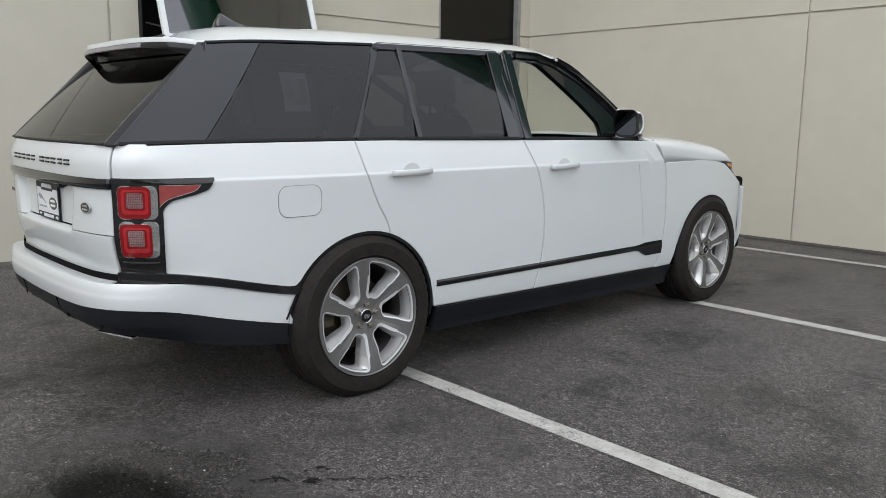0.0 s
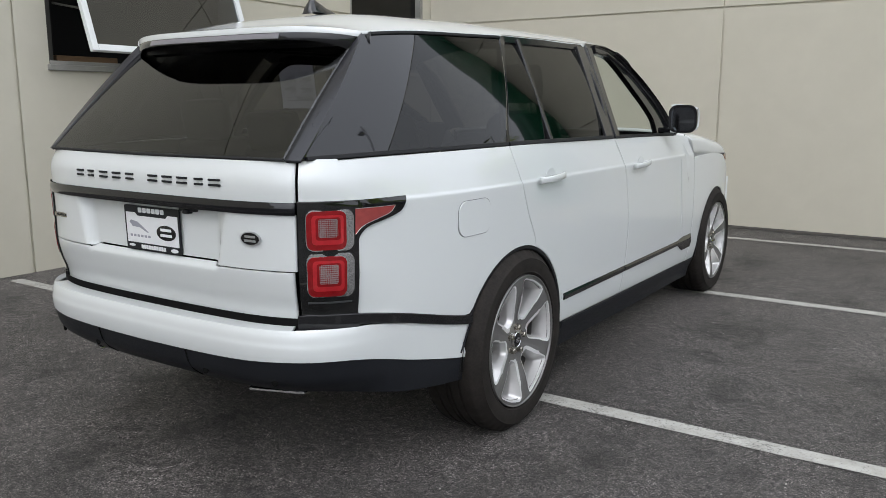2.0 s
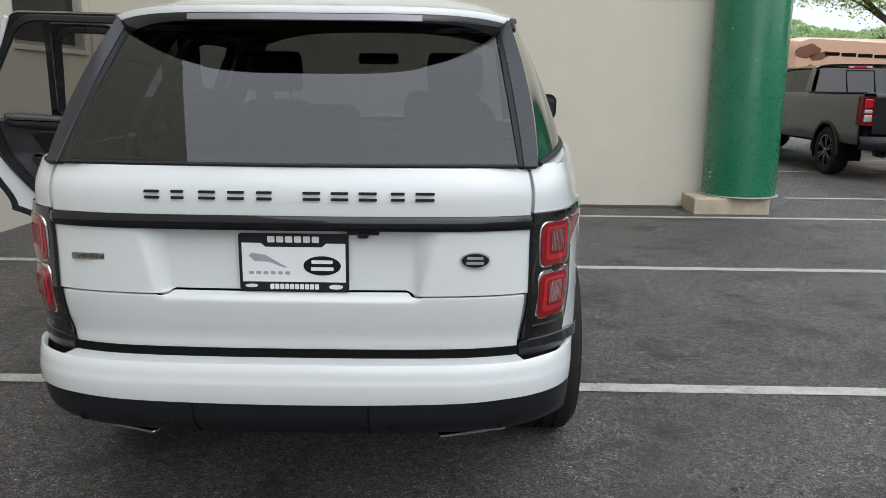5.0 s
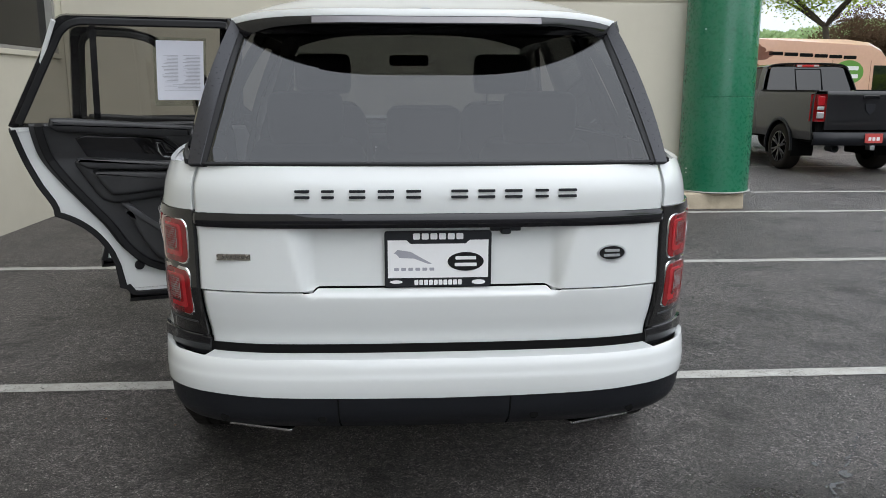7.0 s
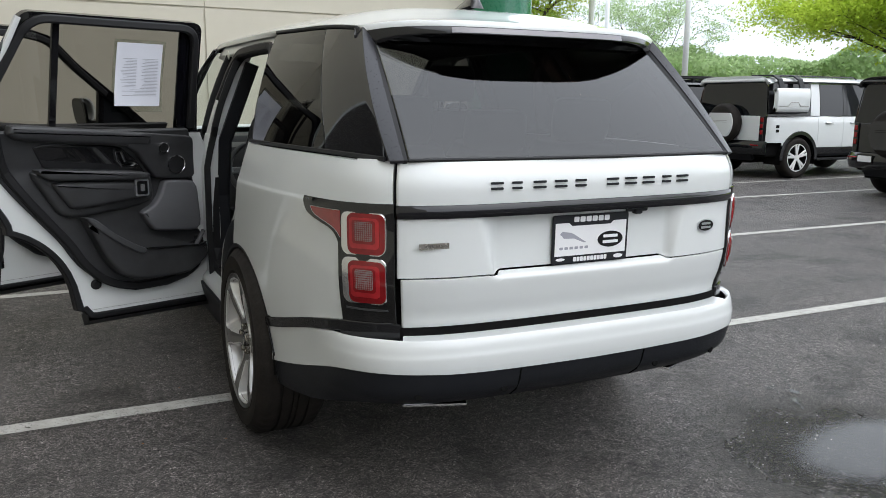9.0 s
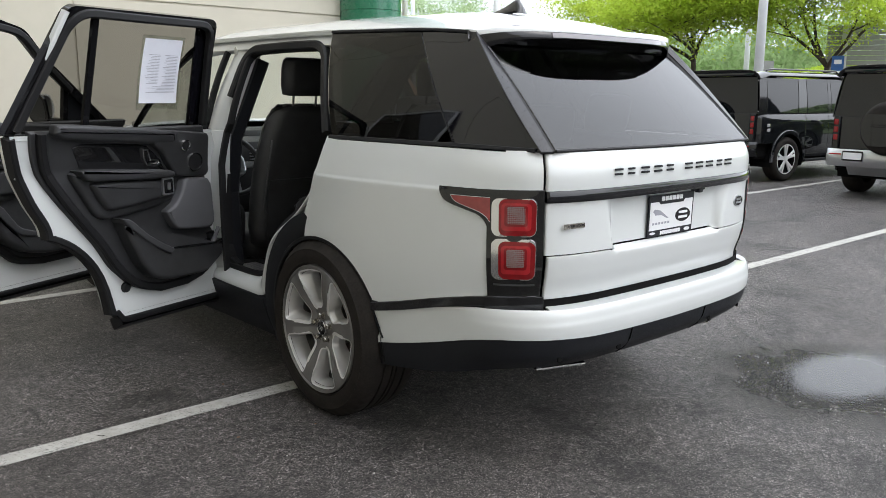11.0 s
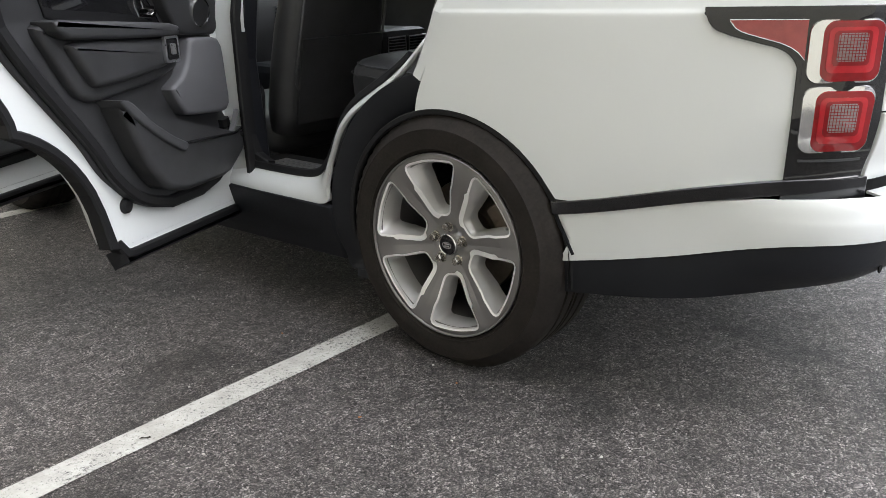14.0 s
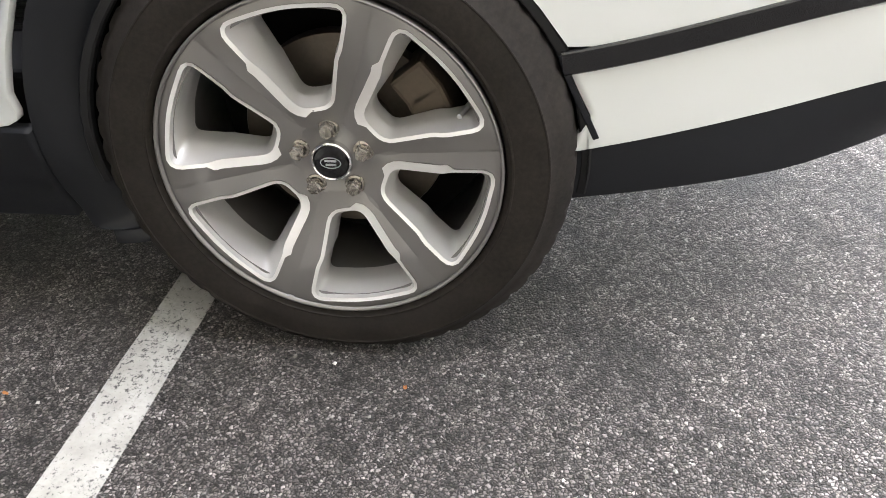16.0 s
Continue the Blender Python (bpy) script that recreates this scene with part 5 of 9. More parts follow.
def bonnet(u, v):
    """A clamshell: level side seams, rounded shoulders, a falling nose; u across, v to the front."""
    a = math.pi * (1 - u)
    n = 8.0 - 3.4 * smooth01(0.0, 0.7, v)
    cs, sn = math.cos(a), math.sin(a)
    k = math.copysign(abs(cs) ** (2 / n), cs)
    seam = 1.062 - 0.026 * v
    z = seam + (BONNET_H(v) - seam) * max(sn, 0.0) ** (2 / n)
    y0 = SEAM_FRONT(min(z, 1.22)) + 0.004 + 0.13 * smooth01(0.90, 0.4, abs(k))
    y = y0 + (3.44 - y0) * v
    e = body(s_of_y(y), seam).x - 0.001
    y = y0 + (bonnet_edge(e * k) - y0) * v
    return Vector((e * k, y, z + 0.022 * (1 - abs(k) ** 2.5) * (1 - 0.8 * v)))


bm = bmesh.new()
shell(bm, bonnet, 56, 30, 0.02, 0.012)
part("bonnet", bm, WHITE_PAINT, car, "glossy white clamshell bonnet", True)
SMAX = float(ARC[-1])


def nose(s0, zl, zh, off=0.0):
    def f(u, v):
        s = s0 + 2 * (SMAX - s0) * u
        k = 1
        if s > SMAX:
            s, k = 2 * SMAX - s, -1
        x, y, nx, ny = plan_at(min(s, SMAX - 1e-4))
        z = zl + (zh - zl) * v
        o = off - 0.06 * (1 - smooth01(0.25, 0.5, z))
        return Vector((k * (x + nx * o), y + ny * o, z))

    return f


S_GRILLE = SMAX - 0.62
bm = bmesh.new()
shell(bm, nose(s_of_y(3.69), 0.30, 0.83, 0.004), 40, 8, 0.03, flip=True)
part("front_bumper", bm, WHITE_PAINT, car, "glossy white front bumper", True)
bm = bmesh.new()
shell(bm, nose(S_GRILLE, 0.835, 1.02, -0.03), 40, 6, 0.02, flip=True)
part("grille", bm, SATIN_BLACK, car, "black front grille", True)
for sd in (1, -1):
    s0 = s_of_y(3.245)

    def lamp(u, v, off=0.0):
        s = s0 + (S_GRILLE - s0) * u
        x, y, nx, ny = plan_at(s)
        low = body(s, FENDER_TOP(min(y, 3.9)) + 0.004, -0.004 + off)
        w = smooth01(3.40, 3.95, y)
        tx = 0.90 - 0.32 * w
        top = body(s, 1.030, -0.002 + off) if y < 3.42 else Vector((tx, bonnet_edge(tx) - 0.004, 1.030))
        p = low + (top - low) * v
        return Vector((sd * p.x, p.y, p.z))

    bm = bmesh.new()
    shell(bm, lamp, 40, 6, 0.012, flip=sd < 0)
    head = part("headlamp", bm, GLOSS_BLACK, car, "dark wrap around headlamp", True)
    bm = bmesh.new()
    shell(bm, lambda u, v: lamp(0.10 + 0.13 * u, 0.34 + 0.48 * v, 0.003), 8, 3, 0.004, flip=sd < 0)
    part("indicator", bm, AMBER, head, "amber corner indicator")

# underbody
bm = bmesh.new()
box(bm, -0.86, 0.86, 0.5, 2.62, 0.215, 0.33, 0.03)
box(bm, -0.56, 0.56, -0.5, 3.7, 0.26, 0.40, 0.03)
box(bm, -0.70, 0.70, -1.0, -0.48, 0.46, 0.60, 0.03)
box(bm, -0.80, 0.80, 3.6, 3.86, 0.32, 0.9, 0.03)
box(bm, -0.56, 0.56, 2.6, 3.6, 0.4, 1.0, 0.03)
part("underbody", bm, SHADOW_BLACK, car)
# ---- doors ----
LEAN = [0.0]  # the open doors stand more upright on their slanting hinges
def house(y, z, off=0.0, side=1):
    """A point of the glass house side by its y and height."""
    t = (z - BELT_Z(y)) / (TOP_Z(y) - BELT_Z(y))
    return side_glass(y, y, t, off + LEAN[0] * max(t, 0.0), side)


def soft(pts, radius=0.05, n=5):
    """A path of (y, z) with its corners rounded."""
    out = [pts[0]]
    for a, p, b in zip(pts, pts[1:], pts[2:]):
        a, p, b = Vector(a), Vector(p), Vector(b)
        q = min(radius, (a - p).length * 0.45, (b - p).length * 0.45)
        c, d = p + (a - p).normalized() * q, p + (b - p).normalized() * q
        for k in range(n + 1):
            t = k / n
            e = c * (1 - t) ** 2 + p * 2 * t * (1 - t) + d * t * t
            out.append((e.x, e.y))
    return out + [pts[-1]]


def door_frame(bm, pts, side, w, t, off=0.0):
    pts = soft(pts, 0.03)
    strip(bm, [house(y, z, off, side) for y, z in pts], Vector((side, 0, 0.3)), w, t)


def window_pane(bm, outline, side, off=-0.012, n=6):
    """A curved pane inside four corners (y, z): rear low, front low, front high, rear high."""
    a, b, c, d = [Vector(p) for p in outline]

    def f(u, v):
        p = (a + (b - a) * u) * (1 - v) + (d + (c - d) * u) * v
        return house(p.x, p.y, off, side)

    shell(bm, f, n, n, 0.004, flip=side < 0)


def pull_handle(parent, y0, y1, z, side):
    bm = bmesh.new()
    pts = []
    for k in range(13):
        u = k / 12
        y = y0 + (y1 - y0) * u
        pts.append(body(s_of_y(y), z + 0.008 * u, 0.030 * math.sin(math.pi * min(max(u, 0.06), 0.94)) ** 0.35, side))
    strip(bm, pts, Vector((side, 0, 0)), 0.028, 0.014)
    h = part("handle", bm, WHITE_PAINT, parent, "white pull handle", True)
    bm = bmesh.new()
    m = Matrix.Translation(body(s_of_y((y0 + y1) / 2 + 0.01), z + 0.012, 0.001, side)) @ pose(0, 0, 0, 90, 0, 90 * side)
    outline_prism(bm, oval(0.10, 0.070, 20), 0.002, m)
    part("handle_cup", bm, WHITE_PAINT, h)


def door_trim_strip(parent, y0, y1, side, flare):
    bm = bmesh.new()

    def f(u, v):
        y = y0 + (y1 - y0) * u
        k = smooth01(2.18, 2.30, y) if flare else 0.0
        lo, hi = 0.488 - 0.045 * k, 0.522 + 0.012 * k
        return body(s_of_y(y), lo + (hi - lo) * v, 0.004 + 0.006 * math.sin(math.pi * v), side)

    shell(bm, f, 30, 4, 0.008, flip=side < 0)
    part("trim_strip", bm, GLOSS_BLACK, parent, "gloss black trim strip", True)


def rear_low(y):
    return arch_z(y, SILL_Z(y))


def relief(d, side, name, mat, pts, depth, base=0.083, label="", cuts=3, rim=0.022, bulge=0.0):
    """A padded raised piece on a door's inside: a rounded outline of (y, z) with a rolled edge."""
    for _ in range(cuts):
        out = []
        for a, b in zip(pts, pts[1:] + pts[:1]):
            out += [(a[0] * 0.87 + b[0] * 0.13, a[1] * 0.87 + b[1] * 0.13), (a[0] * 0.13 + b[0] * 0.87, a[1] * 0.13 + b[1] * 0.87)]
        pts = out
    n = len(pts)
    area = sum(pts[k][0] * pts[(k + 1) % n][1] - pts[(k + 1) % n][0] * pts[k][1] for k in range(n))
    turn = 1 if area > 0 else -1
    rim = min(rim, depth)
    bm = bmesh.new()
    rings = []
    for a in (-1, 0, 22, 45, 68, 90):
        inset = 0.0 if a < 0 else rim * (1 - math.cos(radians(a)))
        out = 0.0 if a < 0 else depth - rim + rim * math.sin(radians(a))
        ring = []
        for k in range(n):
            p, q = pts[k - 2], pts[(k + 2) % n]
            tx, tz = q[0] - p[0], q[1] - p[1]
            ln = math.hypot(tx, tz) or 1.0
            y, z = pts[k][0] - turn * tz / ln * inset, pts[k][1] + turn * tx / ln * inset
            ring.append(bm.verts.new(body(s_of_y(y), z, -base - out, side)))
        rings.append(ring)
    for a, b in zip(rings, rings[1:]):
        for k in range(n):
            bm.faces.new((a[k], a[(k + 1) % n], b[(k + 1) % n], b[k]))
    bm.faces.new(rings[-1])
    bmesh.ops.recalc_face_normals(bm, faces=bm.faces)
    return part(name, bm, mat, d, label, "edges")


def rear_door(side, m, is_open):
    foot = lambda y: rear_low(y) - (0.042 * smooth01(0.432, 0.47, y) if is_open else 0.0)
    bm = bmesh.new()
    shell(bm, side_panel(SEAM_REAR, SEAM_MID, foot, belt_line, side=side), 56, 90, 0.070 if is_open else 0.014, flip=side < 0)
    d = part("rear_door", bm, WHITE_PAINT, car, "white rear door" + (" standing open" if is_open else ""), True)
    d.matrix_basis = m
    if is_open:
        bm = bmesh.new()
        shell(bm, lambda u, v: body(s_of_y(0.440 + 0.735 * u), SILL_Z(0.44 + 0.735 * u) - 0.094 + 0.052 * v, -0.012 * (1 - v), side), 20, 4, 0.075, flip=side < 0)
        part("lower_cladding", bm, SATIN_BLACK, d, "satin black lower edge", True)
    door_trim_strip(d, 0.424 if not is_open else 0.455, 1.205, side, False)
    pull_handle(d, 0.125, 0.375, 1.078, side)
    bm = bmesh.new()
    zt = lambda y: TOP_Z(y) - 0.012 + (0.062 if is_open else 0.0)
    ring = [(-0.035, 1.236), (0.218, zt(0.218)), (0.60, zt(0.6)), (1.055, zt(1.055)), (1.068, 1.45), (1.068, 1.232)]
    door_frame(bm, ring, side, 0.040, 0.045 if is_open else 0.020, -0.010)
    part("window_frame", bm, GLOSS_BLACK, d, "gloss black window frame")
    bm = bmesh.new()
    door_frame(bm, [(1.020, 1.232), (1.018, zt(1.02))], side, 0.095, 0.012, 0.004)
    part("pillar_cover", bm, PILLAR, d, "gloss black pillar cover")
    bm = bmesh.new()
    door_frame(bm, [(0.352, 1.236), (0.358, zt(0.36))], side, 0.030, 0.022, -0.004)
    part("divider_bar", bm, GLOSS_BLACK, d)
    bm = bmesh.new()
    window_pane(bm, [(-0.02, 1.236), (0.345, 1.236), (0.35, zt(0.35)), (0.225, zt(0.22))], side)
    part("quarter_glass", bm, GLASS_DOOR if is_open else GLASS_TINT, d, "tinted glass", True)
    bm = bmesh.new()
    window_pane(bm, [(0.36, 1.236), (0.985, 1.234), (0.98, zt(0.98)), (0.365, zt(0.365))], side)
    part("door_glass", bm, GLASS_DOOR if is_open else GLASS_TINT, d, "tinted glass", True)
    bm = bmesh.new()
    strip(bm, [house(y, BELT_Z(y) + 0.004, 0.004, side) for y in np.linspace(-0.03, 1.07, 20)], Vector((side, 0, 0.3)), 0.018, 0.012)
    part("window_seal", bm, RUBBER, d)
    bm = bmesh.new()
    shell(bm, side_panel(lambda z: SEAM_REAR(z), SEAM_MID, foot, belt_line, -0.069, side, 0.006), 40, 16, 0.0, flip=side > 0)
    part("inner_shell", bm, WHITE_PAINT if is_open else LEATHER, d, "white painted inner shell" if is_open else "", True)
    if not is_open:
        return d
    # upholstered inside
    near = spline((0.44, 0.454, 0.491, 0.573, 0.724, 0.848, 0.966, 1.075, 1.19, 1.26), (0.74, 0.684, 0.559, 0.443, 0.338, 0.237, 0.143, 0.072, 0.040, 0.032))
    far = spline((0.44, 0.454, 0.484, 0.573, 0.67, 0.72, 0.974, 1.195, 1.26), (0.78, 0.86, 0.985, 1.085, 1.088, 1.060, 1.046, 1.022, 1.0))
    lining = lambda off: (lambda u, v: body(s_of_y(near(0.442 + 0.80 * v) * (1 - u) + far(0.442 + 0.80 * v) * u), 0.442 + 0.80 * v, off, side))
    bm = bmesh.new()
    shell(bm, lining(-0.085), 30, 48, 0.03, flip=side > 0)
    part("trim_panel", bm, LEATHER, d, "black leather door lining", True)
    relief(d, side, "top_roll", LEATHER, [(0.13, 1.282), (0.47, 1.256), (0.735, 1.234), (0.80, 1.228), (0.80, 1.160), (0.633, 1.170), (0.403, 1.187), (0.16, 1.208), (0.12, 1.235)], 0.048, label="stitched black leather door top")
    relief(d, side, "speaker_panel", LEATHER, [(0.70, 1.237), (1.0, 1.212), (1.022, 1.19), (1.043, 0.985), (0.82, 1.0), (0.785, 1.05), (0.72, 1.135), (0.66, 1.168)], 0.045, rim=0.012)
    relief(d, side, "veneer", PIANO, [(0.230, 1.19), (0.64, 1.17), (0.73, 1.10), (0.79, 1.02), (0.73, 1.03), (0.293, 1.065)], 0.008, cuts=1, label="piano black inlay")
    relief(d, side, "armrest_carrier", LEATHER, [(0.20, 1.085), (0.80, 1.035), (0.815, 0.90), (0.70, 0.862), (0.40, 0.832), (0.335, 0.86)], 0.035)
    relief(d, side, "armrest", LEATHER, [(0.235, 1.077), (0.45, 1.063), (0.728, 1.043), (0.775, 1.03), (0.765, 1.0), (0.531, 1.009), (0.29, 1.022), (0.25, 1.045)], 0.085, label="padded black armrest", rim=0.014)
    relief(d, side, "armrest_pad", LEATHER, [(0.295, 1.018), (0.775, 0.992), (0.785, 0.93), (0.70, 0.905), (0.50, 0.882), (0.39, 0.878), (0.35, 0.93)], 0.066, label="padded black panel", cuts=2)
    relief(d, side, "lower_panel", GREY_LINING, [(0.865, 0.99), (1.045, 0.976), (1.065, 0.71), (0.80, 0.732), (0.765, 0.78), (0.735, 0.832), (0.80, 0.865), (0.835, 0.91)], 0.052, cuts=2, label="grey lower door panel", rim=0.016)
    relief(d, side, "door_pocket", LEATHER, [(0.44, 0.822), (0.50, 0.775), (0.60, 0.70), (0.714, 0.652), (1.004, 0.633), (1.075, 0.645), (1.075, 0.57), (0.957, 0.494), (0.70, 0.495), (0.60, 0.53), (0.53, 0.62)], 0.085, label="deep black door pocket", cuts=2)
    relief(d, side, "pocket_rim", DOOR_GREY, [(0.425, 0.838), (0.475, 0.832), (0.57, 0.748), (0.66, 0.69), (0.73, 0.655), (0.70, 0.630), (0.60, 0.69), (0.50, 0.765)], 0.098, cuts=1, rim=0.008, label="dark grey pocket rim")
    relief(d, side, "pocket_edge", GLOSS_BLACK, [(0.72, 0.662), (1.005, 0.643), (1.06, 0.655), (1.06, 0.645), (1.005, 0.632), (0.72, 0.650)], 0.092, cuts=1, rim=0.004)
    bm = bmesh.new()
    strip(bm, [body(s_of_y(y), z, -0.160, side) for y, z in ((1.005, 0.642), (1.03, 0.675), (1.055, 0.715))], Vector((-side, 0, 0)), 0.014, 0.02)
    part("bottle_holder", bm, GREY_LINING, d)
    for y, z, r in ((0.928, 1.067, 0.050), (0.853, 1.155, 0.030)):
        bm = bmesh.new()
        slope = (body(s_of_y(y), z + 0.03, 0.0, side).x - body(s_of_y(y), z - 0.03, 0.0, side).x) / 0.06
        m = Matrix.Translation(body(s_of_y(y), z, -0.134, side)) @ Vector((1, 0, -slope)).to_track_quat("Z", "Y").to_matrix().to_4x4()
        lathe(bm, [(r - 0.007, -0.004), (r - 0.006, 0.007), (r - 0.002, 0.009), (r, -0.004)], m, 32)
        sp = part("speaker_ring", bm, CHROME, d, "thin chrome speaker ring")
        bm = bmesh.new()
        lathe(bm, [(0.0, 0.005), (r - 0.005, 0.005)], m, 28)
        part("speaker_mesh", bm, MATT_BLACK, sp)
    bm = bmesh.new()
    strip(bm, [body(s_of_y(y), z, -0.100, side) for y, z in ((0.622, 1.143), (0.632, 1.10), (0.655, 1.070), (0.715, 1.064), (0.732, 1.076), (0.720, 1.09), (0.672, 1.094), (0.645, 1.143), (0.622, 1.143))], Vector((-side, 0, 0)), 0.012, 0.014)
    part("door_release", bm, CHROME, d, "chrome door release lever")
    msw = Matrix.Translation(body(s_of_y(0.728), 0.962, -0.149, side)) @ pose(0, 0, 0, 90, 0, -90 * side)
    bm = bmesh.new()
    outline_prism(bm, rounded(0.070, 0.085, 0.010, 3), 0.010, msw)
    sw = part("switch_panel", bm, SATIN_SILVER, d, "satin silver window switch panel")
    bm = bmesh.new()
    outline_prism(bm, rounded(0.054, 0.066, 0.006, 3), 0.0115, msw)
    part("switch_field", bm, GLOSS_BLACK, sw)
    bm = bmesh.new()
    outline_prism(bm, rounded(0.020, 0.034, 0.004, 3), 0.017, msw)
    part("switch", bm, SATIN_SILVER, sw)
    bm = bmesh.new()
    strip(bm, [house(y, z, -0.034, side) for y, z in ((-0.005, 1.25), (0.09, 1.47), (0.19, zt(0.19) - 0.01))], Vector((-side, 0, 0)), 0.022, 0.03)
    part("frame_flange", bm, WHITE_PAINT, d, "white painted frame edge")
    bm = bmesh.new()
    m = Matrix.Translation(body(s_of_y(0.50), 0.492, -0.070, side)) @ pose(0, 0, 0, 0, 90, 0)
    lathe(bm, [(0.0, 0.014), (0.016, 0.014), (0.024, 0.010), (0.026, 0.0)], m, 20)
    part("plug", bm, RUBBER, d, "round black rubber plug")
    bm = bmesh.new()
    g = lining(-0.090)
    edge = [g(0.045, v) for v in np.linspace(1.0, 0.05, 40)] + [g(u, 0.02) for u in np.linspace(0.1, 0.9, 8)] + [g(0.96, v) for v in np.linspace(0.05, 0.30, 12)]
    strip(bm, edge, Vector((-side, 0, 0)), 0.040, 0.045)
    part("lining_seal", bm, RUBBER, d, "thick black rubber lining seal")
    # seal round the edge of the inner shell
    bm = bmesh.new()
    f = side_panel(lambda z: SEAM_REAR(z), SEAM_MID, foot, belt_line, -0.054, side, 0.010)
    edge = [f(0.0, v) for v in np.linspace(0.98, 0.0, 16)] + [f(u, 0.0) for u in np.linspace(0.02, 1.0, 40)]
    strip(bm, edge, Vector((-side, 0, 0)), 0.030, 0.052)
    part("door_seal", bm, RUBBER, d, "black rubber door seal")
    bm = bmesh.new()
    seal2 = [(-0.005, 1.25), (0.235, zt(0.235) - 0.012), (0.6, zt(0.6) - 0.016), (1.045, zt(1.045) - 0.016), (1.05, 1.25)]
    strip(bm, [house(y, z, -0.040, side) for y, z in soft(seal2, 0.09)], Vector((-side, 0, 0)), 0.036, 0.03)
    part("inner_frame", bm, RUBBER, d)
    # hinges and check strap
    for z in (0.62, 0.98):
        bm = bmesh.new()
        box(bm, side * 0.905 - 0.03, side * 0.905 + 0.03, 1.13, 1.21, z - 0.03, z + 0.03, 0.006)
        part("hinge", bm, WHITE_PAINT, d)
    return d


def front_door(side, m, is_open):
    foot = lambda y: SILL_Z(y) - (0.030 if is_open else 0.0)
    bm = bmesh.new()
    shell(bm, side_panel(SEAM_MID, SEAM_FRONT, foot, belt_line, side=side), 40, 90, 0.070 if is_open else 0.014, flip=side < 0)
    d = part("front_door", bm, WHITE_PAINT, car, "white front door" + (" standing open" if is_open else " with its window down"), True)
    d.matrix_basis = m
    if is_open:
        bm = bmesh.new()
        shell(bm, lambda u, v: body(s_of_y(1.18 + 1.24 * u), SILL_Z(1.18 + 1.24 * u) - 0.084 + 0.054 * v, -0.012 * (1 - v), side), 20, 4, 0.075, flip=side < 0)
        part("lower_cladding", bm, SATIN_BLACK, d, "satin black lower edge", True)
    door_trim_strip(d, 1.215, 2.475, side, True)
    pull_handle(d, 1.275, 1.525, 1.068, side)
    # raised vent panel near the front edge
    bm = bmesh.new()
    gill = [body(s_of_y(2.165 + 0.095 * k / 10), 1.055 - 0.49 * k / 10, 0.0015, side) for k in range(11)]
    strip(bm, gill, Vector((side, 0, 0)), 0.006, 0.004)
    part("vent_edge", bm, WHITE_PAINT, d)
    zt = lambda y: TOP_Z(y) - 0.012 + (0.062 if is_open else 0.0)
    bm = bmesh.new()
    ring = [(1.105, 1.23), (1.11, zt(1.11)), (1.40, zt(1.4)), (1.55, zt(1.55) - 0.028), (1.72, 1.590), (1.95, 1.435), (2.20, 1.245), (2.22, 1.215)]
    door_frame(bm, ring, side, 0.050, 0.045 if is_open else 0.028, -0.010)
    part("window_frame", bm, GLOSS_BLACK, d, "gloss black window frame")
    if not is_open:
        inner_y, inner_z = spline((0, 0.15, 0.3, 0.85, 0.93, 1.0), (1.20, 1.345, 1.415, 1.775, 1.815, 1.830)), spline((0, 0.15, 0.3, 0.85, 0.93, 1.0), (1.668, 1.650, 1.612, 1.343, 1.300, 1.212))
        outer_y, outer_z = spline((0, 0.15, 0.3, 0.85, 0.93, 1.0), (1.20, 1.40, 1.56, 1.99, 2.10, 2.20)), spline((0, 0.15, 0.3, 0.85, 0.93, 1.0), (1.712, 1.700, 1.662, 1.405, 1.320, 1.212))
        bm = bmesh.new()
        shell(bm, lambda u, v: house(inner_y(u) + (outer_y(u) - inner_y(u)) * v, inner_z(u) + (outer_z(u) - inner_z(u)) * v, -0.022 + 0.014 * v, side), 40, 6, 0.03, flip=side > 0)
        part("pillar_frame", bm, GLOSS_BLACK, d, "black frame along the front pillar", True)
    bm = bmesh.new()
    door_frame(bm, [(1.135, 1.232), (1.135, zt(1.13))], side, 0.060, 0.014, 0.004)
    part("pillar_cover", bm, PILLAR, d)
    if is_open:
        bm = bmesh.new()
        door_frame(bm, [(1.91, 1.22), (1.91, 1.44)], side, 0.035, 0.03, -0.010)
        part("divider_bar", bm, GLOSS_BLACK, d)
        bm = bmesh.new()
        window_pane(bm, [(1.92, 1.222), (2.19, 1.215), (2.06, 1.35), (1.92, 1.43)], side)
        part("corner_plate", bm, SATIN_BLACK, d)
    bm = bmesh.new()
    strip(bm, [house(y, BELT_Z(y) + 0.004, 0.004, side) for y in np.linspace(1.10, 2.2, 20)], Vector((side, 0, 0.3)), 0.018, 0.012)
    part("window_seal", bm, RUBBER, d)
    bm = bmesh.new()
    shell(bm, side_panel(SEAM_MID, SEAM_FRONT, foot, belt_line, -0.069, side, 0.006), 20, 16, 0.0, flip=side > 0)
    part("inner_shell", bm, WHITE_PAINT if is_open else LEATHER, d, "white painted inner shell" if is_open else "", True)
    # mirror
    bm = bmesh.new()
    arm = [house(1.94, 1.245, 0.0, side), Vector((side * 0.955, 1.93, 1.246)), Vector((side * 1.0, 1.92, 1.256))]
    strip(bm, arm, Vector((0, -1, 0)), 0.035, 0.07)
    mir = part("door_mirror", bm, GLOSS_BLACK, d, "white and black door mirror")
    bm = bmesh.new()

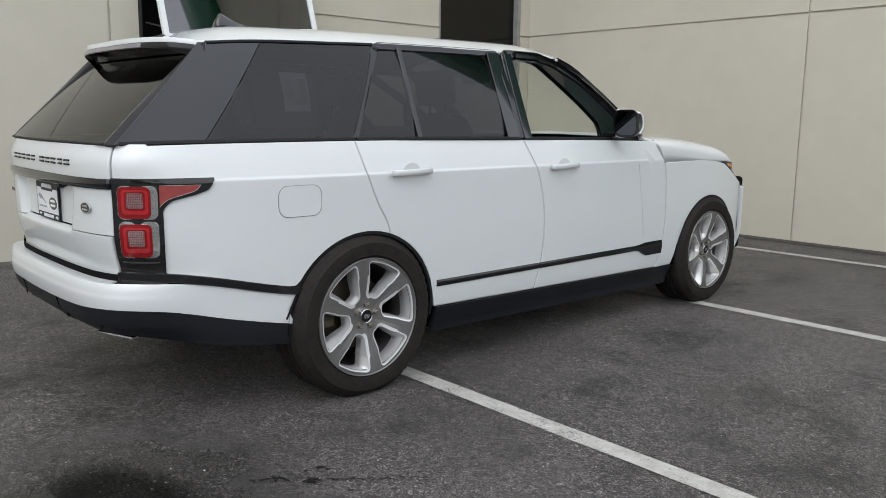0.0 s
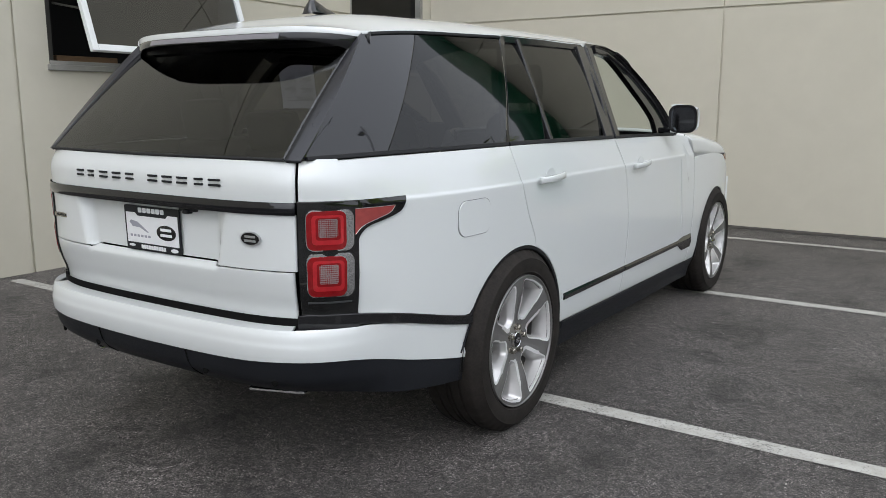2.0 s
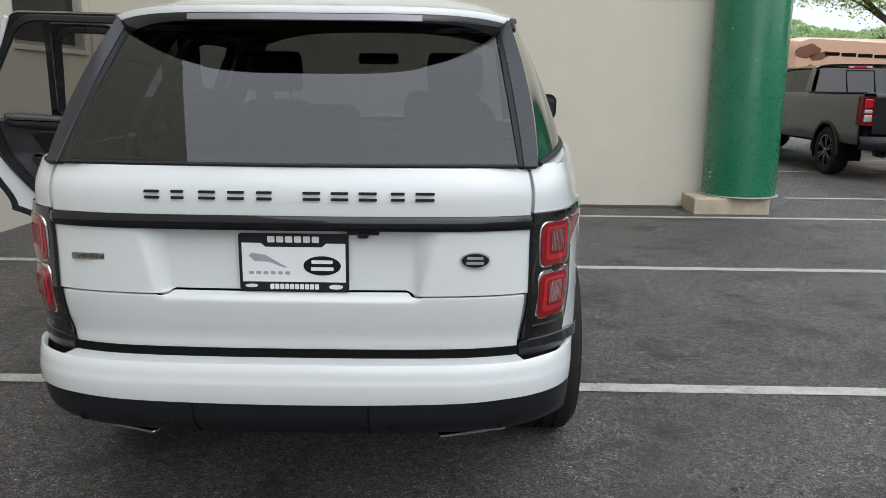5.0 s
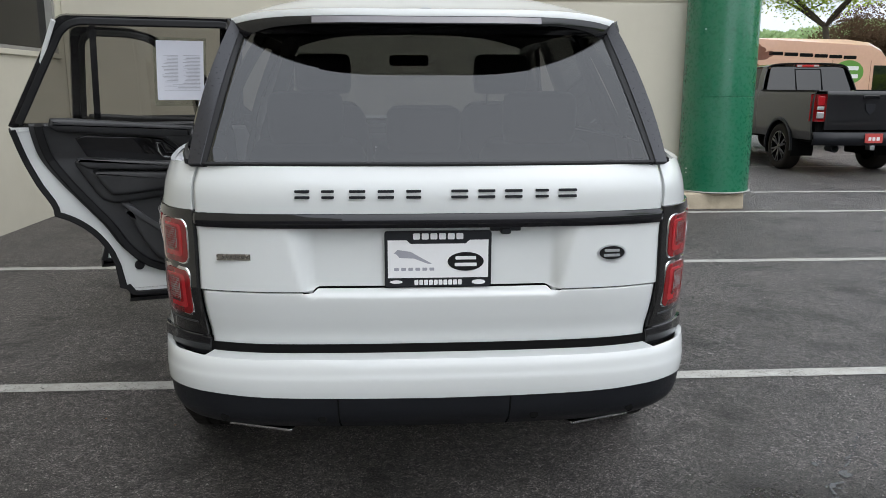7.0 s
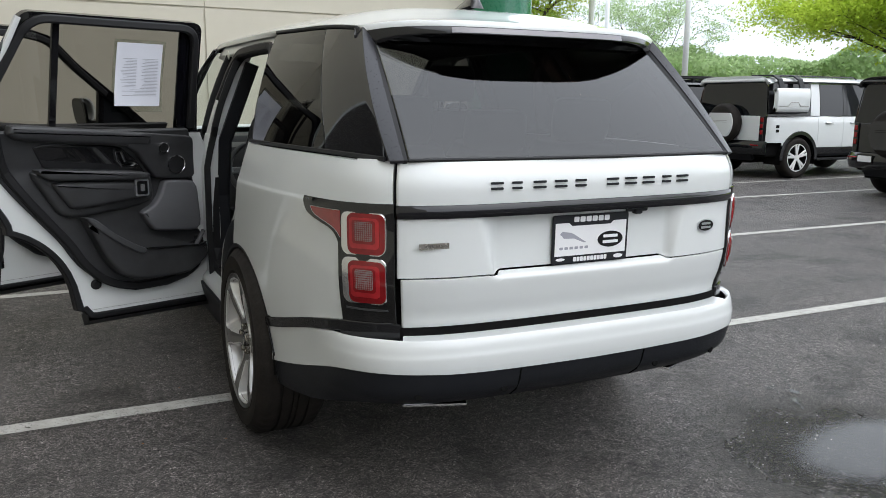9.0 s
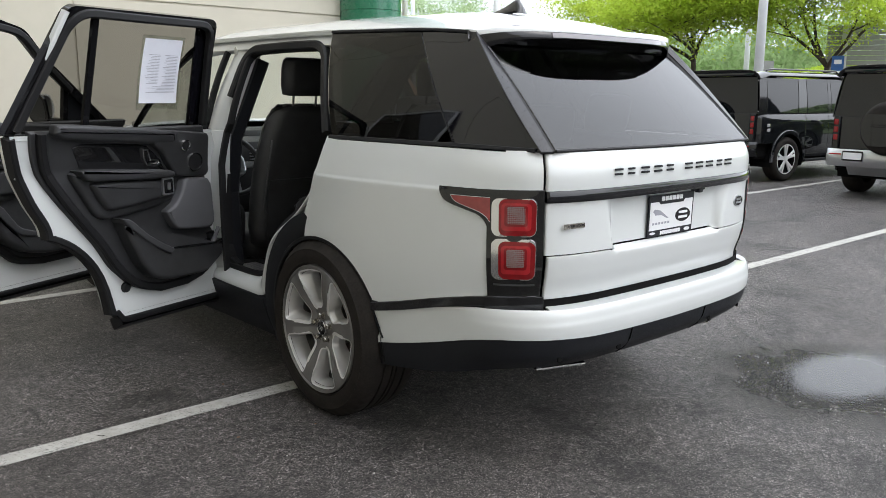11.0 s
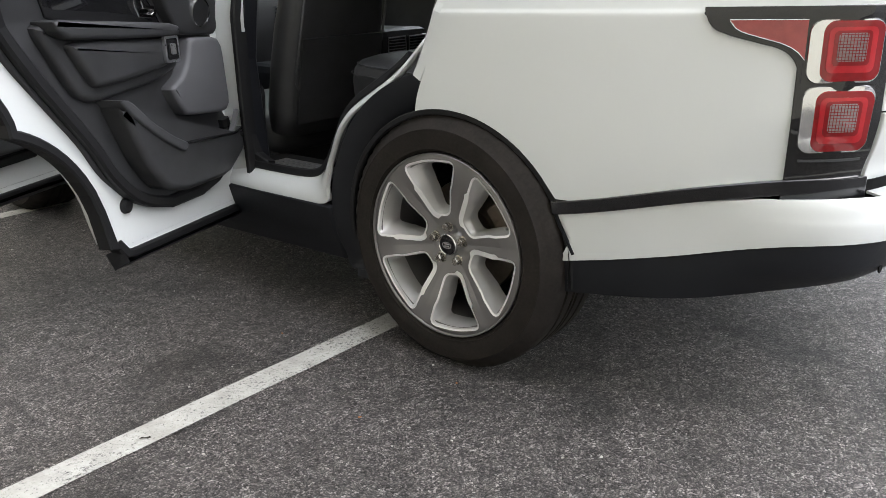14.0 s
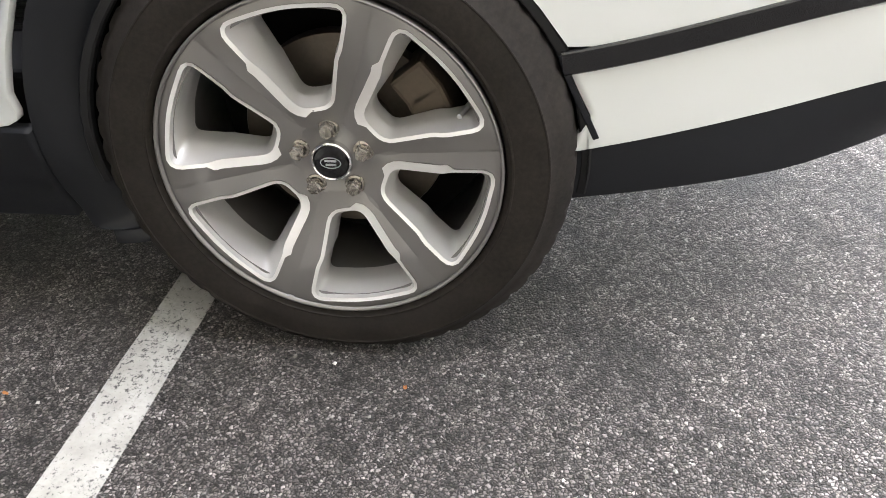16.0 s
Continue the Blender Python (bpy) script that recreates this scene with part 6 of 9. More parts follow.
    def cap(u, v):
        a = math.pi * (u - 0.5)
        x = 0.955 + 0.155 * v
        hgt = 0.094 * (1 - 0.22 * v)
        k = math.sin(math.pi * (0.08 + 0.84 * v)) ** 0.5
        return Vector((side * x, 1.885 + 0.085 * math.cos(a) * k + 0.03 * v, 1.318 + hgt * math.sin(a) * (0.75 + 0.25 * k)))

    shell(bm, cap, 14, 12, 0.01, flip=side < 0)
    part("mirror_cap", bm, WHITE_PAINT, mir, "white mirror cap", True)
    bm = bmesh.new()
    mm = Matrix.Translation((side * 1.03, 1.890, 1.318)) @ pose(0, 0, 0, 98, 0, 8 * side)
    outline_prism(bm, rounded(0.165, 0.168, 0.05, 6), 0.014, mm)
    part("mirror_bezel", bm, GLOSS_BLACK, mir)
    bm = bmesh.new()
    outline_prism(bm, rounded(0.138, 0.138, 0.042, 6), 0.0155, mm)
    part("mirror_glass", bm, MIRROR, mir, "mirror glass")
    if not is_open:
        return d
    near = spline((0.45, 0.47, 0.484, 0.555, 0.638, 0.754, 0.947, 1.148, 1.26), (1.70, 1.60, 1.506, 1.374, 1.276, 1.21, 1.142, 1.125, 1.127))
    lining = lambda u, v: body(s_of_y(near(0.452 + 0.79 * v) * (1 - u) + (2.12 + 0.25 * v) * u), 0.452 + 0.79 * v, -0.085, side)
    bm = bmesh.new()
    shell(bm, lining, 30, 40, 0.03, flip=side > 0)
    part("trim_panel", bm, LEATHER, d, "black leather door lining", True)
    bm = bmesh.new()
    strip(bm, [lining(0.03, v) for v in np.linspace(1.0, 0.05, 40)] + [lining(u, 0.02) for u in np.linspace(0.06, 0.9, 8)], Vector((-side, 0, 0)), 0.040, 0.045)
    part("lining_seal", bm, RUBBER, d)
    relief(d, side, "top_roll", LEATHER, [(1.165, 1.272), (1.477, 1.249), (2.2, 1.215), (2.25, 1.0), (2.0, 1.0), (1.9, 1.12), (1.432, 1.168), (1.18, 1.188), (1.155, 1.22)], 0.048)
    relief(d, side, "veneer", PIANO, [(1.27, 1.18), (1.85, 1.12), (1.95, 1.01), (1.33, 1.06)], 0.008, cuts=1)
    relief(d, side, "armrest_carrier", LEATHER, [(1.20, 1.085), (2.0, 1.01), (2.0, 0.88), (1.40, 0.832), (1.25, 0.86)], 0.035)
    relief(d, side, "armrest", LEATHER, [(1.215, 1.066), (1.374, 1.053), (1.9, 1.02), (1.9, 0.985), (1.372, 1.012), (1.255, 1.022)], 0.085, rim=0.014)
    relief(d, side, "armrest_pad", LEATHER, [(1.275, 1.012), (1.9, 0.98), (1.9, 0.88), (1.37, 0.868), (1.29, 0.882)], 0.066, cuts=2)
    relief(d, side, "door_pocket", LEATHER, [(1.275, 0.815), (1.38, 0.74), (1.46, 0.66), (1.56, 0.640), (2.2, 0.60), (2.2, 0.50), (1.62, 0.515), (1.48, 0.545), (1.35, 0.63)], 0.085, cuts=2)
    relief(d, side, "pocket_rim", DOOR_GREY, [(1.265, 0.828), (1.335, 0.824), (1.44, 0.69), (1.56, 0.65), (1.54, 0.625), (1.42, 0.655)], 0.098, cuts=1, rim=0.008)
    bm = bmesh.new()
    outline_prism(bm, rounded(0.05, 0.065, 0.004, 2), 0.003, Matrix.Translation(body(s_of_y(1.225), 0.473, -0.072, side)) @ pose(0, 0, 0, 90, 0, -90 * side))
    part("data_sticker", bm, GLOSS_BLACK, d, "small black data sticker")
    bm = bmesh.new()
    f = side_panel(SEAM_MID, SEAM_FRONT, foot, belt_line, -0.072, side, 0.012)
    strip(bm, [f(0.0, v) for v in np.linspace(0.98, 0.0, 12)] + [f(u, 0.0) for u in np.linspace(0.02, 1.0, 24)], Vector((-side, 0, 0)), 0.022, 0.022)
    part("door_seal", bm, RUBBER, d)
    bm = bmesh.new()
    seal2 = [(1.14, 1.25), (1.145, zt(1.14) - 0.018), (1.40, zt(1.4) - 0.018), (1.54, zt(1.54) - 0.035), (1.70, 1.59), (1.93, 1.425)]
    strip(bm, [house(y, z, -0.040, side) for y, z in soft(seal2, 0.09)], Vector((-side, 0, 0)), 0.036, 0.03)
    part("inner_frame", bm, RUBBER, d)
    return d


def hinged(hx, hy, angle):
    return pose(hx, hy, 0) @ pose(0, 0, 0, 0, 0, angle) @ pose(-hx, -hy, 0)


rear_door(1, Matrix(), False)
front_door(1, Matrix(), False)
LEAN[0] = 0.085
open_rear = rear_door(-1, pose(0.058, 0.028, 0.012) @ hinged(-0.945, 1.15, -69), True)
open_front = front_door(-1, pose(0.012, 0.005, 0.012) @ hinged(-0.945, 2.42, -60), True)

# sticker sheet on the open rear door's glass
bm = bmesh.new()


def on_glass(u, v, off):
    y = 0.885 - 0.235 * u
    z = 1.660 - 0.300 * v
    return house(y, z, -0.020 - off, -1)


shell(bm, lambda u, v: on_glass(u, v, 0.0), 6, 6, 0.001, flip=False)
ws = part("window_sheet", bm, PAPER, open_rear, "white printed sheet in a clear sleeve", True)
for k in range(26):
    for c in (0, 1):
        v = 0.24 + 0.0235 * k
        if k > 19 and c == 1:
            continue
        rnd = random.random()
        u0, u1 = (0.08, 0.30 + 0.16 * rnd) if c == 0 else (0.55, 0.72 + 0.18 * rnd)
        if k > 19:
            u1 = 0.45 + 0.45 * rnd
        q = [on_glass(u, w, 0.0022) for u, w in ((u0, v), (u1, v), (u1, v + 0.006), (u0, v + 0.006))]
        bm = bmesh.new()
        bm.faces.new([bm.verts.new(p) for p in q])
        part("print_bar", bm, INK, ws)
bm = bmesh.new()
shell(bm, lambda u, v: on_glass(-0.06 + 1.12 * u, -0.05 + 1.15 * v, -0.002), 4, 4, 0.0)
part("sleeve", bm, GLASS_CLEAR, ws, "clear plastic sleeve")

# ---- body side behind the open doors ----
LEAN[0] = 0.0
sd = -1
bm = bmesh.new()
shell(bm, lambda u, v: body(s_of_y(1.015 + 0.255 * u), 0.40 + 0.83 * v, -0.045 - 0.02 * (1 - math.sin(math.pi * u)), sd), 8, 14, 0.06, flip=True)
part("middle_pillar", bm, WHITE_PAINT, car, "white painted door pillar", True)
bm = bmesh.new()
shell(bm, lambda u, v: side_glass(1.015 + 0.235 * u, 0.955 + 0.205 * u, v, -0.045 - 0.02 * (1 - math.sin(math.pi * u)), sd), 8, 10, 0.05, flip=True)
part("middle_pillar", bm, WHITE_PAINT, car, "white painted door pillar", True)
for y0, y1 in ((1.27, 1.30), (0.985, 1.01)):
    bm = bmesh.new()
    strip(bm, [body(s_of_y((y0 + y1) / 2), z, -0.06, sd) for z in np.linspace(0.47, 1.22, 10)] + [house((y0 + y1) / 2 - 0.04, z, -0.05, sd) for z in np.linspace(1.27, 1.66, 6)], Vector((sd, 0, 0)), 0.026, 0.03)
    part("pillar_seal", bm, RUBBER, car)
bm = bmesh.new()
strip(bm, [(-0.80, 1.09, 0.47), (-0.80, 1.12, 0.9), (-0.785, 1.08, 1.2), (-0.64, 1.02, 1.60)], Vector((1, 0, 0)), 0.15, 0.07)
part("pillar_lining", bm, SATIN_BLACK, car, "black plastic pillar lining")
# white sill that turns up into the rear edge of the opening, its tread plate and seal
OUT_Y, OUT_Z = spline((0, 0.35, 0.5, 0.56, 0.66, 0.8, 0.94, 1.0), (2.46, 1.10, 0.545, 0.528, 0.492, 0.40, 0.165, 0.055)), spline((0, 0.35, 0.5, 0.56, 0.66, 0.8, 0.94, 1.0), (0.425, 0.438, 0.441, 0.50, 0.60, 0.745, 0.900, 1.000))
IN_Y, IN_Z = spline((0, 0.35, 0.46, 0.52, 0.58, 0.66, 0.8, 0.94, 1.0), (2.46, 1.10, 0.72, 0.625, 0.575, 0.527, 0.433, 0.185, 0.078)), spline((0, 0.35, 0.46, 0.52, 0.58, 0.66, 0.8, 0.94, 1.0), (0.500, 0.503, 0.505, 0.520, 0.560, 0.632, 0.768, 0.925, 1.020))


def sill_f(u, v):
    y, z = OUT_Y(u) + (IN_Y(u) - OUT_Y(u)) * v, OUT_Z(u) + (IN_Z(u) - OUT_Z(u)) * v
    return body(s_of_y(y), z, -0.018 - 0.055 * v * v, sd)


bm = bmesh.new()
shell(bm, sill_f, 70, 8, 0.02)
part("sill", bm, WHITE_PAINT, car, "white painted door sill", True)
bm = bmesh.new()
strip(bm, [body(s_of_y(IN_Y(u)), IN_Z(u) + 0.010, -0.084, sd) for u in np.linspace(0.33, 0.95, 60)], Vector((sd, 0, 0.4)), 0.030, 0.030)
part("opening_seal", bm, RUBBER, car, "black rubber opening seal")
bm = bmesh.new()
strip(bm, [(-0.845, 1.04, 1.0), (-0.855, 1.03, 0.62), (-0.850, 1.00, 0.545), (-0.845, 0.93, 0.515)], Vector((-1, 0, 0.3)), 0.03, 0.04)
part("opening_seal", bm, RUBBER, car, "black rubber opening seal")
bm = bmesh.new()
box(bm, -0.835, -0.62, 0.36, 2.4, 0.40, 0.502, 0.012)
part("inner_sill", bm, MATT_BLACK, car, "matt black inner sill")
bm = bmesh.new()
outline_prism(bm, [(-0.832, 0.985), (-0.832, 0.70), (-0.815, 0.655), (-0.722, 0.665), (-0.722, 0.985)], 0.010, pose(0, 0, 0.502))
tp = part("tread_plate", bm, TREAD_METAL, car, "brushed metal tread plate")
for x in (-0.80, -0.775, -0.75):
    bm = bmesh.new()
    box(bm, x - 0.0025, x + 0.0025, 0.70, 0.965, 0.512, 0.5135)
    part("tread_rib", bm, SATIN_SILVER, tp)
# ribbed rubber mat on the floor before the rear seat
bm = bmesh.new()
box(bm, -0.66, -0.16, 0.52, 1.02, 0.408, 0.420, 0.004)
mat = part("floor_mat", bm, RUBBER, car, "black ribbed rubber floor mat")
for k in range(9):
    bm = bmesh.new()
    strip(bm, [(-0.62 + 0.052 * k, 0.56, 0.422), (-0.60 + 0.052 * k, 0.76, 0.422), (-0.62 + 0.052 * k, 0.98, 0.422)], Vector((0, 0, 1)), 0.016, 0.010)
    part("mat_rib", bm, RUBBER, mat)
# roof rail over the openings
bm = bmesh.new()
shell(bm, lambda u, v: house(0.16 + 1.36 * u, TOP_Z(0.16 + 1.36 * u) - 0.060 * (1 - v), -0.030, sd), 20, 4, 0.04, flip=True)
part("roof_rail", bm, WHITE_PAINT, car, "white painted roof rail", True)
bm = bmesh.new()
strip(bm, [house(y, z, -0.05, sd) for y, z in soft([(0.05, 1.25), (0.15, 1.45), (0.27, 1.640), (0.6, 1.646), (0.985, 1.642), (1.01, 1.4)], 0.10, 8)], Vector((sd, 0, 0.2)), 0.045, 0.045)
part("opening_seal", bm, RUBBER, car)
# rear edge of the rear opening and the black cover over the wheel arch
bm = bmesh.new()
edge = [body(s_of_y(SEAM_REAR(z) + 0.012), z, -0.030, sd) for z in np.linspace(1.235, 0.895, 16)]
strip(bm, edge, Vector((sd, 0, 0)), 0.045, 0.04)
part("opening_edge", bm, WHITE_PAINT, car)
bm = bmesh.new()


def arch_cover(u, v):
    a = radians(88 - 120 * u)
    r = 0.412 + (0.108 - 0.004 * u) * v
    y, z = REAR_Y + r * math.cos(a), HUB_Z - 0.002 + r * math.sin(a)
    return body(s_of_y(max(y, -0.1)), max(z, 0.215), -0.014 - 0.042 * (1 - v) ** 2, sd)


shell(bm, arch_cover, 24, 6, 0.03, flip=True)
part("wheel_arch_cover", bm, SATIN_BLACK, car, "satin black wheel arch cover", True)
bm = bmesh.new()
outline_prism(bm, oval(0.035, 0.045, 16), 0.004, Matrix.Translation(house(1.075, 1.64, -0.016, sd)) @ pose(0, 0, 0, 90, 0, -90))
part("pillar_plug", bm, plain("pale_plug", (0.5, 0.5, 0.46), 0.6), car)

# ---- seats and cabin ----
def cushion(bm, m, w, d, h, r, rows=((0, 0.94), (0.25, 1.0), (0.7, 1.0), (0.92, 0.96), (1.0, 0.86))):
    """A padded block with soft edges: w across, d along, h high, on m."""
    rings = []
    for t, k in rows:
        rings.append([bm.verts.new(m @ Vector((x, y, h * t))) for x, y in rounded(w * k if k < 1 else w, d - d * (1 - k) * min(w / d, 1), r, 5)])
    for a, b in zip(rings, rings[1:]):
        for k in range(len(a)):
            bm.faces.new((a[k], a[(k + 1) % len(a)], b[(k + 1) % len(a)], b[k]))
    bm.faces.new(rings[-1])
    bm.faces.new(rings[0][::-1])


def front_seat(x):
    bm = bmesh.new()
    cushion(bm, pose(x, 1.36, 0.52, 4), 0.52, 0.56, 0.16, 0.08)
    seat = part("front_seat", bm, LEATHER, car, "black leather front seat", True)
    bm = bmesh.new()
    cushion(bm, pose(x, 1.075, 0.60, 0, 0, 0) @ pose(0, 0, 0, 15, 0, 0) @ pose(0, 0, 0), 0.52, 0.15, 0.785, 0.068, ((0, 0.92), (0.12, 0.98), (0.35, 1.0), (0.55, 0.985), (0.72, 0.93), (0.84, 0.87), (0.92, 0.80), (0.97, 0.70), (1.0, 0.54)))
    part("seat_back", bm, LEATHER, seat, "", True)
    bm = bmesh.new()
    back = [(-0.20, 0.06), (0.20, 0.06), (0.21, 0.40), (-0.21, 0.40)]
    outline_prism(bm, [(a, b) for a, b in back], 0.012, pose(x, 1.075, 0.60, 15, 0, 0) @ pose(0, -0.076, 0, 90, 0, 0))
    part("map_pocket", bm, LEATHER, seat)
    bm = bmesh.new()
    rim = soft([(-0.215, 0.62), (-0.225, 0.22), (-0.16, 0.165), (0.16, 0.150), (0.225, 0.20), (0.215, 0.62)], 0.06)
    tube(bm, [pose(x, 1.075, 0.60, 15) @ Vector((a, -0.079, b)) for a, b in rim], 0.0045, 8)
    part("pocket_rim", bm, DOOR_GREY, seat, "raised rim of the seat back shell", True)
    for sx in (1, -1):
        bm = bmesh.new()
        disc = rounded(0.15, 0.24, 0.07, 8)
        tilt = pose(x + sx * 0.262, 1.165, 0.700, 0, 90 * sx, 0) @ pose(0, 0, 0, 0, 0, 90 + 8 * sx)
        outline_prism(bm, disc, 0.022, tilt)
        tube(bm, [tilt @ Vector((a * 0.96, b * 0.97, 0.022)) for a, b in disc + disc[:1]], 0.004, 6, False)
        part("recliner_cover", bm, MATT_BLACK, seat, "black recliner cover")
    bm = bmesh.new()
    cushion(bm, pose(x, 0.845, 1.415, 8, 0, 0), 0.285, 0.11, 0.19, 0.05)
    part("headrest", bm, LEATHER, seat, "", True)
    for dx in (-0.07, 0.07):
        bm = bmesh.new()
        tube(bm, [(x + dx, 0.865, 1.33), (x + dx, 0.85, 1.43)], 0.007, 8)
        part("headrest_post", bm, CHROME, seat)
    bm = bmesh.new()
    box(bm, x - 0.24, x + 0.24, 1.1, 1.6, 0.36, 0.53, 0.03)
    part("seat_base", bm, MATT_BLACK, seat)


front_seat(-0.46)
front_seat(0.46)
bm = bmesh.new()
cushion(bm, pose(0, 0.36, 0.685, 4), 1.37, 0.66, 0.205, 0.10, ((0, 0.93), (0.10, 0.965), (0.3, 0.99), (0.62, 1.0), (0.80, 0.99), (0.93, 0.955), (1.0, 0.88)))
bench = part("rear_seat", bm, LEATHER, car, "black leather rear bench", True)
bm = bmesh.new()
cushion(bm, pose(0, 0.34, 0.41), 1.28, 0.52, 0.30, 0.06)
part("seat_base", bm, MATT_BLACK, bench, "matt black seat base")
for z, k in ((0.150, 1.004), (0.182, 0.975)):
    bm = bmesh.new()
    loop = rounded(1.37 * k, 0.66 - 0.66 * (1 - k), 0.10, 8)
    tube(bm, [pose(0, 0.36, 0.685, 4) @ Vector((x, y, z)) for x, y in loop + loop[:1]], 0.0022, 6, False)
    part("stitching", bm, DOOR_GREY, bench, "grey seam stitching")
for x in (-0.42, 0.42, 0.0):
    bm = bmesh.new()
    cushion(bm, pose(x, -0.22, 0.62, 22, 0, 0), 0.44 if x else 0.38, 0.16, 0.66, 0.06)
    part("seat_back", bm, LEATHER, bench, "", True)
    bm = bmesh.new()
    cushion(bm, pose(x, -0.475, 1.25 if x else 1.20, 10, 0, 0), 0.27, 0.11, 0.17, 0.05)
    part("headrest", bm, LEATHER, bench, "", True)
bm = bmesh.new()
box(bm, -0.78, 0.78, 0.36, 2.5, 0.33, 0.405, 0.02)
part("cabin_floor", bm, MATT_BLACK, car, "dark carpeted floor")
bm = bmesh.new()
box(bm, -0.62, 0.62, -1.0, -0.36, 0.60, 0.66, 0.02)
part("boot_floor", bm, MATT_BLACK, car)
bm = bmesh.new()
box(bm, -0.13, 0.13, 0.55, 2.1, 0.38, 0.78, 0.04)
console = part("centre_console", bm, SATIN_BLACK, car, "black centre console with rear vents")
bm = bmesh.new()
box(bm, -0.15, 0.15, 0.98, 1.60, 0.70, 0.965, 0.03)
part("armrest_box", bm, LEATHER, console, "black leather armrest box")
for x0 in (-0.125, 0.008):
    ring = [(x0, 0.975, 0.868), (x0 + 0.115, 0.975, 0.872), (x0 + 0.112, 0.975, 0.932), (x0 + 0.004, 0.975, 0.930), (x0, 0.975, 0.868)]
    bm = bmesh.new()
    tube(bm, ring, 0.0032, 6)
    part("vent_rim", bm, SATIN_SILVER, console, "silver vent rim")
    for k in range(4):
        bm = bmesh.new()
        box(bm, x0 + 0.006, x0 + 0.108, 0.970, 0.984, 0.879 + 0.0125 * k, 0.8825 + 0.0125 * k)
        part("vent_slat", bm, SATIN_SILVER, console)
bm = bmesh.new()
box(bm, -0.82, 0.82, 1.98, 2.52, 0.62, 1.13, 0.09)
box(bm, -0.80, 0.80, 2.2, 2.6, 1.02, 1.185, 0.05)
dash = part("dashboard", bm, LEATHER, car, "black leather dashboard", "edges")
for x in (-0.72, -0.15, 0.15, 0.70):
    for k in range(4):
        bm = bmesh.new()
        box(bm, x - 0.07, x + 0.07, 1.967, 1.98, 0.985 + 0.020 * k, 0.993 + 0.020 * k)
        part("vent_slat", bm, SATIN_SILVER, dash)
bm = bmesh.new()
mw = pose(-0.43, 1.80, 0.97, 68, 0, 0)
tube(bm, [mw @ Vector((0.185 * math.cos(a), 0.185 * math.sin(a), 0)) for a in np.linspace(0, 2 * math.pi, 41)], 0.016, 10, False)
wheel_s = part("steering_wheel", bm, LEATHER, car, "black steering wheel", True)
bm = bmesh.new()
cushion(bm, mw @ pose(0, 0, -0.03), 0.16, 0.14, 0.05, 0.04)
for a in (0, math.pi, -math.pi / 2):
    strip(bm, [mw @ Vector((0.06 * math.cos(a), 0.06 * math.sin(a), 0)), mw @ Vector((0.18 * math.cos(a), 0.18 * math.sin(a), 0))], mw.to_3x3() @ Vector((0, 0, 1)), 0.04, 0.015)
part("wheel_hub", bm, SATIN_SILVER, wheel_s)
bm = bmesh.new()
outline_prism(bm, rounded(0.24, 0.065, 0.02, 4), 0.03, pose(0.0, 1.62, 1.60, 90, 0, 0))
part("rear_view_mirror", bm, GLOSS_BLACK, car)

# ---- wheels ----
HUBX = 0.822


def window_outline(scale=1.0, shift=0.0, grow=0.0):
    """The rounded, slightly stepped opening between two spokes; x runs outward."""
    ri, ro = 0.096, 0.256
    hw_i, hw_o = 0.026, 0.098
    corners = [(ri, -hw_i), (0.176, -0.059), (0.190, -0.070), (ro - 0.006, -hw_o), (ro + 0.008, 0.0), (ro - 0.006, hw_o), (0.190, 0.070), (0.176, 0.059), (ri, hw_i)]
    cr = [0.018, 0.02, 0.02, 0.022, 0.2, 0.022, 0.02, 0.02, 0.018]
    pts = []
    n = len(corners)
    for k in range(n):
        p, a, b = Vector(corners[k]), Vector(corners[k - 1]), Vector(corners[(k + 1) % n])
        r = min(cr[k], (a - p).length * 0.45, (b - p).length * 0.45)
        d0, d1 = (a - p).normalized() * r, (b - p).normalized() * r
        for t in (0.0, 0.25, 0.5, 0.75, 1.0):
            q = (p + d0) * (1 - t) ** 2 + p * 2 * t * (1 - t) + (p + d1) * t * t
            pts.append(q)
    c = Vector((0.185, 0.0))
    out = []
    for i, q in enumerate(pts):
        tang = (pts[(i + 1) % len(pts)] - pts[i - 1]).normalized()
        nrm = Vector((tang.y, -tang.x))
        out.append(c + (q + nrm * grow - c) * scale + Vector((shift, 0)))
    return out


def dish(r):
    return 0.016 - 0.032 * (1 - smooth01(0.05, 0.26, r))


